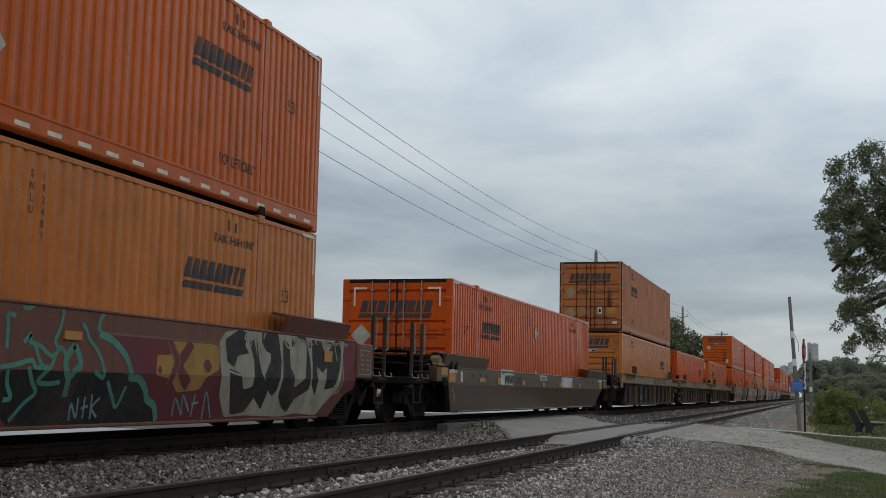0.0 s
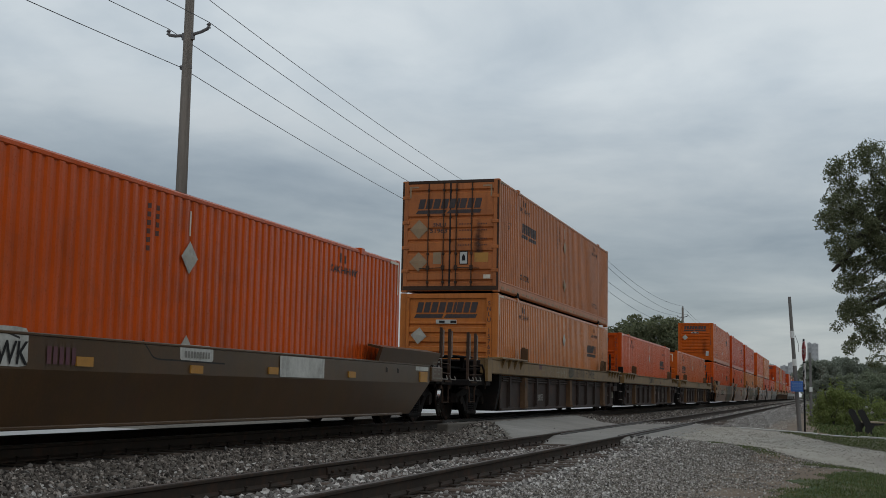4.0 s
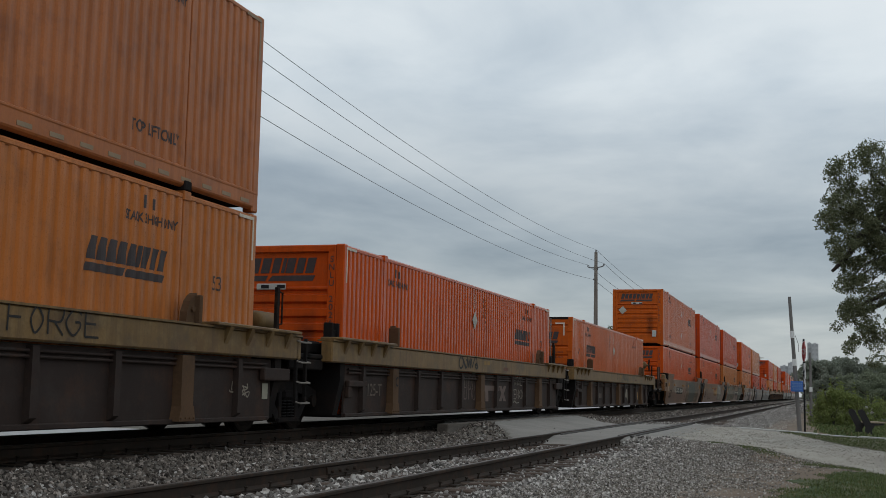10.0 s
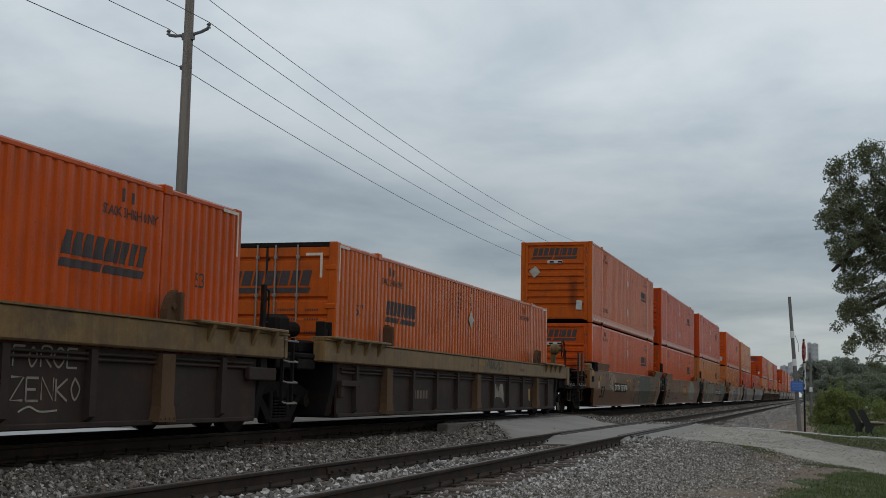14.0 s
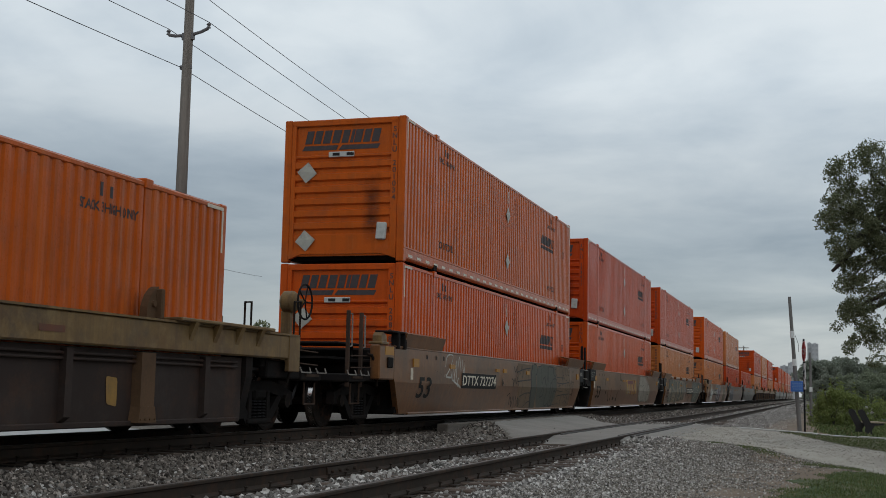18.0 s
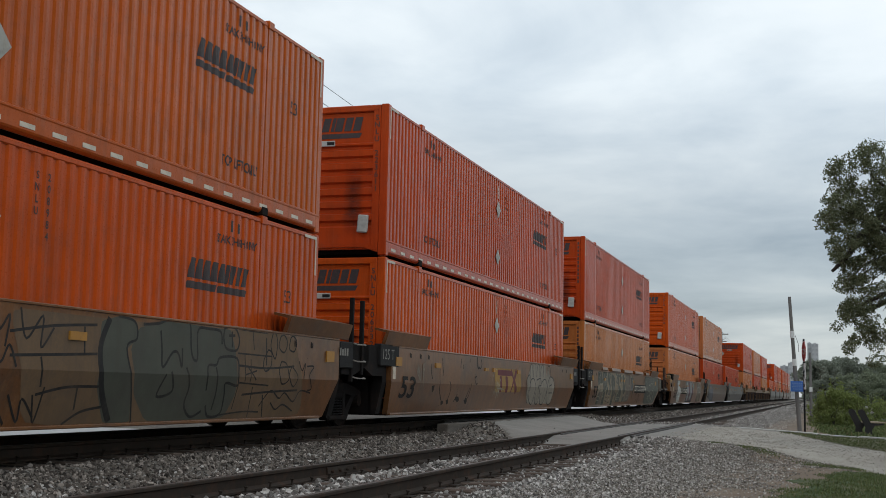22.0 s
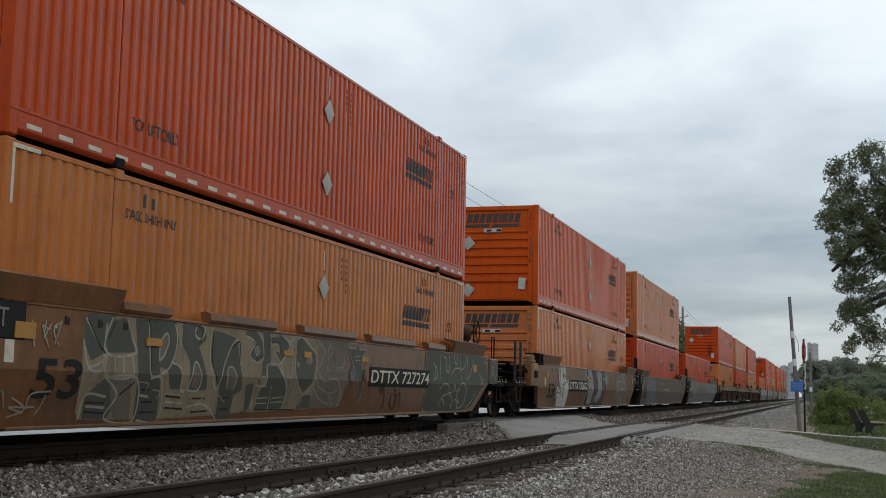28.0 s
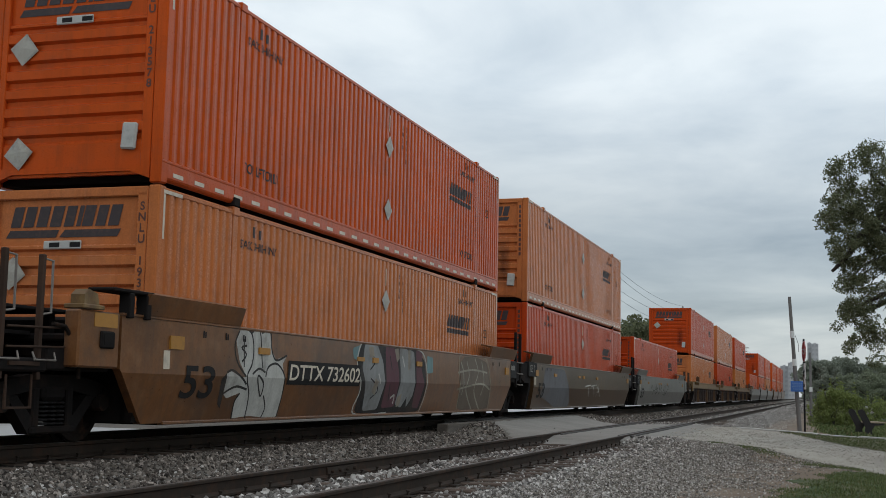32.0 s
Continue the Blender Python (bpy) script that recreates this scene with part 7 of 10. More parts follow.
    strokes('cream', 0.03, ([(5.55, 0.67), (5.76, 0.8), (6.1, 0.77), (6.23, 0.62), (5.84, 0.55)],
        [(6.23, 0.62), (6.52, 0.65), (6.51, 0.81), (6.73, 0.66), (6.99, 0.7), (6.9, 0.55), (7.18, 0.4), (6.79, 0.48), (6.67, 0.29), (6.56, 0.51), (6.23, 0.62)],
        [(7.15, 0.28), (6.86, 0.55), (6.93, 0.78), (7.25, 0.82), (7.53, 0.63), (7.53, 0.36), (7.15, 0.28)],
        [(5.75, 0.34), (5.86, 0.51), (6.16, 0.37)],
        [(7.76, 0.28), (8.11, 0.43), (8.32, 0.68)],
        [(5.04, 1.22), (5.18, 1.09), (5.07, 0.88), (5.3, 0.96), (5.2, 1.16)],), 'thin cream sprayed line')
    strokes('cream', 0.02, ([(8.74, 0.97), (8.57, 0.79)],
        [(8.42, 1.05), (8.72, 0.82)],
        [(8.8, 1.31), (9.11, 1.3), (9.02, 1.06)],), 'thin cream sprayed line')
    strokes('ghost', 0.018, ([(3.93, 1.41), (4.15, 1.43)],
        [(4.17, 1.46), (4.11, 1.3), (4.35, 1.25)],
        [(4.03, 1.24), (4.09, 1.1), (4.22, 1.26)],
        [(4.29, 1.26), (4.32, 1.11)],
        [(4.1, 0.61), (4.28, 0.8), (4.43, 0.61), (4.39, 0.35)],
        [(4.17, 0.55), (4.45, 0.68)],
        [(4.32, 0.68), (4.44, 0.37)],), 'pale sprayed scrawl')
    strokes('black', 0.028, ([(2.07, 0.73), (2.21, 0.6), (2.25, 0.71), (2.44, 0.49), (2.43, 0.32)],
        [(2.79, 0.6), (2.78, 0.43), (3.03, 0.31), (2.98, 0.6), (2.83, 0.66)],
        [(3.03, 0.6), (3.14, 0.34)],
        [(3.14, 0.55), (3.21, 0.6), (3.32, 0.34)],), 'dark sprayed scrawl')


def sprayed_on_fourth_brown_car(side):
    fill, strokes, scrawl = sprayer(side)
    fill('white', [(-6.44, 1.28), (-6.35, 1.41), (-6.16, 1.46), (-5.98, 1.4), (-5.89, 1.46), (-5.74, 1.46), (-5.67, 1.41), (-5.57, 1.46), (-5.42, 1.43), (-5.34, 1.19), (-5.2, 1.06), (-4.83, 1.13), (-4.97, 1), (-4.9, 0.84), (-4.82, 0.55), (-4.81, 0.24), (-5.26, 0.24), (-5.7, 0.27), (-6.21, 0.24), (-6.25, 0.48), (-6.15, 0.59), (-6.51, 0.51), (-6.65, 0.58), (-6.66, 0.85), (-6.54, 0.87), (-6.23, 0.79), (-6.1, 0.8), (-6.32, 1)], 'white sprayed cartoon figure')
    strokes('black', 0.032, ([(-6.35, 1.41), (-6.47, 1.22), (-6.38, 0.99), (-6.1, 0.8)],
        [(-6.16, 1.46), (-5.98, 1.38), (-5.91, 1.17), (-5.95, 0.97), (-6.07, 0.8), (-5.88, 0.55), (-5.81, 0.24)],
        [(-5.98, 1.4), (-5.87, 1.46), (-5.73, 1.44), (-5.64, 1.02), (-5.61, 0.93)],
        [(-5.67, 1.41), (-5.53, 1.46), (-5.38, 1.41), (-5.34, 1.19), (-5.18, 1.05), (-4.83, 1.13)],
        [(-5.92, 0.84), (-5.72, 0.92), (-5.52, 0.87)],
        [(-5.51, 0.81), (-5.43, 0.95), (-5.16, 1), (-4.9, 0.85), (-4.81, 0.54), (-4.81, 0.24)],), 'black sprayed outline')
    strokes('black', 0.032, ([(-5.73, 0.83), (-5.52, 0.71), (-5.52, 0.54), (-5.74, 0.77), (-5.73, 0.83)],
        [(-5.42, 0.55), (-5.27, 0.38), (-5.31, 0.24)],
        [(-6.66, 0.85), (-6.5, 0.88), (-6.23, 0.79), (-6.04, 0.7)],
        [(-6.64, 0.57), (-6.49, 0.63), (-6.29, 0.67), (-5.99, 0.63)],
        [(-6.21, 1.31), (-6.18, 0.93)],
        [(-6.12, 1.22), (-6.27, 1.19), (-6.13, 1.1), (-6.25, 1)],
        [(-6.21, 0.24), (-6.25, 0.46), (-6.16, 0.58)],), 'black sprayed outline')
    fill('black', [(-6.72, 0.44), (-6.79, 0.76), (-6.66, 0.85), (-6.63, 0.55), (-6.61, 0.37)], 'black sprayed shade')
    fill('sky', [(-2.26, 1.34), (-1.7, 1.44), (-1.68, 1.13), (-2.2, 1.16)], 'pale blue sprayed patch')
    fill('sky', [(1.71, 1.34), (2.07, 1.31), (2.09, 1.01), (1.73, 0.99)], 'pale blue sprayed patch')
    fill('black', [(-1.86, 1.46), (-0.46, 1.46), (1, 1.46), (1.57, 1.22), (1.75, 0.56), (1.63, 0.24), (-1.77, 0.25), (-1.8, 0.65), (-2.04, 1.12)], 'black sprayed ground')
    fill('grey', [(-1.7, 1.44), (-1.1, 1.45), (-0.79, 1.16), (-0.64, 0.76), (-0.71, 0.31), (-1.41, 0.29), (-1.54, 0.66), (-1.8, 1.03)], 'grey sprayed block shape')
    fill('plum', [(-0.69, 1.44), (-0.15, 1.41), (0.07, 0.98), (0.15, 0.35), (-0.52, 0.33), (-0.58, 0.76)], 'plum sprayed block shape')
    fill('grey', [(0.06, 1.44), (0.54, 1.42), (0.76, 0.56), (0.54, 0.33), (0.17, 0.39), (0.16, 0.98)], 'grey sprayed block shape')
    fill('grey', [(0.64, 1.42), (0.91, 1.38), (1.06, 0.56), (0.83, 0.33), (0.61, 0.77)], 'grey sprayed block shape')
    fill('plum', [(1.01, 1.45), (1.42, 1.42), (1.34, 1.11), (1.6, 0.76), (1.55, 0.31), (1.19, 0.33), (1.1, 0.67)], 'plum sprayed block shape')
    strokes('black', 0.03, ([(-1.45, 1.33), (-1.19, 1.15), (-1.42, 1)],
        [(-1.38, 0.85), (-0.93, 0.66), (-1.2, 0.5)],
        [(-0.44, 1.27), (-0.31, 1.02)],
        [(-0.38, 0.76), (-0.24, 0.46)],
        [(1.16, 1.21), (1.17, 1.1)],), 'black sprayed line')
    strokes('white', 0.042, ([(-1.86, 1.46), (-2.04, 1.12), (-1.77, 0.65), (-1.79, 0.24), (-0.19, 0.24)],
        [(-1.86, 1.46), (-0.46, 1.46), (1.04, 1.46), (1.61, 1.23), (1.78, 0.56), (1.68, 0.24)],
        [(-1, 0.94), (-0.87, 0.76)],
        [(0.23, 1.29), (0.37, 1.09)],
        [(-0.17, 0.51), (0, 0.56), (0.04, 0.41)],), 'white sprayed outline')
    fill('ghost', [(-1.52, 1.38), (-1.30, 1.40), (-1.22, 1.24), (-1.44, 1.20)], 'pale sprayed shine')
    fill('ghost', [(-0.20, 1.40), (0.02, 1.42), (0.08, 1.24), (-0.06, 1.16)], 'pale sprayed shine')
    fill('ghost', [(0.55, 1.41), (0.68, 1.40), (0.70, 1.08), (0.58, 1.02)], 'pale sprayed shine')
    fill('ghost', [(-1.16, 0.86), (-0.98, 0.80), (-1.02, 0.56), (-1.22, 0.62)], 'pale sprayed shine')
    fill('ghost', [(0.20, 0.52), (0.40, 0.60), (0.44, 0.38), (0.26, 0.34)], 'pale sprayed shine')
    fill('fawn', [(4.23, 0.25), (3.95, 1.25), (4.31, 1.41), (5.39, 1.41), (6.12, 1.33), (6.60, 0.57), (6.75, 0.26)], 'dull pale sprayed ground')
    strokes('cream', 0.042, ([(4.23, 0.24), (3.89, 1.29), (4.31, 1.46), (4.93, 1.44), (5.39, 1.46), (6.17, 1.35), (6.65, 0.57), (6.8, 0.24)],
        [(4.02, 1.29), (4.25, 1.06), (4.32, 0.57)],
        [(4.49, 1.31), (4.69, 1), (4.54, 0.69), (5.41, 0.24)],
        [(5.12, 1.39), (5.42, 1.08), (5.17, 0.7), (6.03, 0.24)],
        [(5.69, 1.34), (5.9, 0.96), (5.86, 0.57)],
        [(3.86, 0.69), (5.62, 0.83), (6.51, 0.7)],
        [(3.82, 1.05), (4.95, 1.13), (6.19, 1.09)],), 'pale sprayed outline')


def sprayed_on_olive_car(side):
    fill, strokes, scrawl = sprayer(side)
    strokes('ghost', 0.05, ([(1.17, 1.37), (1.31, 0.79)],
        [(2.06, 1.35), (2.32, 0.79), (2.99, 1.32)],
        [(3.96, 1.34), (4.22, 0.8)],
        [(5.23, 1.4), (5.76, 0.73)],
        [(-8.34, 1.46), (-7.89, 0.73)],
        [(-7.65, 1.28), (-7.31, 1.46)],), 'pale sprayed drip')
    fill('haze', [(-6.94, 1.37), (-4.2, 1.35), (-2.88, 0.24), (-5.16, 0.24), (-7.35, 0.58)], 'faded blue sprayed cloud')
    strokes('white', 0.035, ([(-0.9, 0.88), (0.12, 0.93)],
        [(-0.5, 0.91), (-0.02, 0.55)],
        [(0.12, 0.89), (0.96, 0.94)],
        [(0.43, 0.92), (1.03, 0.55)],
        [(1.35, 0.55), (1.62, 0.98)],
        [(1.07, 0.96), (2.13, 0.55)],), 'white sprayed strokes')


def laid(sh, y, z, lift=0.008, flat=None):
    """Words on a car's side, bent with it."""
    return lay([(y + p[0], z + p[2]) for p in sh.v], sh.f, lift, flat)


def car_number(side, text, y0, y1, z0, z1, ground=True, ink=None, flat=None):
    """A car's stencilled mark, on a black panel or bare."""
    if ground:
        part("number_panel", lay([(y0 - 0.06, z0 - 0.06), (y1 + 0.04, z0 - 0.06), (y1 + 0.02, z1 + 0.05), (y0 - 0.04, z1 + 0.05)], [(0, 1, 2, 3)], 0.0115, flat), BLACK, side, "black painted number panel")
    part("car_number", laid(fitted(text, y1 - y0, z1 - z0, 0.14, 0.018), (y0 + y1) / 2, z0, 0.0125, flat), ink or TAPE, side)


def block(side, y0, y1, z0, z1, colour, label, flat=None, lean=0.0, lift=0.006):
    part("painted_patch", lay([(y0, z0), (y1, z0), (y1 + lean, z1), (y0 + lean, z1)], [(0, 1, 2, 3)], lift, flat), SPRAY[colour], side, label)


WEB = HALF - 0.132   # the face of a ribbed car's web


def dress(i, car):
    """What is painted on the cars that pass close by."""
    side = [o for o in car.children if o.name.startswith("well_side")][0]
    if i == 0:
        sprayed_on_maroon_car(side)
        tag(side, 6.6, 8.8, 1.32, 1.40, 8, "ghost", 15, 0.018)
    if i == 1:
        sprayed_on_olive_brown_car(side)
        part("words", laid(fitted("WRWK", 0.95, 0.23, 0.08, 0.02), -4.03, 0.84, 0.012), BLACK, side)
        block(side, 2.22, 3.84, 0.82, 1.12, "white", "pasted white panel", None, 0.0, 0.012)
        tag(side, 2.45, 3.1, 0.95, 1.06, 3, "wine", 4, 0.014)
        part("mark", lay_bars(-3.25, -2.72, 0.86, 1.04, 5), SPRAY["plum"], side)
        part("mark", lay_bars(-0.50, 0.16, 1.01, 1.09, 9), FAINT, side)
        part("white_strip", lay([(8.3, 1.04), (9.07, 1.04), (9.07, 1.115), (8.3, 1.115)], [(0, 1, 2, 3)], 0.008), SPRAY["white"], side, "white stencilled strip")
        part("white_strip", lay([(-9.15, 1.04), (-8.56, 1.04), (-8.56, 1.115), (-9.15, 1.115)], [(0, 1, 2, 3)], 0.008), SPRAY["white"], side, "white stencilled strip")
    if i == 2:
        sprayed_on_first_ribbed_car(side)
        car_number(side, "728053", -4.48, -3.58, 0.43, 0.61, False, FAINT, WEB)
        part("set_letter", laid(fitted("A", 0.15, 0.20), -6.22, 0.77, 0.012, HALF), BLACK, side)
        block(side, -4.62, -4.30, 1.29, 1.41, "plum", "faded dark patch", HALF)
        part("pale_label", lay([(8.12, 0.50), (8.30, 0.50), (8.30, 0.72), (8.12, 0.72)], [(0, 1, 2, 3)], 0.01, WEB), SPRAY["cream"], side, "small pale label")
        tag(side, 7.1, 7.7, 0.5, 0.78, 2, "ghost", 29, 0.02, WEB, 3)
    if i == 3:
        sprayed_on_second_ribbed_car(side)
        block(side, -0.10, 0.38, 1.27, 1.36, "ochre", "faded yellow patch", HALF)
        block(side, 1.68, 2.13, 1.17, 1.25, "rustic", "rust red patch", HALF)
        for y0, y1, z0, z1, lean in ((0.28, 1.15, 0.68, 0.80, 0.0), (0.52, 0.78, 0.43, 0.68, -0.04), (1.15, 1.78, 0.68, 0.80, 0.0), (1.36, 1.60, 0.43, 0.68, -0.04), (1.75, 2.00, 0.43, 0.80, 0.45), (2.20, 2.45, 0.43, 0.80, -0.45)):
            block(side, y0, y1, z0, z1, "blush", "faded tan emblem block", WEB, lean, 0.007 + 0.0006 * (lean > 0))
        part("set_letter", laid(fitted("C", 0.14, 0.18), -6.08, 0.72, 0.012, HALF), BLACK, side)
        sh = lettering("125-T", 0.22)
        sh.v = [(WEB + 0.01, -6.9 + p[0], 0.55 + p[2]) for p in sh.v]
        part("load_mark", sh, SPRAY["fawn"], side)
    if i == 4:
        sprayed_on_third_ribbed_car(side)
        part("mark", lay_bars(-4.6, -3.5, 0.5, 0.66, 6, WEB), SPRAY["fawn"], side)
        block(side, -0.22, 0.26, 1.25, 1.38, "ochre", "faded yellow patch", HALF)
        block(side, 3.70, 4.14, 1.19, 1.26, "rustic", "rust red patch", HALF)
    if i in (3, 4):
        for y in (-0.22, 1.62) if i == 3 else (-0.30, 2.38):
            block(side, y - 0.012, y + 0.012, 1.10, 1.42, "soot", "dark weld seam", HALF)
    if i == 5:
        sprayed_on_first_brown_car(side)
        car_number(side, "DTTX 727274", -4.84, -2.05, 0.78, 1.00)
        letter(side, "A", -1.40, 0.79)
    if i == 6:
        sprayed_on_second_brown_car(side)
        letter(side, "C", -2.80, 0.81)
        tag(side, -7.0, -6.4, 0.7, 1.2, 2, "ghost", 66, 0.03)
    if i == 7:
        sprayed_on_third_brown_car(side)
        car_number(side, "DTTX 727274", 1.52, 4.76, 0.77, 1.00)
        letter(side, "B", 1.18, 0.80)
        tag(side, -8.44, -7.44, 0.3, 0.6, 3, "ghost", 78, 0.02)
        tag(side, -7.94, -7.34, 1.0, 1.3, 3, "cream", 79, 0.018)
        end = [o for o in car.children if o.name.startswith("end_box")][0]
        block(end, 9.25, 9.92, 0.87, 1.39, "slate", "slate green sprayed patch", HALF + 0.034)
        fill, strokes, scrawl = sprayer(end)
        strokes("cream", 0.022, ([(9.36, 0.95), (9.36, 1.32), (9.62, 1.32), (9.62, 0.98)], [(9.44, 1.05), (9.44, 1.22), (9.54, 1.22), (9.54, 1.05), (9.44, 1.05)], [(9.70, 0.94), (9.84, 1.12), (9.72, 1.34)]), "thin cream sprayed line", HALF + 0.036)
        for y0, y1 in ((-6.34, -5.29), (-4.34, -2.39), (-1.44, 0.71), (1.41, 3.76), (4.56, 5.66)):
            part("edge_tab", Shape().prism([(HALF - 0.06, 1.466), (HALF + 0.03, 1.466), (HALF + 0.062, 1.50), (HALF + 0.055, 1.58), (HALF - 0.02, 1.61), (HALF - 0.1, 1.60)], "y", y0, y1), CAR["brown"], side, "rusty guide tab on the top edge")
    if i == 8:
        sprayed_on_fourth_brown_car(side)
        car_number(side, "DTTX 732602", -4.74, -1.93, 0.77, 1.01)
    if i == 9:
        sprayed_on_olive_car(side)
    if i == 10:
        tag(side, -5.0, 2.0, 0.6, 1.2, 8, "slate", 95, 0.04)


def lay_bars(y0, y1, z0, z1, n, flat=None):
    s, w = Shape(), (y1 - y0) / n
    for i in range(n):
        s.add(*_pair(lay([(y0 + i * w, z0), (y0 + (i + 0.66) * w, z0), (y0 + (i + 0.66) * w, z1), (y0 + i * w, z1)], [(0, 1, 2, 3)], 0.011, flat)))
    return s


def letter(side, ch, y, z):
    part("set_letter", car_text(lettering(ch, 0.2), y, z, 0.012), BLACK, side)


# ---- ground ----
def lerp_table(x, table):
    for (a, u), (b, w) in zip(table, table[1:]):
        if x <= b:
            k = max(0.0, (x - a) / (b - a))
            return u + (w - u) * k
    return table[-1][1]


BED = [(-200, -0.6), (-30, -0.55), (-13, -0.45), (-10.8, -0.22), (-7.5, -0.21), (-6.9, -0.30), (-6.2, -0.41), (-3.4, -0.41), (-2.6, -0.48), (-1.2, -0.60), (1.0, -0.66), (40, -0.8), (400, -1.0)]
CROSSING = [(-200, -0.5), (-30, -0.4), (-10.8, -0.10), (-7.4, -0.06), (-5.7, -0.255), (-4.0, -0.255), (-2.5, -0.36), (0.5, -0.47), (40, -0.7), (400, -1.0)]


def ground_z(x, y):
    k = max(0.0, min(1.0, (y - 24.0) / 2.2)) * max(0.0, min(1.0, (42.5 - y) / 2.0))
    k = k * k * (3 - 2 * k)
    return lerp_table(x, BED) * (1 - k) + lerp_table(x, CROSSING) * k


GRAVEL = material("ballast_bed", (0.138, 0.122, 0.101), 0.9, spots=[((0.055, 0.050, 0.043), 0.7, 9), ((0.184, 0.167, 0.146), 0.5, 14)], bump=0.8, grain=22, coarse=0.8, vary=0.25)
ROAD = material("pale_crushed_road", (0.360, 0.331, 0.282), 0.95, spots=[((0.170, 0.147, 0.121), 0.6, 0.45), ((0.460, 0.431, 0.370), 0.5, 4), ((0.219, 0.196, 0.162), 0.45, 9)], bump=0.35, grain=40, coarse=0.6, vary=0.14)
GRASS = material("short_grass", (0.043, 0.070, 0.019), 0.9, spots=[((0.145, 0.115, 0.060), 0.8, 1.1)], bump=0.5, grain=60, coarse=1.5, vary=0.3)
DRY_GRASS = material("dry_patchy_grass", (0.072, 0.074, 0.027), 0.9, spots=[((0.162, 0.123, 0.068), 0.9, 0.8)], bump=0.5, grain=60, coarse=0.7, vary=0.3)
DIRT = material("bare_dirt", (0.176, 0.129, 0.089), 0.95, spots=[((0.249, 0.193, 0.138), 0.55, 3), ((0.103, 0.066, 0.042), 0.5, 1.1)], bump=0.5, grain=40, coarse=1.2, vary=0.2)
RAIL = material("rail_steel", (0.036, 0.027, 0.021), 0.8, spec=0.15, spots=[(RUST, 0.5, 5)], vary=0.2, bump=0.05)
HEAD = material("worn_rail_head", (0.09, 0.078, 0.068), 0.55, metal=0.2, vary=0.15)
TIE = material("weathered_tie", (0.085, 0.060, 0.045), 0.9, spots=[((0.11, 0.085, 0.068), 0.6, 6)], bump=0.6, grain=30, coarse=2, vary=0.3, random_tint=0.25, stretch=(0.3, 3, 3))


def spaced(*runs):
    out = []
    for a, b, step in runs:
        n = max(1, round((b - a) / step))
        out += [a + (b - a) * i / n for i in range(n)]
    return out + [runs[-1][1]]


def sheet(name, xs, ys, z_of, mat):
    v = [(x, y, z_of(x, y)) for y in ys for x in xs]
    n = len(xs)
    f = [(j * n + i, j * n + i + 1, (j + 1) * n + i + 1, (j + 1) * n + i) for j in range(len(ys) - 1) for i in range(n - 1)]
    me = Shape().add(v, f).mesh(name, mat, True)
    return new(name, me)


def ground():
    xs = spaced((-3000, -200, 400), (-200, -30, 20), (-30, -14, 2), (-14, 6, 0.25), (6, 40, 4), (40, 400, 60), (400, 3000, 500))
    ys = spaced((-300, -20, 40), (-20, 5, 2.5), (5, 50, 0.5), (50, 120, 5), (120, 600, 40), (600, 4500, 500))
    tagged(sheet("ground", xs, ys, lambda x, y: ground_z(x, y) + (0.02 * noise.noise((x * 1.5, y * 1.5, 0)) if abs(x) < 20 and 0 < y < 60 else 0), GRAVEL), "grey crushed-stone ballast ground", "ground", kind="structure")


def rails(name, cx, z, label):
    t = thing(name, label, "railway track", kind="structure")
    o = [(-0.07, -0.175), (0.07, -0.175), (0.07, -0.155), (0.012, -0.13), (0.012, -0.045), (0.036, -0.032), (0.036, -0.008), (0.028, 0.0), (-0.028, 0.0), (-0.036, -0.008), (-0.036, -0.032), (-0.012, -0.045), (-0.012, -0.13), (-0.07, -0.155)]
    for sign in (-1, 1):
        x = cx + sign * 0.7535
        r = part("rail", Shape().prism([(x + a, z + b) for a, b in o], "y", -40, 1500), RAIL, t, "rusty steel rail")
        part("rail_head", Shape().box(x - 0.027, x + 0.027, -40, 1500, z, z + 0.002), HEAD, r, "worn bright running face")
    me = Shape().box(-1.28, 1.28, -0.11, 0.11, -0.17, 0.0, 0.015).mesh("tie", TIE)
    plate = Shape().box(-0.17, 0.17, -0.09, 0.09, 0, 0.016, 0.004).mesh("tie_plate", RAIL)
    spike = Shape().box(-0.009, 0.009, -0.009, 0.009, -0.03, 0.04).box(-0.02, 0.02, -0.016, 0.016, 0.04, 0.058, 0.005).mesh("spike", RAIL)
    rnd = random.Random(4)
    for i in range(96):
        y = 4.6 + i * 0.53 + rnd.uniform(-0.03, 0.03)
        part("tie", me, TIE, t, at=pose(cx + rnd.uniform(-0.05, 0.05), y, z - 0.178 + rnd.uniform(-0.01, 0.01), 0, 0, rnd.uniform(-1.2, 1.2)))
        if y < 25:
            for sign in (-1, 1):
                x = cx + sign * 0.7535
                part("tie_plate", plate, RAIL, t, at=pose(x, y, z - 0.185))
                for side in (-1, 1):
                    part("spike", spike, RAIL, t, at=pose(x + side * 0.085, y + side * rnd.uniform(0.02, 0.05), z - 0.17 + rnd.uniform(-0.01, 0.015), 0, side * 6, 0))
    return t


ground()
BLACK_BED = material("near_black_bed", (0.030, 0.026, 0.022), 0.95, spots=[((0.06, 0.052, 0.045), 0.5, 6)], bump=0.8, grain=22, vary=0.3, spec=0.1)
rails("track_main", TRACK_X, 0.0, "main railway track with dark worn rails in ballast")
rails("track_siding", -4.81, -0.20, "second railway track with rusty rails in ballast")


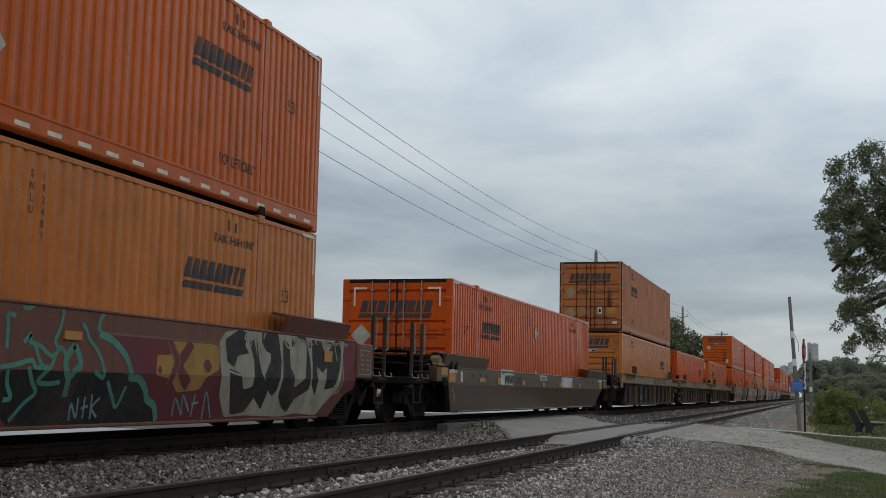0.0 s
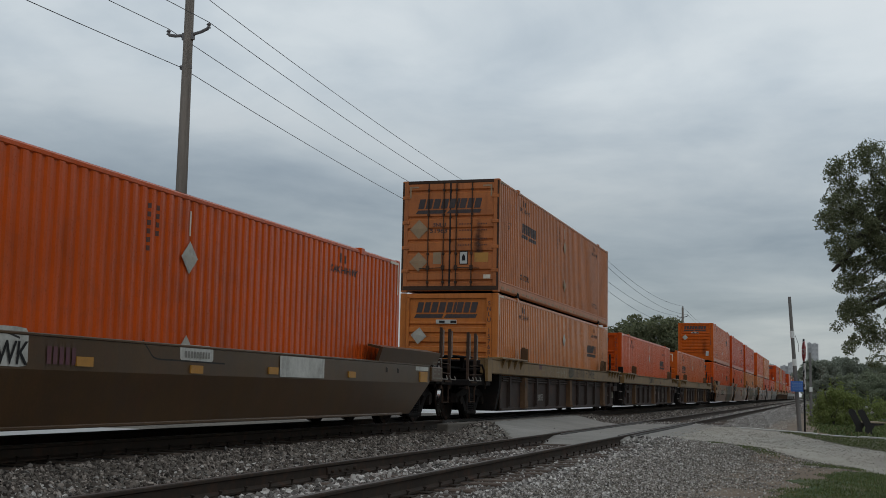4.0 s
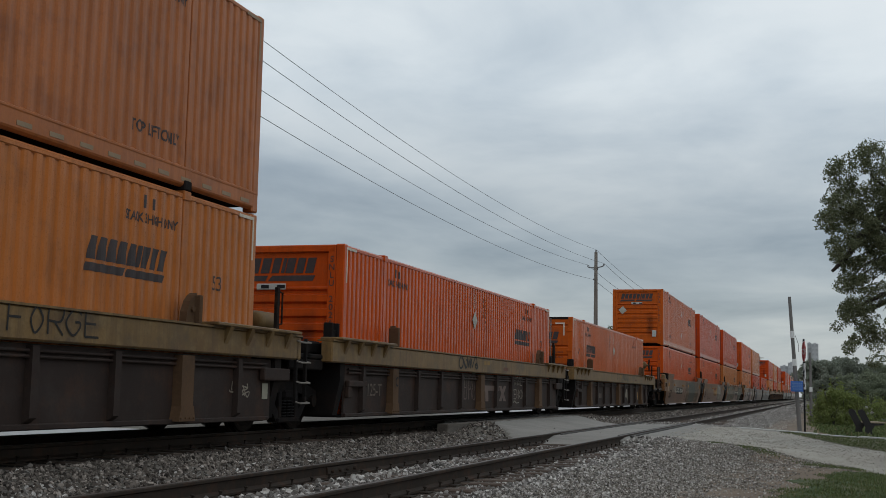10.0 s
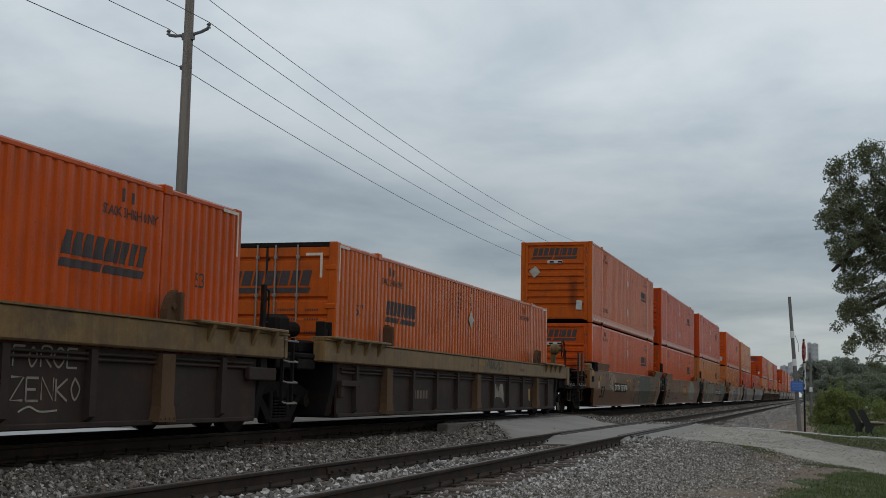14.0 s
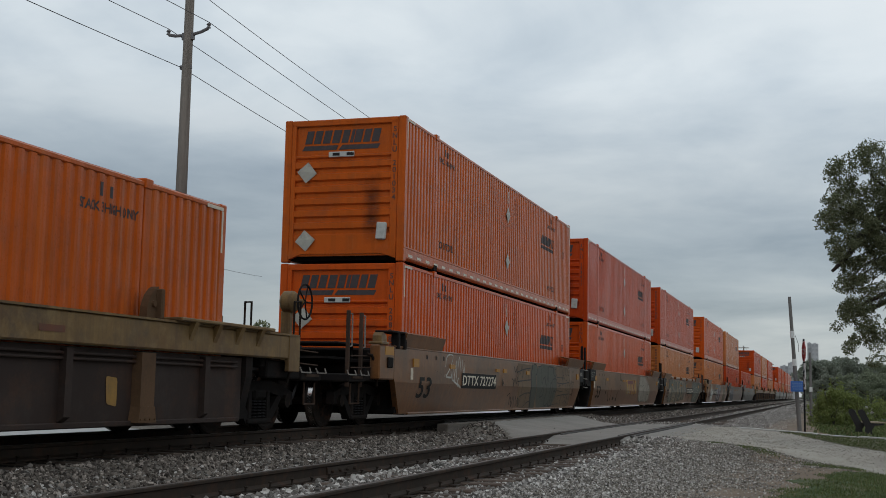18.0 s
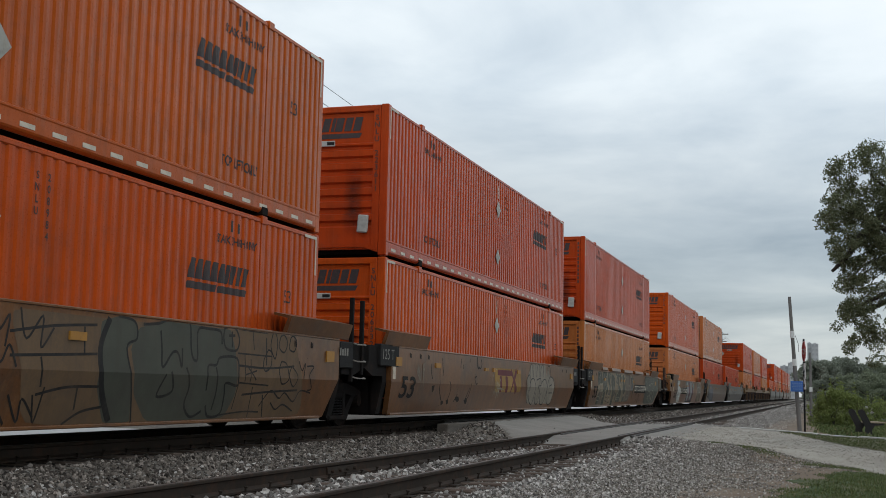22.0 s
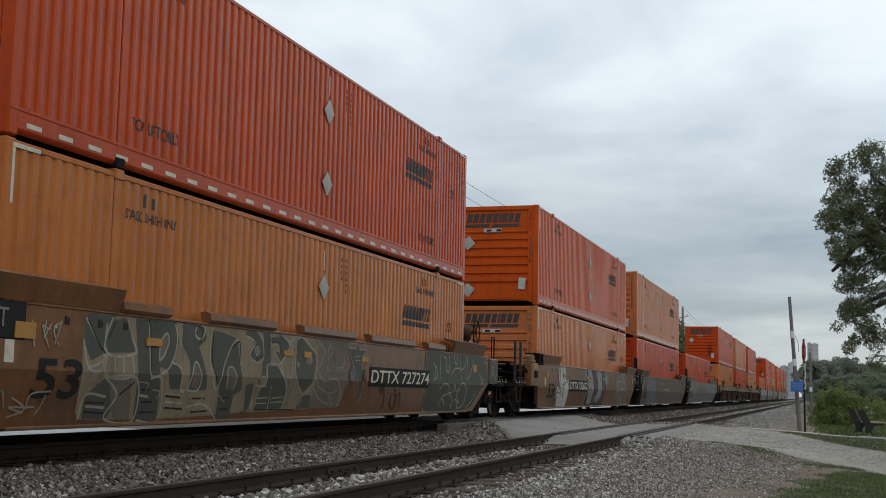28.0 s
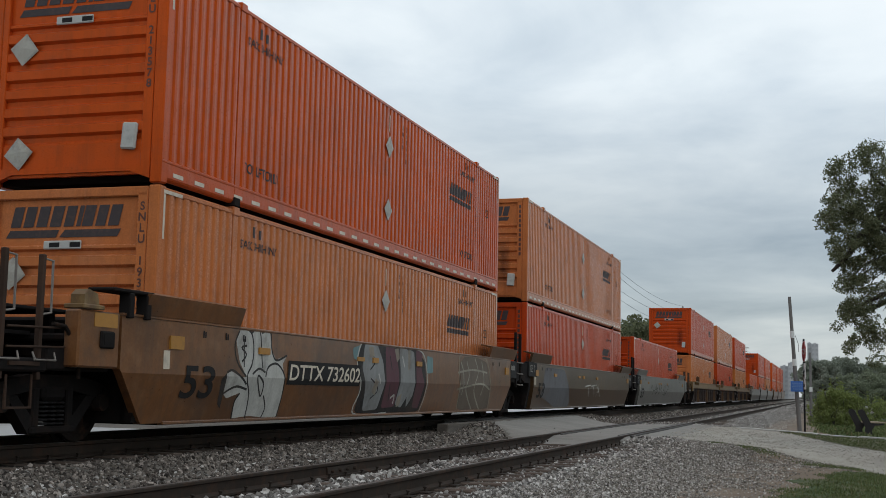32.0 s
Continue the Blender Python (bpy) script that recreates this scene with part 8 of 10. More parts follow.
# ---- road, verge, kerb ----
def drape(name, x0, x1, y0, y1, step, inside, lift, mat, label, category):
    """A thin cover over the ground wherever inside(x, y) is positive."""
    nx, ny = round((x1 - x0) / step), round((y1 - y0) / step)
    at, v, f = {}, [], []
    def vert(i, j):
        if (i, j) not in at:
            x, y = x0 + i * step, y0 + j * step
            at[i, j] = len(v)
            v.append((x, y, ground_z(x, y) + lift + 0.012 * noise.noise((x * 2, y * 2, 3))))
        return at[i, j]
    for j in range(ny):
        for i in range(nx):
            x, y = x0 + (i + 0.5) * step, y0 + (j + 0.5) * step
            if inside(x, y) + 0.35 * noise.noise((x * 0.9, y * 0.9, 7)) + 0.12 * noise.noise((x * 4, y * 4, 1)) + 0.09 * noise.noise((x * 11, y * 11, 5)) > 0:
                f.append((vert(i, j), vert(i + 1, j), vert(i + 1, j + 1), vert(i, j + 1)))
    used = collections.Counter(i for q in f for i in q)
    v = [(x, y, z - (0.0 if used[i] == 4 else lift + 0.02)) for i, (x, y, z) in enumerate(v)]   # the rim sinks into the ground
    return tagged(new(name, Shape().add(v, f).mesh(name, mat, True)), label, category, kind="structure")


NEAR_EDGE = [(-14, 41.0), (-9.1, 31.5), (-5.6, 23.2), (-4.0, 25.4), (-3.4, 28.0), (-2.05, 27.5), (-0.7, 25.3), (0.55, 24.1), (1.0, 22.6), (3.0, 19.0), (8.0, 13.0)]
KERB = [(-2.6, 39.7), (1.6, 36.1), (8.0, 30.8), (30.0, 30.0), (90.0, 30.0)]
FAR_EDGE = [(-14, 51.0), (-9.5, 42.0), (-6.2, 35.8), (-5.0, 37.0), (-4.0, 39.0), (-2.6, 39.75), (1.6, 36.15), (8.0, 30.85)]
ISLAND = [(-1.5, 38.9), (-0.7, 36.3), (0.28, 31.6), (1.26, 27.9), (3.0, 24.0), (8.0, 18.0)]


def on_road(x, y):
    k = min(y - lerp_table(x, NEAR_EDGE), lerp_table(x, FAR_EDGE) - y)
    if x > -1.5 and y > lerp_table(x, ISLAND):
        k = min(k, lerp_table(x, ISLAND) - y)
    return k


def on_island(x, y):
    return min(y - lerp_table(x, ISLAND), lerp_table(x, KERB) + 0.2 - y, x + 1.5) if x > -1.5 else -1


def on_grass(x, y):
    near = min(x - lerp_table(y, [(8, -1.05), (13, -0.9), (16, -0.62), (20, -0.25), (23, 0.35), (26, 3.0)]), lerp_table(x, NEAR_EDGE) - y - 0.3)
    return near


def on_verge(x, y):
    near = on_grass(x, y) + 0.12
    strip = min(0.28 - abs(y - lerp_table(x, NEAR_EDGE) + 0.55), x + 2.6, 9 - x)
    return max(near, strip)


def on_dirt(x, y):
    return min(x + 1.9 - 0.05 * (y - 15), lerp_table(x, NEAR_EDGE) - y, y - 11.5)


def beyond(x, y):
    return min(x - lerp_table(y, [(40, -2.6), (60, -2.4), (120, -1.5)]), y - lerp_table(x, KERB) - 0.1)


def beyond_grass(x, y):
    return min(x - lerp_table(y, [(40, 0.0), (46, -0.3), (60, -0.8), (120, -0.6)]), y - lerp_table(x, KERB) - 0.3)


PAVED = material("worn_paving", (0.262, 0.247, 0.222), 0.9, spots=[((0.15, 0.14, 0.125), 0.6, 0.7), ((0.33, 0.315, 0.285), 0.5, 3)], bump=0.25, grain=60, coarse=0.5, vary=0.12)
drape("road", -3.4, 4, 18, 46, 0.07, on_road, 0.016, ROAD, "pale crushed-stone road beside the tracks", "road")
drape("crossing", -12, -2.9, 18, 46, 0.07, lambda x, y: min(on_road(x, y), -3.15 - x), 0.018, PAVED, "worn grey paving between the tracks", "road")
drape("dirt_patch", -2.6, 3, 11, 29, 0.07, on_dirt, 0.010, DIRT, "bare brown dirt beside the gravel", "ground")
drape("far_dirt", -3, 14, 30, 100, 0.5, beyond, 0.012, DIRT, "bare dirt beyond the road", "ground")
drape("far_lawn", -1.5, 60, 29, 110, 0.5, beyond_grass, 0.03, GRASS, "mown grass beyond the road", "lawn")
drape("lawn", -2.6, 4, 10, 29, 0.06, on_grass, 0.025, GRASS, "short patchy grass beside the road", "lawn")
drape("grass_island", -1.6, 6, 22, 40.4, 0.08, on_island, 0.028, DRY_GRASS, "patchy grass between road and kerb", "lawn")

SOIL = material("oily_brown_soil", (0.060, 0.043, 0.034), 0.95, spots=[((0.12, 0.09, 0.07), 0.6, 7)], bump=0.8, grain=30, vary=0.3, spec=0.1)
drape("stained_soil", -4.1, -3.0, 6, 18, 0.06, lambda x, y: min(x + 4.0, -3.52 - x) - 0.1, 0.014, SOIL, "oily brown soil beside the rail", "ground")
# near-black cover over the ballast along the main track
drape("sooty_bed", -10.7, -7.5, 2, 30, 0.16, lambda x, y: min(x + 10.6, -7.72 - x), 0.012, BLACK_BED, "near-black stone bed under the main track", "ground")

CONCRETE = material("weathered_concrete", (0.50, 0.49, 0.46), 0.85, spots=[((0.33, 0.31, 0.28), 0.5, 3)], bump=0.2, grain=40, coarse=1, vary=0.1)
STREET = material("light_street_concrete", (0.43, 0.43, 0.42), 0.6, spots=[((0.40, 0.39, 0.37), 0.5, 0.6)], vary=0.1, grain=12, coarse=0.3)
kerb = thing("kerb", "pale weathered concrete kerb between grass and road", "kerb", kind="structure")
rnd = random.Random(14)
for i in range(9):
    x = -2.6 + i * 1.2
    a, b = Vector((x, lerp_table(x, KERB), 0)), Vector((x + 1.2, lerp_table(x + 1.2, KERB), 0))
    mid, turn = a.lerp(b, 0.5), math.degrees(math.atan2(b.y - a.y, b.x - a.x))
    h = (b - a).length / 2 - 0.004
    part("kerb_stone", Shape().box(-h, h, -0.10, 0.10, -0.20, 0.065, 0.015), CONCRETE, kerb, at=pose(mid.x, mid.y, ground_z(mid.x, mid.y) + rnd.uniform(-0.012, 0.012), 0, rnd.uniform(-0.3, 0.3) + 1.0, turn))
tagged(new("street", Shape().add([(-60, -60, -0.36), (-12.2, -60, -0.36), (-12.2, 300, -0.36), (-60, 300, -0.36)], [(0, 1, 2, 3)]).mesh("street", STREET)), "pale concrete street behind the train", "road", kind="structure")

# crossing planks along the rails of the second track, and a joint bar
WOOD_EDGE = material("weathered_crossing_timber", (0.105, 0.088, 0.072), 0.9, spots=[((0.19, 0.17, 0.145), 0.6, 2.5)], bump=0.4, grain=30, vary=0.25, stretch=(3, 0.4, 3))
PLANK = material("rubber_crossing_strip", (0.05, 0.045, 0.04), 0.8, vary=0.2)
for cx, z in ((TRACK_X, 0.0), (-4.81, -0.20)):
    for sign in (-1, 1):
        x = cx + sign * 0.7535
        for side in (-1, 1):
            a, b = x + side * 0.10, x + side * 0.16
            tagged(new("flangeway_strip", Shape().box(min(a, b), max(a, b), 26.0, 38.5, z - 0.12, z - 0.008, 0.01).mesh("flangeway_strip", PLANK)), "dark strip beside the rail at the crossing", "crossing strip", "strips at the crossing", "structure")
tagged(new("crossing_timber", Shape().box(-7.68, -7.43, 24.1, 38.2, -0.30, -0.025, 0.015).mesh("crossing_timber", WOOD_EDGE)), "dark weathered timber along the edge of the crossing", "timber", kind="structure")
joint = thing("joint_bar", "rusty bolted joint bar on the rail", "rail joint")
jx = -4.81 - 0.7535
part("bar", Shape().prism([(jx + 0.014, -0.35), (jx + 0.05, -0.34), (jx + 0.04, -0.30), (jx + 0.03, -0.25), (jx + 0.014, -0.245)], "y", 13.2, 14.12), RAIL, joint)
for i in range(4):
    part("bolt", Shape().rod((jx + 0.03, 13.3 + i * 0.235, -0.295), (jx + 0.075, 13.3 + i * 0.235, -0.295), 0.02, 6), RAIL, joint)


# ---- loose stones and grass blades ----
def island_material(name, stops, rough=0.9, spec=0.5):
    m = bpy.data.materials.new(name)
    nt = tree_of(m)
    geo = node(nt, "ShaderNodeNewGeometry")
    col = ramp(nt, geo.outputs["Random Per Island"], stops)
    coord = node(nt, "ShaderNodeTexCoord")
    n = node(nt, "ShaderNodeTexNoise", Scale=45.0, Detail=4.0, Roughness=0.7)
    nt.links.new(coord.outputs["Object"], n.inputs["Vector"])
    fine = ramp(nt, n.outputs[0], [(0.3, (0.72,) * 3), (0.7, (1.2,) * 3)])
    col = mixed(nt, "MULTIPLY", 1.0, col, fine)
    b = node(nt, "ShaderNodeBsdfPrincipled", Roughness=rough)
    b.inputs["Specular IOR Level"].default_value = spec
    nt.links.new(col, b.inputs["Base Color"])
    out = node(nt, "ShaderNodeOutputMaterial")
    nt.links.new(b.outputs[0], out.inputs[0])
    return m


PALE_STONE = island_material("pale_limestone", [(0.0, (0.065, 0.058, 0.052)), (0.35, (0.204, 0.187, 0.169)), (0.7, (0.363, 0.337, 0.310)), (1.0, (0.657, 0.625, 0.586))])
DARK_STONE = island_material("sooty_ballast_stone", [(0.0, (0.029, 0.023, 0.019)), (0.4, (0.102, 0.083, 0.069)), (0.8, (0.196, 0.166, 0.141)), (1.0, (0.384, 0.331, 0.287))])


def stones(name, places, sizes, mat, label, seed):
    rng = np.random.default_rng(seed)
    n = len(places)
    cube = np.array([(x, y, z) for x in (-1, 1) for y in (-1, 1) for z in (-1, 1)], float)
    v = cube[None] * rng.uniform(0.45, 1.0, (n, 8, 3)) * (np.array([1.0, 0.8, 0.62]) * rng.uniform(0.75, 1.25, (n, 1, 3)))
    q = rng.normal(size=(n, 4))
    q /= np.linalg.norm(q, axis=1)[:, None]
    w, x, y, z = q.T
    R = np.stack([1 - 2 * (y * y + z * z), 2 * (x * y - z * w), 2 * (x * z + y * w), 2 * (x * y + z * w), 1 - 2 * (x * x + z * z), 2 * (y * z - x * w), 2 * (x * z - y * w), 2 * (y * z + x * w), 1 - 2 * (x * x + y * y)], 1).reshape(n, 3, 3)
    v = np.einsum("nij,nkj->nki", R, v) * np.asarray(sizes)[:, None, None] / 2 * 1.15 + np.asarray(places)[:, None, :]
    quad = np.array([(0, 1, 3, 2), (4, 6, 7, 5), (0, 4, 5, 1), (2, 3, 7, 6), (0, 2, 6, 4), (1, 5, 7, 3)])
    f = (quad[None] + 8 * np.arange(n)[:, None, None]).reshape(-1, 4)
    me = bpy.data.meshes.new(name)
    me.from_pydata(v.reshape(-1, 3).tolist(), [], f.tolist())
    me.materials.append(mat)
    tagged(new(name, me), label, "gravel", kind="stuff")


def scatter():
    rng = np.random.default_rng(7)
    dark, pale, ds, ps = [], [], [], []
    for y0, y1, per, big in ((6.0, 10.0, 760, 0.86), (10.0, 15.0, 720, 0.78), (15.0, 20.0, 500, 0.82), (20.0, 29.5, 260, 0.95), (36.0, 48.0, 210, 0.78), (48.0, 75.0, 160, 1.0), (75.0, 120.0, 70, 1.35), (120.0, 200.0, 24, 2.4)):
        x0, x1 = -8.6, 0.6
        k = int((x1 - x0) * (y1 - y0) * per)
        for x, y, s, r in zip(rng.uniform(x0, x1, k), rng.uniform(y0, y1, k), rng.gamma(5, 0.0082, k), rng.uniform(0, 1, k)):
            if x < -0.80 * y or on_road(x, y) > -0.1 and r < 0.995:
                continue
            if x < -7.75 and rng.uniform() < 0.8:
                continue
            if any(abs(x - c) < 0.10 for c in (TRACK_X + 0.7535, -4.81 - 0.7535, -4.81 + 0.7535)):
                continue
            if y < 29 and r > max(0.16, 1.0 - 0.46 * max(0.0, on_dirt(x, y) + 0.10 + 0.5 * noise.noise((x * 1.3, y * 0.8, 2)))):
                continue
            if -4.0 < x < -3.5 + 0.25 * noise.noise((x * 2, y * 0.9, 3)) and y < 17 and r > 0.35:
                continue
            if x > -0.3 + 0.4 * noise.noise((x, y * 0.7, 12)) and r > 0.05:
                continue
            if y > 36 and (x > (-1.2 + 0.5 * noise.noise((x, y * 0.3, 6)) if y > 40.6 else -2.6) or x < -7.6):
                continue
            s = min(0.075, max(0.016, s * 0.88)) * big * (1 - 0.40 * max(0.0, min(1.0, (x + 3.3) / 1.6)))
            if y > 75 and (x < -7.4 or x > -1.6):
                continue
            p = (x, y, ground_z(x, y) + s * rng.uniform(-0.05, 0.42))
            if x < -4.6 and rng.uniform() < (0.98 if x < -7.0 else 0.82 if x < -5.7 else 0.22):
                dark.append(p), ds.append(s)
            else:
                pale.append(p), ps.append(s)
    for x, y, s in zip(rng.uniform(-5.4, -4.2, 5200), rng.uniform(7.5, 21, 5200), rng.gamma(5, 0.0085, 5200)):
        s = min(0.075, max(0.02, s))
        if noise.noise((x * 0.8, y * 0.35, 11)) > -0.15:
            pale.append((x, y, ground_z(x, y) + s * rng.uniform(0.1, 0.6))), ps.append(s)
    stones("ballast", dark, ds, DARK_STONE, "sooty brown-grey crushed stones between the tracks", 1)
    stones("loose_gravel", pale, ps, PALE_STONE, "pale grey crushed stones beside the track", 2)


def fines():
    """Small stones that thin out from the gravel into the dirt."""
    rng = np.random.default_rng(29)
    pts, size = [], []
    n = 46000
    for x, y, s, r in zip(rng.uniform(-3.3, 0.5, n), rng.uniform(10.5, 27.5, n), rng.gamma(5, 0.0040, n), rng.uniform(0, 1, n)):
        k = 1.0 - 1.1 * max(0.0, on_dirt(x, y) - 0.18 + 0.7 * noise.noise((x * 1.1, y * 0.7, 21)))
        if r > max(0.04, k) or on_road(x, y) > 0 or on_grass(x, y) > -0.05:
            continue
        s = min(0.034, max(0.010, s))
        pts.append((x, y, ground_z(x, y) + 0.012 + s * rng.uniform(-0.1, 0.3)))
        size.append(s)
    stones("fine_gravel", pts, size, FINE_STONE, "small tan and grey stones on the dirt", 31)


scatter()
FINE_STONE = island_material("tan_gravel", [(0.0, (0.084, 0.072, 0.058)), (0.4, (0.207, 0.181, 0.152)), (0.75, (0.336, 0.305, 0.267)), (1.0, (0.582, 0.549, 0.504))])
fines()


ROAD_STONE = island_material("road_limestone", [(0.0, (0.237, 0.214, 0.180)), (0.35, (0.323, 0.298, 0.251)), (0.7, (0.389, 0.358, 0.304)), (1.0, (0.513, 0.479, 0.414))])


def grit():
    rng = np.random.default_rng(17)
    pts, size = [], []
    for x, y, s in zip(rng.uniform(-3.6, 2.4, 14000), rng.uniform(21, 40, 14000), rng.gamma(4, 0.0042, 14000)):
        if on_road(x, y) < 0.05 * rng.normal() or any(abs(x - c) < 0.2 for c in (-4.81 - 0.7535, -4.81 + 0.7535)):
            continue
        s = min(0.04, max(0.010, s))
        pts.append((x, y, ground_z(x, y) + 0.016 + s * rng.uniform(-0.2, 0.15)))
        size.append(s)
    stones("road_grit", pts, size, ROAD_STONE, "pale loose grit on the road", 5)


grit()

BLADE = island_material("grass_blade", [(0.0, (0.052, 0.082, 0.018)), (0.5, (0.088, 0.125, 0.030)), (0.80, (0.125, 0.148, 0.042)), (1.0, (0.22, 0.18, 0.09))], 0.8)


def blades(name, x0, x1, y0, y1, count, tall, mask, label, lift=0.02, wide=0.007, seed=3):
    rng = np.random.default_rng(seed)
    v, f = [], []
    for x, y, a, h, lean, ok in zip(rng.uniform(x0, x1, count), rng.uniform(y0, y1, count), rng.uniform(0, 6.28, count), rng.uniform(0.4, 1.0, count), rng.uniform(0.1, 0.7, count), rng.uniform(0, 1, count)):
        if mask(x, y) + 0.5 * noise.noise((x * 1.1, y * 1.1, 9)) < ok * 0.5:
            continue
        z, h = ground_z(x, y) + lift - 0.01, h * tall
        c, s = math.cos(a), math.sin(a)
        n = len(v)
        v += [(x - wide * s, y + wide * c, z), (x + wide * s, y - wide * c, z), (x + lean * h * c * 0.4 + wide * 0.6 * s, y + lean * h * s * 0.4 - wide * 0.6 * c, z + 0.6 * h), (x + lean * h * c, y + lean * h * s, z + h)]
        f.append((n, n + 1, n + 2, n + 3))
    tagged(new(name, Shape().add(v, f).mesh(name, BLADE)), label, "grass", kind="stuff")


blades("grass", -2.4, 2.2, 11.0, 29.0, 90000, 0.040, on_verge, "short green grass with dry patches", lift=0.03)
blades("grass", -2.9, 1.6, 21.0, 29.0, 22000, 0.045, lambda x, y: 0.42 - abs(y - lerp_table(x, NEAR_EDGE) + 0.35) - 0.35 * (x < -1.6), "thin dry grass along the road's edge", seed=8)
blades("grass", -1.5, 3.5, 26.0, 39.5, 15000, 0.045, on_island, "patchy grass beside the kerb", lift=0.033, wide=0.012)
blades("grass", -1.5, 8.0, 33.0, 75.0, 32000, 0.10, beyond_grass, "longer grass beyond the kerb", lift=0.035, wide=0.03)


# ---- trees and bushes ----
def leaf_material(name, a, b, spec=0.12, thin=0.4):
    """Leaves that let part of the light through."""
    m = island_material(name, [(0.0, a), (1.0, b)], 0.6, spec)
    nt = m.node_tree
    kind = {n.bl_idname: n for n in nt.nodes}
    solid, out = kind["ShaderNodeBsdfPrincipled"], kind["ShaderNodeOutputMaterial"]
    through_leaf = node(nt, "ShaderNodeBsdfTranslucent")
    nt.links.new(solid.inputs["Base Color"].links[0].from_socket, through_leaf.inputs["Color"])
    both = node(nt, "ShaderNodeMixShader")
    both.inputs[0].default_value = thin
    nt.links.new(solid.outputs[0], both.inputs[1])
    nt.links.new(through_leaf.outputs[0], both.inputs[2])
    nt.links.new(both.outputs[0], out.inputs[0])
    return m


LEAF = leaf_material("dark_leaf", (0.085, 0.098, 0.048), (0.225, 0.238, 0.130), 0.35)
# the next two greens are paled and greyed: distance haze mixed into the colour
WOODS = leaf_material("haze_tinted_wood_leaf", (0.235, 0.265, 0.180), (0.262, 0.292, 0.200))
HAZY = leaf_material("haze_tinted_leaf", (0.275, 0.300, 0.238), (0.300, 0.326, 0.262))
BUSH = leaf_material("bush_leaf", (0.165, 0.205, 0.062), (0.285, 0.320, 0.115))
BARK = material("grey_bark", (0.06, 0.048, 0.038), 0.9, bump=0.6, grain=25, vary=0.3, stretch=(1, 1, 0.3))


def crown(centres, per, leaf, mat, seed, droop=0.0):
    rng = np.random.default_rng(seed)
    V, F, n = [], [], 0
    for (x, y, z, r) in centres:
        k = int(per * r * r)
        d = rng.normal(size=(k, 3))
        d /= np.linalg.norm(d, axis=1)[:, None]
        p = d * (r * rng.uniform(0.35, 1.0, (k, 1)) ** 0.6) * np.array([1, 1, 0.85]) + np.array([x, y, z])
        p[:, 2] -= droop * rng.uniform(0, 1, k) ** 2 * r
        a = rng.normal(size=(k, 3))
        a /= np.linalg.norm(a, axis=1)[:, None]
        b = np.cross(a, rng.normal(size=(k, 3)))
        b /= np.linalg.norm(b, axis=1)[:, None]
        s = leaf * rng.uniform(0.55, 1.25, (k, 1))
        quad = np.stack([p - a * s, p + b * s * 0.45, p + a * s, p - b * s * 0.45], 1)
        V.append(quad.reshape(-1, 3))
        F.append(np.arange(4 * k).reshape(-1, 4) + n)
        n += 4 * k
    me = bpy.data.meshes.new("crown")
    me.from_pydata(np.concatenate(V).tolist(), [], np.concatenate(F).tolist())
    me.materials.append(mat)
    return me


def limb(s, points, r0, r1):
    for i, (p, q) in enumerate(zip(points, points[1:])):
        k0, k1 = i / (len(points) - 1), (i + 1) / (len(points) - 1)
        s.rod(p, q, r0 + (r1 - r0) * k0, 8, r0 + (r1 - r0) * k1)
    return s


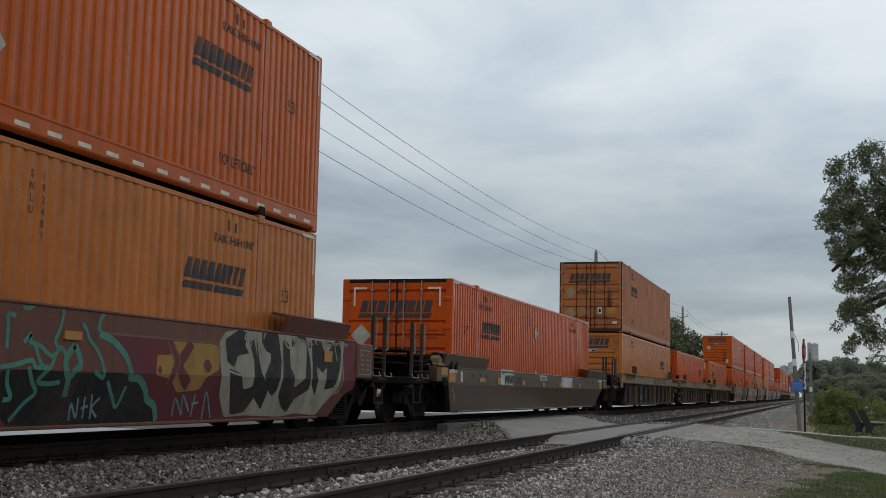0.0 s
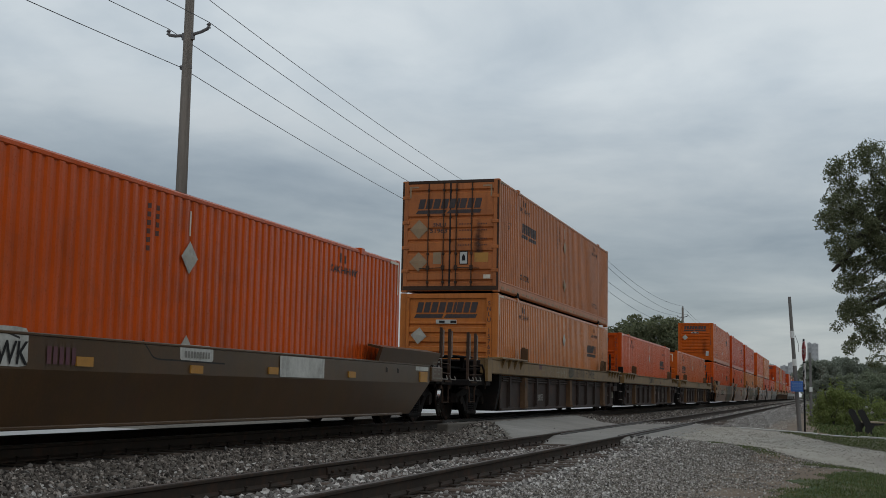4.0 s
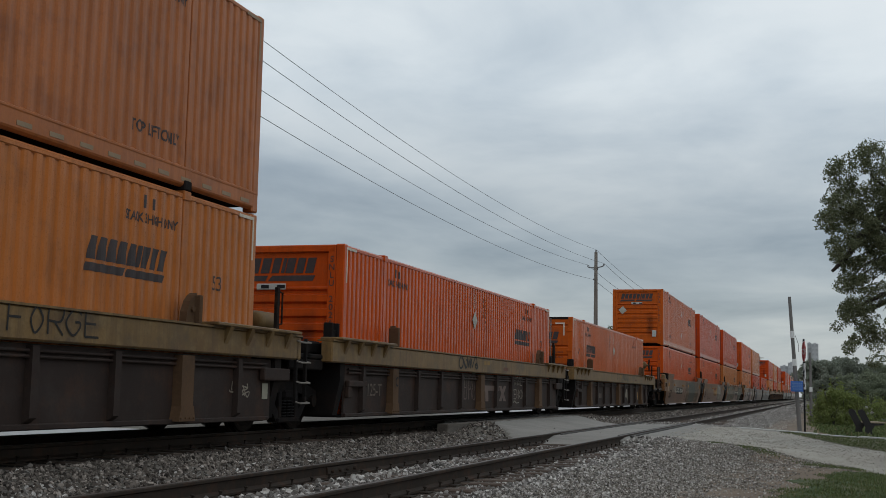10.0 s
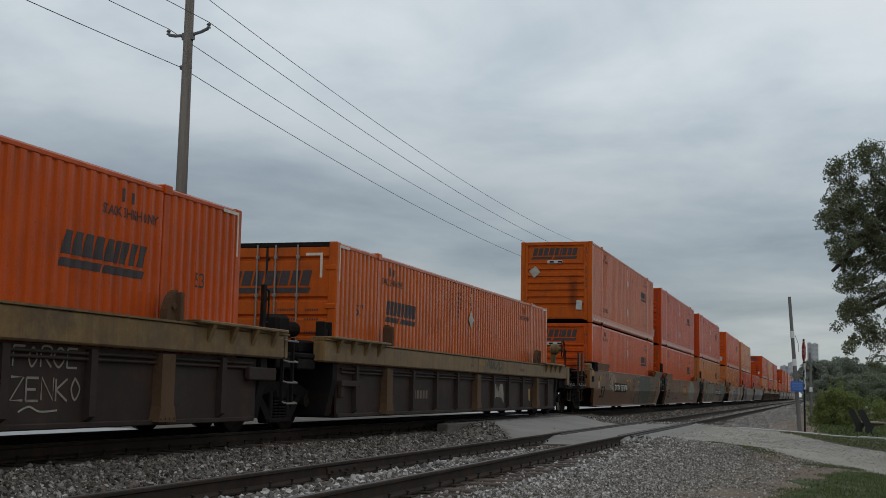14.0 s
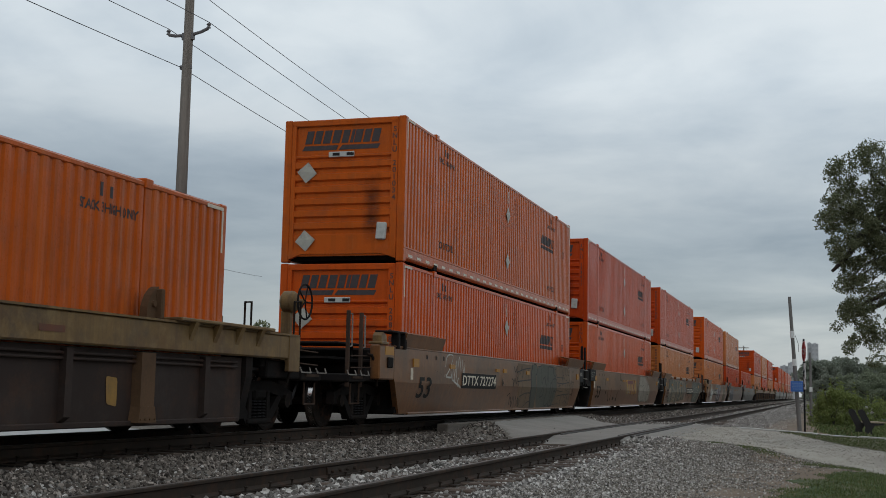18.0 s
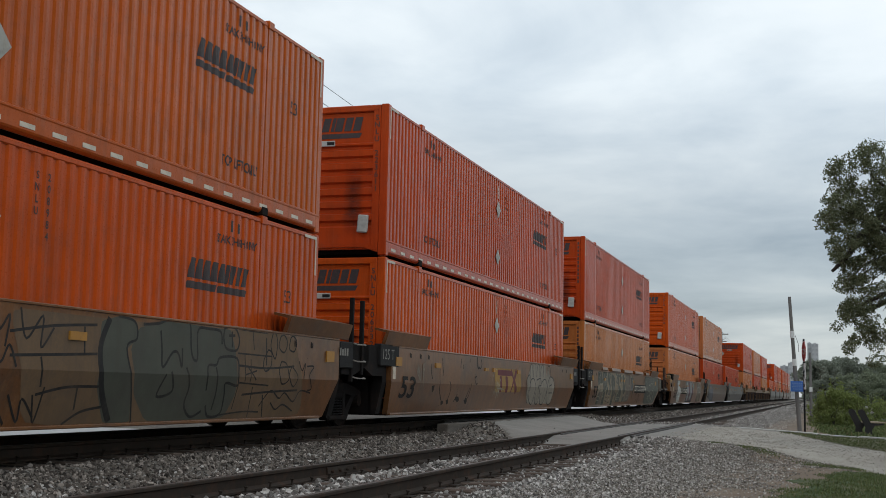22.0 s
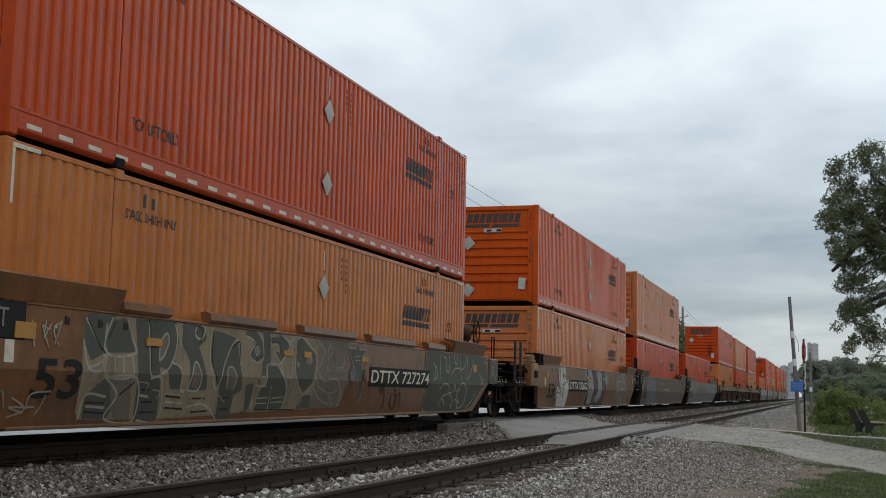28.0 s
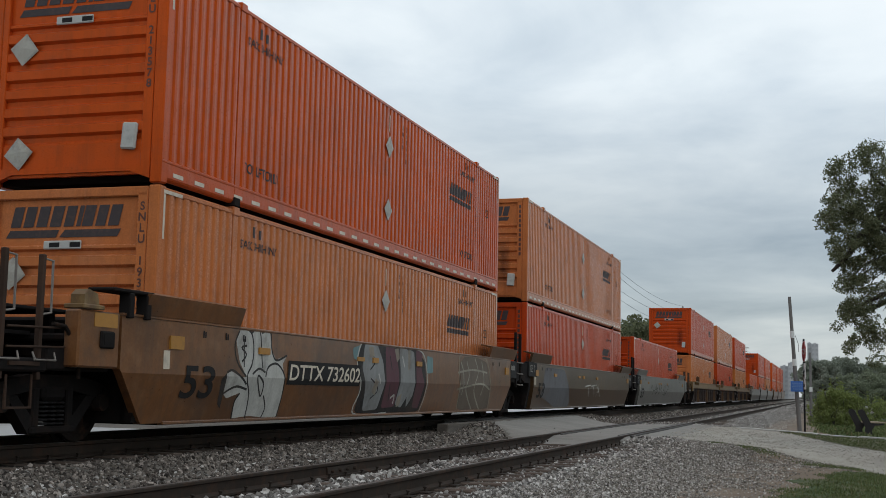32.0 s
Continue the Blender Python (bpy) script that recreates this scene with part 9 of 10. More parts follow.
def near_tree():
    rnd = random.Random(11)
    base = Vector((4.6, 28.6, ground_z(4.6, 28.6) - 0.05))
    t = thing("tree", "large broad tree with dark green leaves and drooping branches", "tree")
    fork = base + Vector((-0.3, 0, 2.6))
    part("trunk", limb(Shape(), [base, base + Vector((0, 0, 1.3)), fork], 0.36, 0.26), BARK, t)
    # how far the leaves reach over the road, from the top of the crown down
    edge = [(1.0, 1.4), (1.36, 1.0), (1.67, 0.62), (1.75, 0.32), (2.1, 0.32), (2.25, 0.10), (2.73, 0.13), (3.05, 0.20), (3.35, 0.28), (3.5, 0.48), (3.7, 0.28), (3.9, 0.02), (4.0, 0.0), (4.26, 0.16), (4.46, -0.12), (4.6, -0.23), (4.9, -0.08), (5.05, -0.02), (5.7, 0.0), (5.98, 0.16), (6.12, 0.6), (6.27, 0.98), (6.52, 1.22), (6.65, 1.5)]
    cs = []
    while len(cs) < 470:
        x, z, s = rnd.uniform(-0.2, 1.9), rnd.uniform(1.2, 6.5), rnd.uniform(0.09, 0.22)
        over = x - s * 0.95 - 0.01 - lerp_table(z, edge)
        y = 28.2 + rnd.uniform(-0.9, 0.9)
        hole = noise.noise((x * 2.6, z * 2.6, 4)) + 0.4 * noise.noise((x * 6, z * 6, 8))
        if over < -0.02 or z + s > 6.42 or hole < (-0.34 if z > 3.6 else -0.08 if z > 2.4 else -0.02):
            continue
        cs.append((x, y, z, s))
    for k in range(110):
        a, u = rnd.uniform(0, 6.28), rnd.uniform(0.3, 1) ** 0.5
        x, y, z = 4.8 + 3.9 * u * math.cos(a), 28.6 + 3.6 * u * math.sin(a), rnd.uniform(1.9, 6.8)
        if x > 2.2:
            cs.append((x, y, z, rnd.uniform(0.4, 0.75)))
    part("crown", crown(cs, 4200, 0.033, LEAF, 5, 0.25), LEAF, t, "dark green leaves in ragged clumps")
    for tip, sag in (((0.55, 28.3, 2.6), 1.0), ((0.4, 28.0, 4.9), 0.3), ((1.1, 28.5, 5.7), 0.2), ((0.9, 28.8, 2.6), 0.9), ((7.5, 28.5, 5.6), 0.2), ((4.8, 31.0, 6.0), 0.2), ((5.2, 26.0, 5.5), 0.2)):
        tip = Vector(tip)
        mid = fork.lerp(tip, 0.5) + Vector((0, 0, sag))
        part("limb", limb(Shape(), [fork, fork.lerp(mid, 0.55) + Vector((0, 0, 0.15)), mid, mid.lerp(tip, 0.6) + Vector((0, 0, 0.08)), tip], 0.15, 0.025), BARK, t)
    part("limb", limb(Shape(), [fork, (2.6, 28.3, 4.6), (1.9, 28.2, 4.95), (1.4, 28.1, 4.75), (0.82, 28.0, 4.19), (0.5, 27.95, 3.72), (0.23, 27.95, 3.46)], 0.15, 0.035), BARK, t, "bare dark hanging limb")
    for k in range(16):
        x, z = rnd.uniform(0.5, 1.5), rnd.uniform(2.2, 3.8)
        part("twig", limb(Shape(), [(x + 0.5, 28.3, z + 0.5), (x + 0.2, 28.2, z + 0.28), (x, 28.2, z)], 0.014, 0.004), BARK, t)
    return t


near_tree()


def far_tree(x, y, tall, wide, mat, label, seed, leaf=0.3, per=26):
    rnd = random.Random(seed)
    z0 = ground_z(x, y)
    t = thing("tree", label, "tree", "trees in the distance")
    part("trunk", limb(Shape(), [(x, y, z0 - 0.1), (x + 0.1, y, z0 + tall * 0.3), (x, y, z0 + tall * 0.6)], 0.04 * tall, 0.015 * tall), BARK, t)
    for k in range(4):
        a = 1.57 * k + rnd.uniform(-0.5, 0.5)
        part("limb", limb(Shape(), [(x, y, z0 + tall * 0.3), (x + 0.25 * wide * math.cos(a), y + 0.25 * wide * math.sin(a), z0 + tall * 0.5), (x + 0.4 * wide * math.cos(a), y + 0.4 * wide * math.sin(a), z0 + tall * 0.66)], 0.02 * tall, 0.006 * tall), BARK, t)
    cs = []
    for k in range(46):
        a, u, h = rnd.uniform(0, 6.28), rnd.uniform(0, 1) ** 0.5, rnd.uniform(0.0, 1.0)
        spread = wide * 0.5 * math.sin(math.pi * min(1, 0.22 + 0.72 * h)) ** 0.6
        cs.append((x + spread * u * math.cos(a), y + spread * u * math.sin(a), z0 + tall * (0.22 + 0.72 * h), tall * rnd.uniform(0.07, 0.13)))
    part("crown", crown(cs, per, leaf, mat, seed), mat, t)


WORDS = "leafy green tree at the edge of a wood"
rnd = random.Random(21)
for k in range(2, 18):
    x = -3.0 + k * 3.1 + rnd.uniform(-1, 1)
    y = 118 + rnd.uniform(-14, 30) + max(0, 4 - x) * 9
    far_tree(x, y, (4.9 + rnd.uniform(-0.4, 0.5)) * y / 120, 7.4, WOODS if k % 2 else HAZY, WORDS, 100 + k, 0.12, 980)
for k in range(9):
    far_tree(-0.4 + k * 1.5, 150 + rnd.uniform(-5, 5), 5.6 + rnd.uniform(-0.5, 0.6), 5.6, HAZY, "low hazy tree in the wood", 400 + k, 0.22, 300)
for k in range(14):
    x = 0.8 + k * 1.9 + rnd.uniform(-0.5, 0.5)
    far_tree(x, 100 + rnd.uniform(-4, 6), 3.5 + rnd.uniform(-0.5, 0.4), 5.0, WOODS if k % 3 else HAZY, "dense green tree in the wood's front", 300 + k, 0.10, 1500)
for k in range(10):
    x, y = 3 + k * 8 + rnd.uniform(-3, 3), 300 + rnd.uniform(-30, 40)
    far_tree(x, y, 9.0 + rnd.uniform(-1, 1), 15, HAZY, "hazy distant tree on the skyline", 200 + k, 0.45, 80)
for x, y, h in ((-20.4, 121, 7.4), (-18.8, 119, 8.2), (-16.8, 123, 9.2), (-15.0, 117, 8.4), (-13.2, 118, 7.6), (-22, 185, 10.0), (-45, 92, 6.5), (-20, 240, 9)):
    far_tree(x, y, h, h * 0.9, LEAF, "leafy dark green tree behind the tracks", int(-x * 7), 0.20, 150)


def bush(x, y, tall, wide, seed, mat=BUSH):
    rnd = random.Random(seed)
    z0 = ground_z(x, y)
    b = thing("bush", "unkempt light green bush on the grass", "bush", "bushes beyond the road")
    for k in range(7):
        a = rnd.uniform(0, 6.28)
        part("stem", limb(Shape(), [(x, y, z0 - 0.05), (x + 0.2 * wide * math.cos(a), y + 0.2 * wide * math.sin(a), z0 + 0.5 * tall), (x + 0.36 * wide * math.cos(a), y + 0.36 * wide * math.sin(a), z0 + 0.8 * tall)], 0.012, 0.005), BARK, b)
    cs = []
    for k in range(60):
        a, u, h = rnd.uniform(0, 6.28), rnd.uniform(0, 1) ** 0.5, rnd.uniform(0, 1) ** 1.2
        r = wide * 0.5 * (1 - 0.55 * h)
        cs.append((x + r * u * math.cos(a), y + r * u * math.sin(a), z0 + 0.08 * tall + 0.74 * tall * h, tall * rnd.uniform(0.05, 0.11)))
    for k in range(12):   # shoots that stand out of the mass
        a, u, top = rnd.uniform(0, 6.28), rnd.uniform(0.2, 1), rnd.uniform(0.8, 1.12)
        for q in range(4):
            cs.append((x + 0.45 * wide * u * math.cos(a), y + 0.45 * wide * u * math.sin(a), z0 + tall * (top - 0.11 * q), tall * (0.025 + 0.012 * q)))
    part("leaves", crown(cs, 2000, 0.055, mat, seed), mat, b)


for k, (x, y, h, w) in enumerate(((-0.1, 62, 1.6, 1.2), (0.45, 60, 2.0, 1.2), (0.95, 61, 1.9, 1.3), (1.5, 63, 1.7, 1.5), (2.2, 61, 1.4, 1.8), (3.0, 63, 1.45, 2.0), (3.9, 62, 1.0, 2.2), (4.8, 64, 1.1, 2.4), (0.4, 72, 1.6, 1.8), (-0.5, 78, 1.0, 1.6))):
    bush(x, y, h, w, 40 + k)


# ---- poles and wires ----
WOOD = material("weathered_pole_wood", (0.165, 0.140, 0.118), 0.9, bump=0.5, grain=30, vary=0.25, stretch=(4, 4, 0.25), spots=[((0.06, 0.05, 0.042), 0.6, 2)])
WIRE = material("dark_wire", (0.06, 0.06, 0.064), 0.6, vary=0.1)
GLASS = material("grey_porcelain", (0.12, 0.11, 0.11), 0.35, vary=0.1)
POLE_X = -16.0
POLE_Y = (-34.0, 27.7, 88.5, 147.0, 206.0, 265.0, 334.0, 400.0)


def utility_pole(y):
    p = thing("utility_pole", "weathered wooden utility pole with two short arms", "utility pole", "poles along the track")
    part("pole", Shape().rod((POLE_X, y, -0.7), (POLE_X, y, 11.1), 0.19, 14, 0.12), WOOD, p, smooth=True)
    for s in (-1, 1):
        arm = part("arm", Shape().pipe([(POLE_X + s * 0.1, y, 9.94), (POLE_X + s * 0.38, y, 9.97 + 0.03 * s), (POLE_X + s * 0.58, y, 10.03 + 0.05 * s)], 0.045, 8).box(POLE_X + s * 0.12 - 0.05, POLE_X + s * 0.12 + 0.05, y - 0.06, y + 0.06, 9.80, 10.0, 0.01), GLASS, p, "short grey bracket arm")
        part("insulator", Shape().lathe([(0.0, 0.0), (0.06, 0.02), (0.035, 0.08), (0.065, 0.11), (0.03, 0.16), (0.0, 0.17)], "z", (POLE_X + s * 0.60, y, 10.02 + 0.05 * s), 10), GLASS, arm)
    part("insulator", Shape().lathe([(0.0, 11.08), (0.07, 11.12), (0.035, 11.18), (0.06, 11.22), (0.0, 11.3)], "z", (POLE_X, y, 0), 10), GLASS, p)
    part("clamp", Shape().box(POLE_X - 0.20, POLE_X + 0.14, y - 0.05, y + 0.05, 9.0, 9.12, 0.02), GLASS, p)
    if y > 180:
        for z, w in ((10.75, 1.1), (9.55, 0.8)):
            part("cross_arm", Shape().box(POLE_X - w, POLE_X + w, y - 0.09, y + 0.09, z, z + 0.16, 0.02), WOOD, p)


for y in POLE_Y:
    utility_pole(y)


def wire(name, a, b, sag, r=0.010, label="dark overhead wire slung between poles"):
    a, b = Vector(a), Vector(b)
    n = 26
    pts = [a.lerp(b, i / n) - Vector((0, 0, 4 * sag * (i / n) * (1 - i / n))) for i in range(n + 1)]
    tagged(new(name, Shape().pipe(pts, r, 5).mesh(name, WIRE)), label, "wire", "wires along the track")


for y0, y1 in zip(POLE_Y, POLE_Y[1:]):
    for x, z in ((0, 11.30), (-0.6, 10.15), (0.6, 10.25), (-0.16, 9.06)):
        wire("overhead_wire", (POLE_X + x, y0, z + (0.6 if y0 < 0 else 0)), (POLE_X + x, y1, z), 0.85, 0.010 if y0 < 60 else 0.014)

# street lamp pole by the house
lamp = thing("street_lamp", "wooden pole with a curved arm and street lamp", "street lamp")
LX, LY = -20.9, 32.9
part("pole", Shape().rod((LX, LY, -0.5), (LX + 0.25, LY, 6.2), 0.105, 12, 0.062), WOOD, lamp)
part("arm", Shape().pipe([(LX + 0.24 + 0.86 * k, LY + 0.5 * k, 5.62 + h) for k, h in ((0, 0), (0.25, 0.16), (0.6, 0.28), (1.0, 0.31), (1.25, 0.30))], 0.025, 6), GLASS, lamp)
part("lamp_head", Shape().prism([(-0.28, 0.0), (0.28, 0.0), (0.22, 0.08), (-0.24, 0.09)], "y", -0.1, 0.1).moved(pose(LX + 0.24 + 0.86 * 1.4, LY + 0.7, 5.87, 0, 0, 30)), GLASS, lamp)
wire("service_wire", (LX + 0.2, LY, 5.1), (-60, 28, 6.6), 0.5, 0.009, "thin dark service wire to a house")
wire("service_wire", (LX + 0.2, LY, 5.1), (-28.3, 57.7, 6.45), 0.12, 0.009, "thin dark service wire to a house")

# ---- signs ----
GREY_POST = material("grey_wood_post", (0.17, 0.16, 0.15), 0.9, bump=0.4, grain=25, vary=0.2, stretch=(3, 3, 0.3))
SIGN_WHITE = material("white_sign_face", (0.72, 0.72, 0.70), 0.5, spots=[(GRIME, 0.15, 5)], vary=0.05)
SIGN_RED = material("red_sign_face", (0.35, 0.02, 0.025), 0.5, vary=0.08)
SIGN_BLUE = material("blue_sign_face", (0.05, 0.16, 0.50), 0.5, vary=0.08)

SIGN_PALE_BLUE = material("faded_pale_print", (0.20, 0.32, 0.56), 0.5, vary=0.1)


def upright(sh, place, turn):
    return sh.moved(Matrix.Translation(place) @ pose(0, 0, 0, 0, 0, turn))


cb = thing("railroad_crossbuck", "white railroad crossing sign with black words on a wooden post", "road sign")
CX, CY, CZ = -16.03, 26.85, 2.64
part("post", Shape().box(CX + 0.06, CX + 0.22, CY - 0.02, CY + 0.16, -0.6, 2.98, 0.01), GREY_POST, cb)
for a, words in ((48, "RAIL ROAD"), (-48, "CROSSING")):
    m = Matrix.Translation((CX + (0.03 if a > 0 else 0), CY, CZ)) @ pose(0, 0, 0, 0, 0, 82) @ pose(0, 0, 0, 0, a, 0)
    blade = part("blade", Shape().box(-0.62, 0.62, -0.01, 0.01, -0.115, 0.115, 0.004).moved(m), SIGN_WHITE, cb, "white board")
    part("words", lettering(words, 0.14).moved(m @ pose(0, -0.014, -0.07)), BLACK, blade)
notice = thing("notice_board", "white notice board with a black picture", "sign")
part("board", upright(Shape().box(-0.34, 0.34, -0.01, 0.01, -0.17, 0.17, 0.004), (CX + 0.42, CY + 0.0, 2.22), 60), SIGN_WHITE, notice)
part("emblem", upright(slab([(-0.22, -0.15), (-0.08, -0.15), (-0.02, -0.02), (-0.08, 0.11), (-0.14, 0.11), (-0.16, 0.0)]), (CX + 0.435, CY - 0.008, 2.22), 60), BLACK, notice)
part("post", Shape().box(CX + 0.34, CX + 0.40, CY + 0.06, CY + 0.12, -0.6, 2.1, 0.008), GREY_POST, notice)

SX, SY = -0.575, 40.75
stop = thing("stop_sign", "red eight-sided stop sign on a dark post", "road sign")
part("post", Shape().box(SX - 0.03, SX + 0.03, SY + 0.03, SY + 0.09, -0.6, 2.55, 0.004), BLACK, stop)
FACE = 79   # the faces look along the road, across the tracks
octagon = [(0.36 * math.cos(radians(22.5 + 45 * i)), 0.36 * math.sin(radians(22.5 + 45 * i))) for i in range(8)]
pl = part("plate", upright(Shape().prism(octagon, "y", -0.006, 0.006), (SX, SY, 2.14), -FACE), SIGN_RED, stop)
rim = Shape()
for i in range(8):
    (a, b), (c, d) = octagon[i], octagon[(i + 1) % 8]
    rim.add([(a * 0.97, -0.008, b * 0.97), (c * 0.97, -0.008, d * 0.97), (c * 0.92, -0.008, d * 0.92), (a * 0.92, -0.008, b * 0.92)], [(0, 1, 2, 3)])
part("rim", upright(rim, (SX, SY, 2.14), -FACE), SIGN_WHITE, pl)
part("words", upright(lettering("STOP", 0.19), (SX, SY - 0.001, 2.045), -FACE).moved(pose(-0.009, -0.004, 0)), SIGN_WHITE, pl)
tab = part("cross_plate", upright(Shape().box(-0.12, 0.12, -0.006, 0.006, -0.42, 0.42, 0.003), (SX + 0.01, SY - 0.02, 1.34), -70), SIGN_WHITE, stop, "tall white plate with a black cross")
cross = Shape()
for a in (28, -28):
    cross.add([tuple(pose(0, -0.01, 0.08, 0, a, 0) @ Vector(p)) for p in ((-0.02, 0, -0.24), (0.02, 0, -0.24), (0.02, 0, 0.24), (-0.02, 0, 0.24))], [(0, 1, 2, 3)])
part("cross", upright(cross, (SX + 0.01, SY - 0.02, 1.34), -70), BLACK, tab)
part("line", upright(bars(0.12, 0.10, 3).moved(pose(0, -0.01, -0.34)), (SX + 0.01, SY - 0.02, 1.34), -70), BLACK, tab)

stub = thing("leaning_pole", "weathered leaning wooden pole with pale bands", "pole")
foot, top = Vector((-0.735, 41.4, -0.6)), Vector((-1.02, 41.6, 3.98))
part("pole", Shape().rod(foot, foot.lerp(top, 0.5), 0.072, 12, 0.066).rod(foot.lerp(top, 0.5), top, 0.064, 12, 0.052), GREY_POST, stub)
for k in (0.50, 0.70):
    part("band", Shape().rod(foot.lerp(top, k), foot.lerp(top, k + 0.05), 0.073, 12), SIGN_WHITE, stub, "pale painted band")
part("loose_wire", Shape().pipe([foot.lerp(top, 0.72) + Vector((0.09, 0, 0)), foot.lerp(top, 0.66) + Vector((0.17, 0, 0)), foot.lerp(top, 0.60) + Vector((0.16, 0, 0))], 0.007, 5), WIRE, stub)
blue = part("notice_plate", Shape().box(-0.22, 0.22, -0.008, 0.008, -0.17, 0.17, 0.004).moved(pose(-0.79, 41.25, 1.02, 0, 0, 0)), SIGN_BLUE, stub, "blue notice plate with pale lines")
lines = Shape()
for i, z in enumerate((0.09, 0.03, -0.03, -0.10)):
    lines.add(*_pair(bars(0.34 - 0.05 * (i % 2), 0.028, 5, seed=i).moved(pose(-0.79, 41.238, 1.02 + z))))
part("lines", lines, SIGN_PALE_BLUE, blue)

post2 = thing("far_post", "thin grey post with a pale marker beyond the road", "post")
part("post", Shape().rod((-0.6, 66.2, -0.6), (-0.62, 66.2, 3.0), 0.075, 8, 0.06), GREY_POST, post2)
part("marker", Shape().box(-0.68, -0.52, 66.08, 66.12, 0.95, 1.2, 0.01), SIGN_WHITE, post2)

# ---- bench on the lawn ----
SEAT = material("tan_bench_slat", (0.36, 0.28, 0.20), 0.8, vary=0.2, stretch=(1, 5, 5), spots=[((0.2, 0.15, 0.11), 0.5, 4)])
BENCH_BLACK = material("black_bench_frame", (0.02, 0.017, 0.017), 0.6, vary=0.2)
bench = thing("bench", "black framed bench with tan seat boards on the grass", "bench")
BX, BY, BZ = 0.94, 41.3, ground_z(1.0, 41.3) + 0.0
for dx, dy in ((0.0, 0.35), (0.27, -0.55)):
    x, y = BX + dx, BY + dy
    part("side_frame", Shape().prism([(x + 0.02, BZ), (x + 0.28, BZ), (x + 0.25, BZ + 0.22), (x + 0.34, BZ + 0.36), (x + 0.62, BZ + 0.38), (x + 0.62, BZ + 0.43), (x + 0.22, BZ + 0.43), (x + 0.03, BZ + 0.82), (x - 0.05, BZ + 0.87), (x - 0.14, BZ + 0.85), (x - 0.17, BZ + 0.78), (x + 0.05, BZ + 0.30)], "y", y - 0.03, y + 0.03), BENCH_BLACK, bench)
for i in range(4):
    part("seat_board", Shape().box(-0.06, 0.06, -0.47, 0.47, 0, 0.045, 0.012).moved(pose(BX + 0.40 + i * 0.13, BY - 0.10, BZ + 0.435, 0, 0, 17)), SEAT, bench)
part("table_board", Shape().box(BX + 1.0, BX + 2.1, BY - 0.9, BY - 0.4, BZ + 0.46, BZ + 0.52, 0.01), BENCH_BLACK, bench)


# ---- houses behind the train ----
SIDING = material("beige_siding", (0.47, 0.435, 0.345), 0.8, spots=[((0.30, 0.29, 0.26), 0.4, 0.6)], vary=0.08, grain=3, stretch=(0.2, 0.2, 6))
SHINGLE = material("grey_shingle", (0.235, 0.235, 0.235), 0.95, vary=0.25, grain=14, coarse=3, bump=0.4)
TRIM = material("white_trim", (0.66, 0.66, 0.64), 0.6, vary=0.05)
PANE = material("dark_window_glass", (0.02, 0.024, 0.028), 0.12, vary=0.2)


def wall(name, axis, at, thick, u0, u1, z0, z1, holes, mat, parent):
    """An upright wall with openings: holes are (from, to, foot, head)."""
    us = sorted({u0, u1, *[h[0] for h in holes], *[h[1] for h in holes]})
    zs = sorted({z0, z1, *[h[2] for h in holes], *[h[3] for h in holes]})
    nu, nz = len(us) - 1, len(zs) - 1
    full = {(i, j) for i in range(nu) for j in range(nz) if not any(h[0] <= us[i] < h[1] and h[2] <= zs[j] < h[3] for h in holes)}
    v, f = [], []
    for d in ((at, at - thick) if axis == "x" else (at, at + thick)):
        v += [(d, u, z) if axis == "x" else (u, d, z) for z in zs for u in us]
    n, m = (nu + 1) * (nz + 1), nu + 1
    for i, j in full:
        a, b, c, d = j * m + i, j * m + i + 1, (j + 1) * m + i + 1, (j + 1) * m + i
        f += [(a, b, c, d), (n + d, n + c, n + b, n + a)]
        for (p, q), other in (((a, b), (i, j - 1)), ((b, c), (i + 1, j)), ((c, d), (i, j + 1)), ((d, a), (i - 1, j))):
            if other not in full:
                f.append((p, q, n + q, n + p))
    return part(name, Shape().add(v, f), mat, parent)


def window(parent, axis, at, u0, u1, z0, z1):
    """Frame, sash bar and pane in an opening whose outer face is at."""
    f = Shape()
    def bx(a, b, c, d, lo, hi):
        f.box(*((at + lo, at + hi, a, b) if axis == "x" else (a, b, at - hi, at - lo)), c, d)
    bx(u0 - 0.07, u0 + 0.03, z0 - 0.07, z1 + 0.07, -0.08, 0.03)
    bx(u1 - 0.03, u1 + 0.07, z0 - 0.07, z1 + 0.07, -0.08, 0.03)
    bx(u0 + 0.03, u1 - 0.03, z1 - 0.03, z1 + 0.07, -0.08, 0.03)
    bx(u0 + 0.03, u1 - 0.03, z0 - 0.07, z0 + 0.03, -0.08, 0.045)
    bx(u0 + 0.03, u1 - 0.03, (z0 + z1) / 2 - 0.025, (z0 + z1) / 2 + 0.025, -0.06, 0.0)
    bx((u0 + u1) / 2 - 0.02, (u0 + u1) / 2 + 0.02, z0, z1, -0.055, 0.005)
    w = part("window", f, TRIM, parent, "white framed window")
    p = Shape()
    p.box(*((at - 0.07, at - 0.055, u0, u1) if axis == "x" else (u0, u1, at + 0.055, at + 0.07)), z0, z1)
    part("pane", p, PANE, w)
    return w


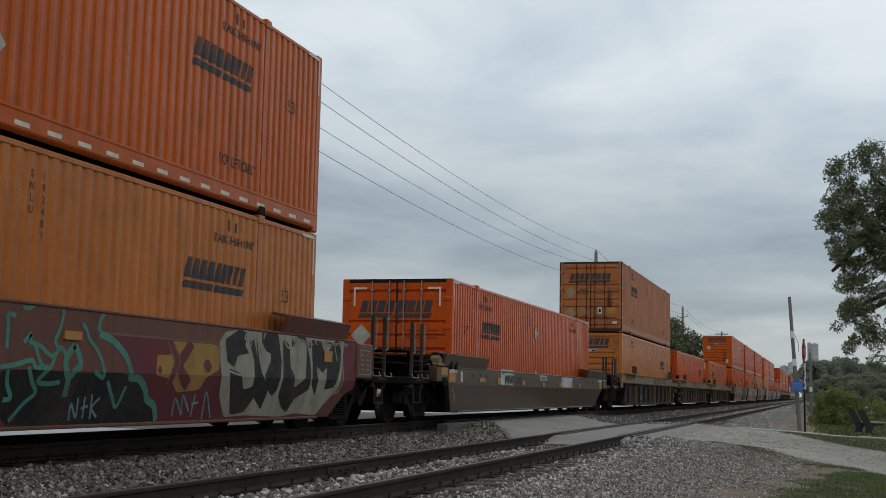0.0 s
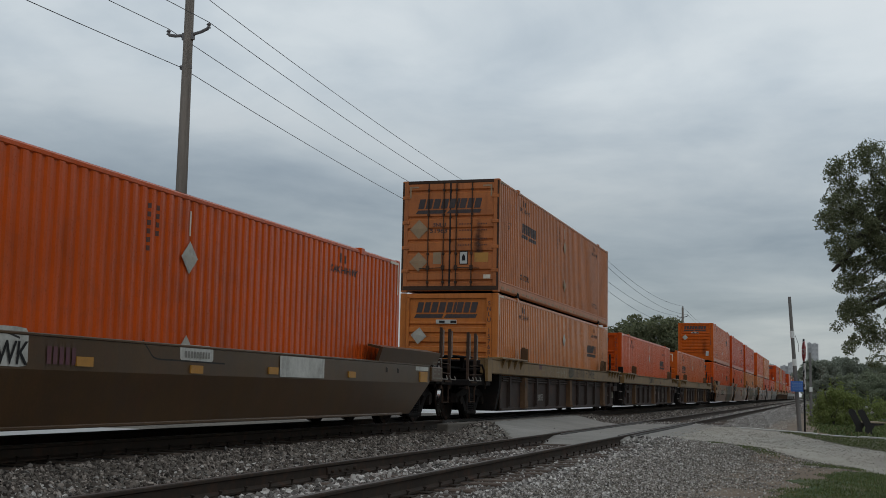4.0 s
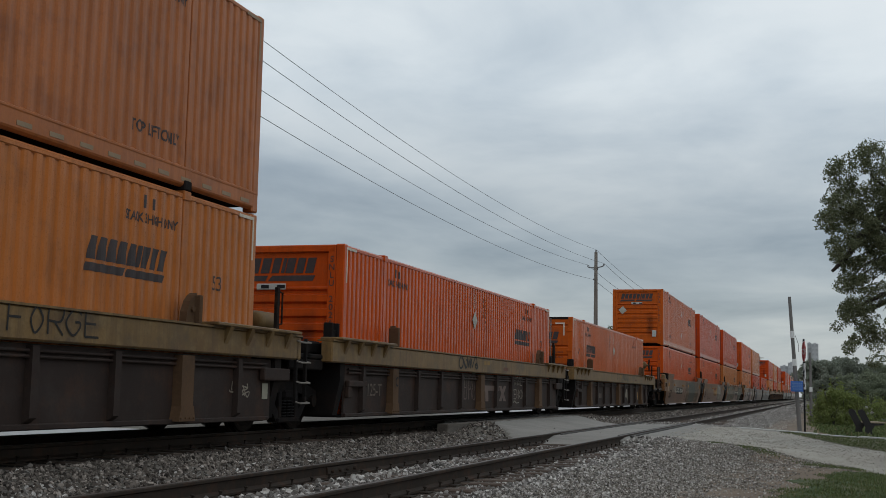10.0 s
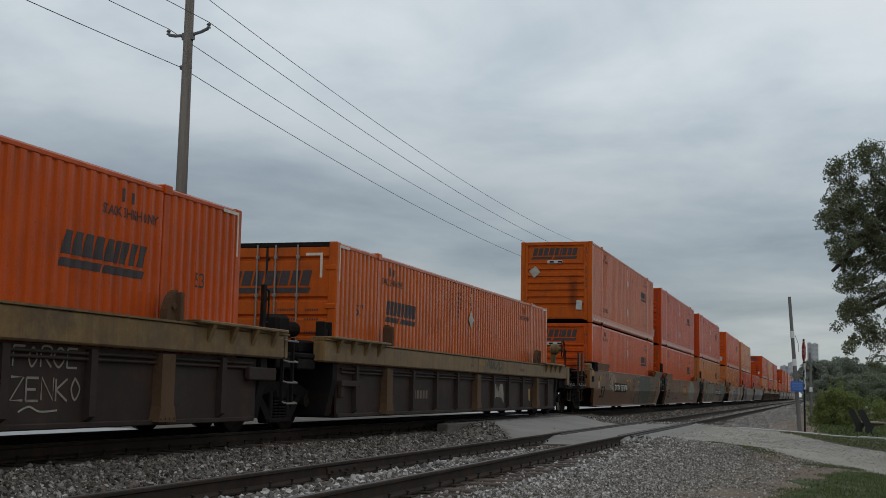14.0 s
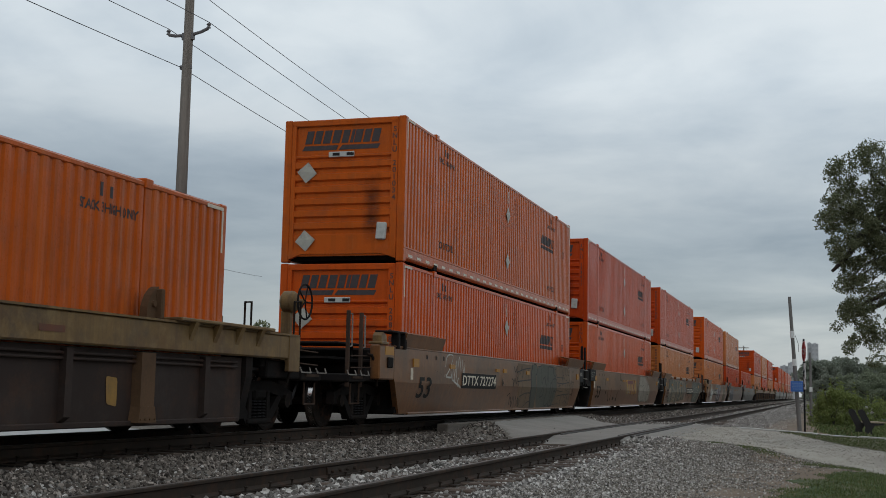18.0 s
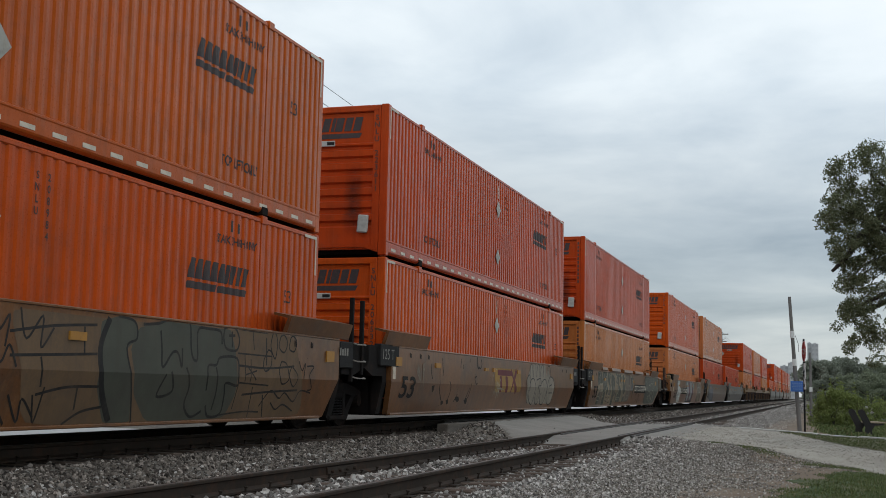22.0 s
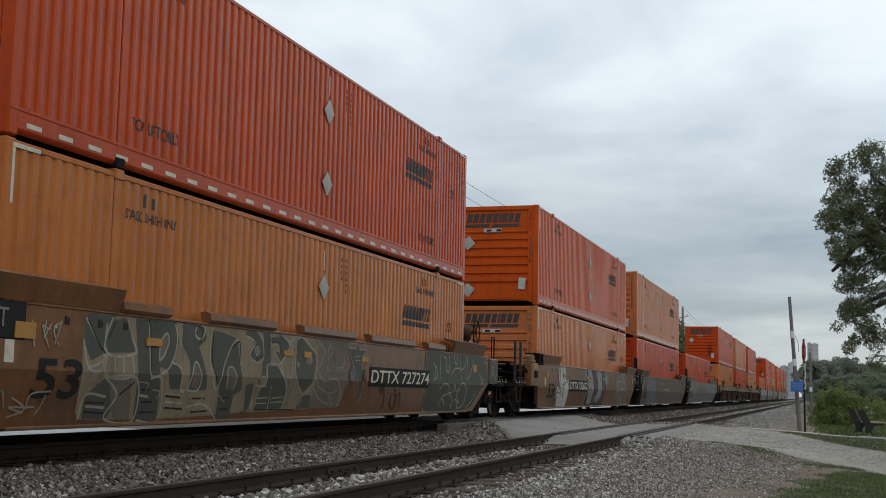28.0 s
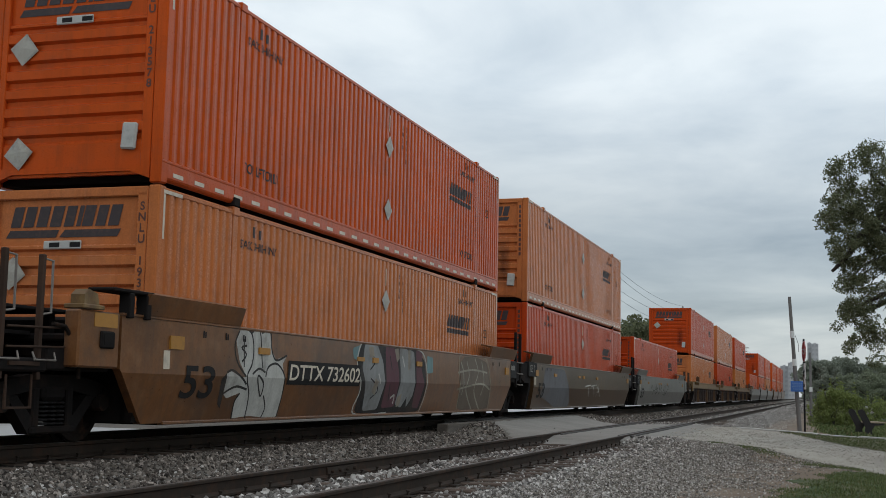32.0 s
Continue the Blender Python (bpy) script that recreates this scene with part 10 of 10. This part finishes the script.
def house():
    h = thing("house", "beige sided single-storey house with a grey shingle roof", "house")
    X, Y0, Y1, RY, Z0, ZE, ZR, XB = -24.0, 35.9, 43.3, 39.6, -0.6, 3.95, 5.18, -42.0
    gable_w = [(36.45, 37.30, 2.2, 3.5), (37.62, 38.40, 2.2, 3.5), (38.68, 39.6, 2.2, 3.5), (41.7, 42.4, 0.9, 3.3)]
    wall("front_wall", "x", X, 0.2, Y0, Y1, Z0, ZE, gable_w, SIDING, h)
    part("gable", Shape().prism([(Y0, ZE), (Y1, ZE), (RY, ZR - 0.1)], "x", X - 0.2, X), SIDING, h)
    for u0, u1, a, b in gable_w[:3]:
        window(h, "x", X, u0, u1, a, b)
    part("door", Shape().box(X - 0.12, X - 0.06, 41.7, 42.4, 0.9, 3.3), DARK, h, "dark door")
    part("gable_vent", Shape().box(X, X + 0.04, RY - 0.20, RY + 0.20, 4.05, 4.62, 0.01), GREY_POST, h, "grey louvred vent")
    side_w = [(-25.70, -24.62, 2.3, 3.5), (-28.4, -27.5, 2.2, 3.45), (-32.2, -30.4, 2.0, 3.45)]
    wall("side_wall", "y", Y0, 0.2, XB, X - 0.2, Z0, ZE, side_w, SIDING, h)
    for u0, u1, a, b in side_w:
        window(h, "y", Y0, u0, u1, a, b)
    wall("back_wall", "y", Y1 - 0.2, 0.2, XB, X - 0.2, Z0, ZE, [], SIDING, h)
    wall("rear_wall", "x", XB + 0.2, 0.2, Y0 + 0.2, Y1 - 0.2, Z0, ZE, [], SIDING, h)
    k = (ZR - ZE) / (RY - Y0)
    roof = part("roof", Shape().prism([(Y0 - 0.15, ZE - 0.15 * k), (RY, ZR), (RY, ZR + 0.10), (Y0 - 0.15, ZE - 0.15 * k + 0.10)], "x", XB - 0.4, X + 0.10).prism([(RY, ZR), (Y1 + 0.15, ZE - 0.15 * k), (Y1 + 0.15, ZE - 0.15 * k + 0.10), (RY, ZR + 0.10)], "x", XB - 0.4, X + 0.10), SHINGLE, h, "grey shingle roof")
    row = Shape().box(-9.1, 9.08, -0.13, 0.13, 0.0, 0.012).mesh("roof_course", SHINGLE)
    ang = math.degrees(math.atan(k))
    for i in range(15):
        y = Y0 - 0.02 + i * 0.25
        part("roof_course", row, SHINGLE, roof, at=pose((XB + X) / 2, y, ZE + (y - Y0) * k + 0.106, ang + 1.2, 0, 0))
    for s, (a, b) in ((1, (Y0 - 0.15, RY)), (-1, (RY, Y1 + 0.15))):
        za, zb = ZE + (a - Y0) * k if s > 0 else ZR, ZR if s > 0 else ZE - 0.15 * k
        part("rake_board", Shape().prism([(a, za - 0.06), (b, zb - 0.06), (b, zb + 0.06), (a, za + 0.06)], "x", X + 0.102, X + 0.14), TRIM, roof, "white rake board")
    part("gutter", Shape().box(XB - 0.4, X + 0.08, Y0 - 0.27, Y0 - 0.15, ZE - 0.15 * k - 0.04, ZE - 0.15 * k + 0.07, 0.02), TRIM, roof, "white gutter")
    part("downspout", Shape().box(X - 0.30, X - 0.20, Y0 - 0.10, Y0 - 0.005, Z0, ZE - 0.1, 0.01), TRIM, h)


house()


def porch():
    p = thing("porch", "white painted porch roof on square posts", "porch")
    x1, y1, z = -20.95, 28.9, 3.90
    part("porch_roof", Shape().box(-27.0, x1, 15.0, y1, z + 0.004, z + 0.15, 0.02), TRIM, p)
    part("fascia", Shape().box(x1 - 0.04, x1 + 0.03, 15.0, y1 + 0.03, z - 0.07, z + 0.0, 0.01), TRIM, p)
    me = Shape().box(-0.05, 0.05, -0.035, 0.035, -0.12, 0, 0.005).mesh("dentil", TRIM)
    for i in range(26):
        part("dentil", me, TRIM, p, at=pose(x1 - 0.10, y1 - 0.12 - i * 0.24, z))
    for x, y in ((-21.2, 28.6), (-21.2, 24.6), (-21.2, 20.6), (-26.7, 28.6)):
        part("post", Shape().box(x - 0.11, x + 0.11, y - 0.11, y + 0.11, -0.5, z, 0.01), TRIM, p)
    part("rail", Shape().box(-21.23, -21.17, 15.0, 28.4, 1.75, 1.83, 0.01), BLACK, p, "dark porch rail")
    for i in range(24):
        part("baluster", Shape().box(-21.215, -21.185, 28.2 - i * 0.16, 28.23 - i * 0.16, 0.9, 1.75), BLACK, p)
    part("porch_floor", Shape().box(-27.0, -20.95, 15.0, 28.9, 0.70, 0.90, 0.02), CONCRETE, p)


porch()

# ---- far buildings ----
# wall and window tones drawn close together, the distance haze put into them
TOWER = material("hazy_concrete_tower", (0.47, 0.47, 0.475), 0.9, vary=0.06, grain=0.2, coarse=0.05)
HAZE_GLASS = material("hazy_window", (0.40, 0.405, 0.415), 0.6, vary=0.1)


def tower(x, y, w, d, tall, floors, cols, label):
    t = thing("apartment_tower", label, "tower block", "towers on the skyline")
    b = part("wall", Shape().box(x - w / 2, x + w / 2, y, y + d, -1, tall), TOWER, t)
    part("roof", Shape().box(x - w * 0.2, x + w * 0.15, y + 1, y + d - 1, tall, tall + w * 0.14), TOWER, t)
    me = Shape().box(-w / cols * 0.34, w / cols * 0.34, -0.25, 0.02, 0, tall / floors * 0.5).mesh("window", HAZE_GLASS)
    for i in range(floors):
        for j in range(cols):
            part("window", me, HAZE_GLASS, b, at=pose(x - w / 2 + w * (j + 0.5) / cols, y, tall * (i + 0.35) / floors))


tower(-6.9, 705, 2.2, 8, 30.9, 12, 1, "narrow hazy grey stair tower on the skyline")
tower(-3.9, 700, 3.6, 10, 30.2, 12, 2, "tall hazy grey tower block on the skyline")
tower(-16.6, 700, 3.6, 9, 19.5, 8, 2, "low hazy grey block behind the train")
tower(-20.6, 705, 4.4, 9, 17.8, 7, 2, "low hazy grey block behind the train")
train()
motions()
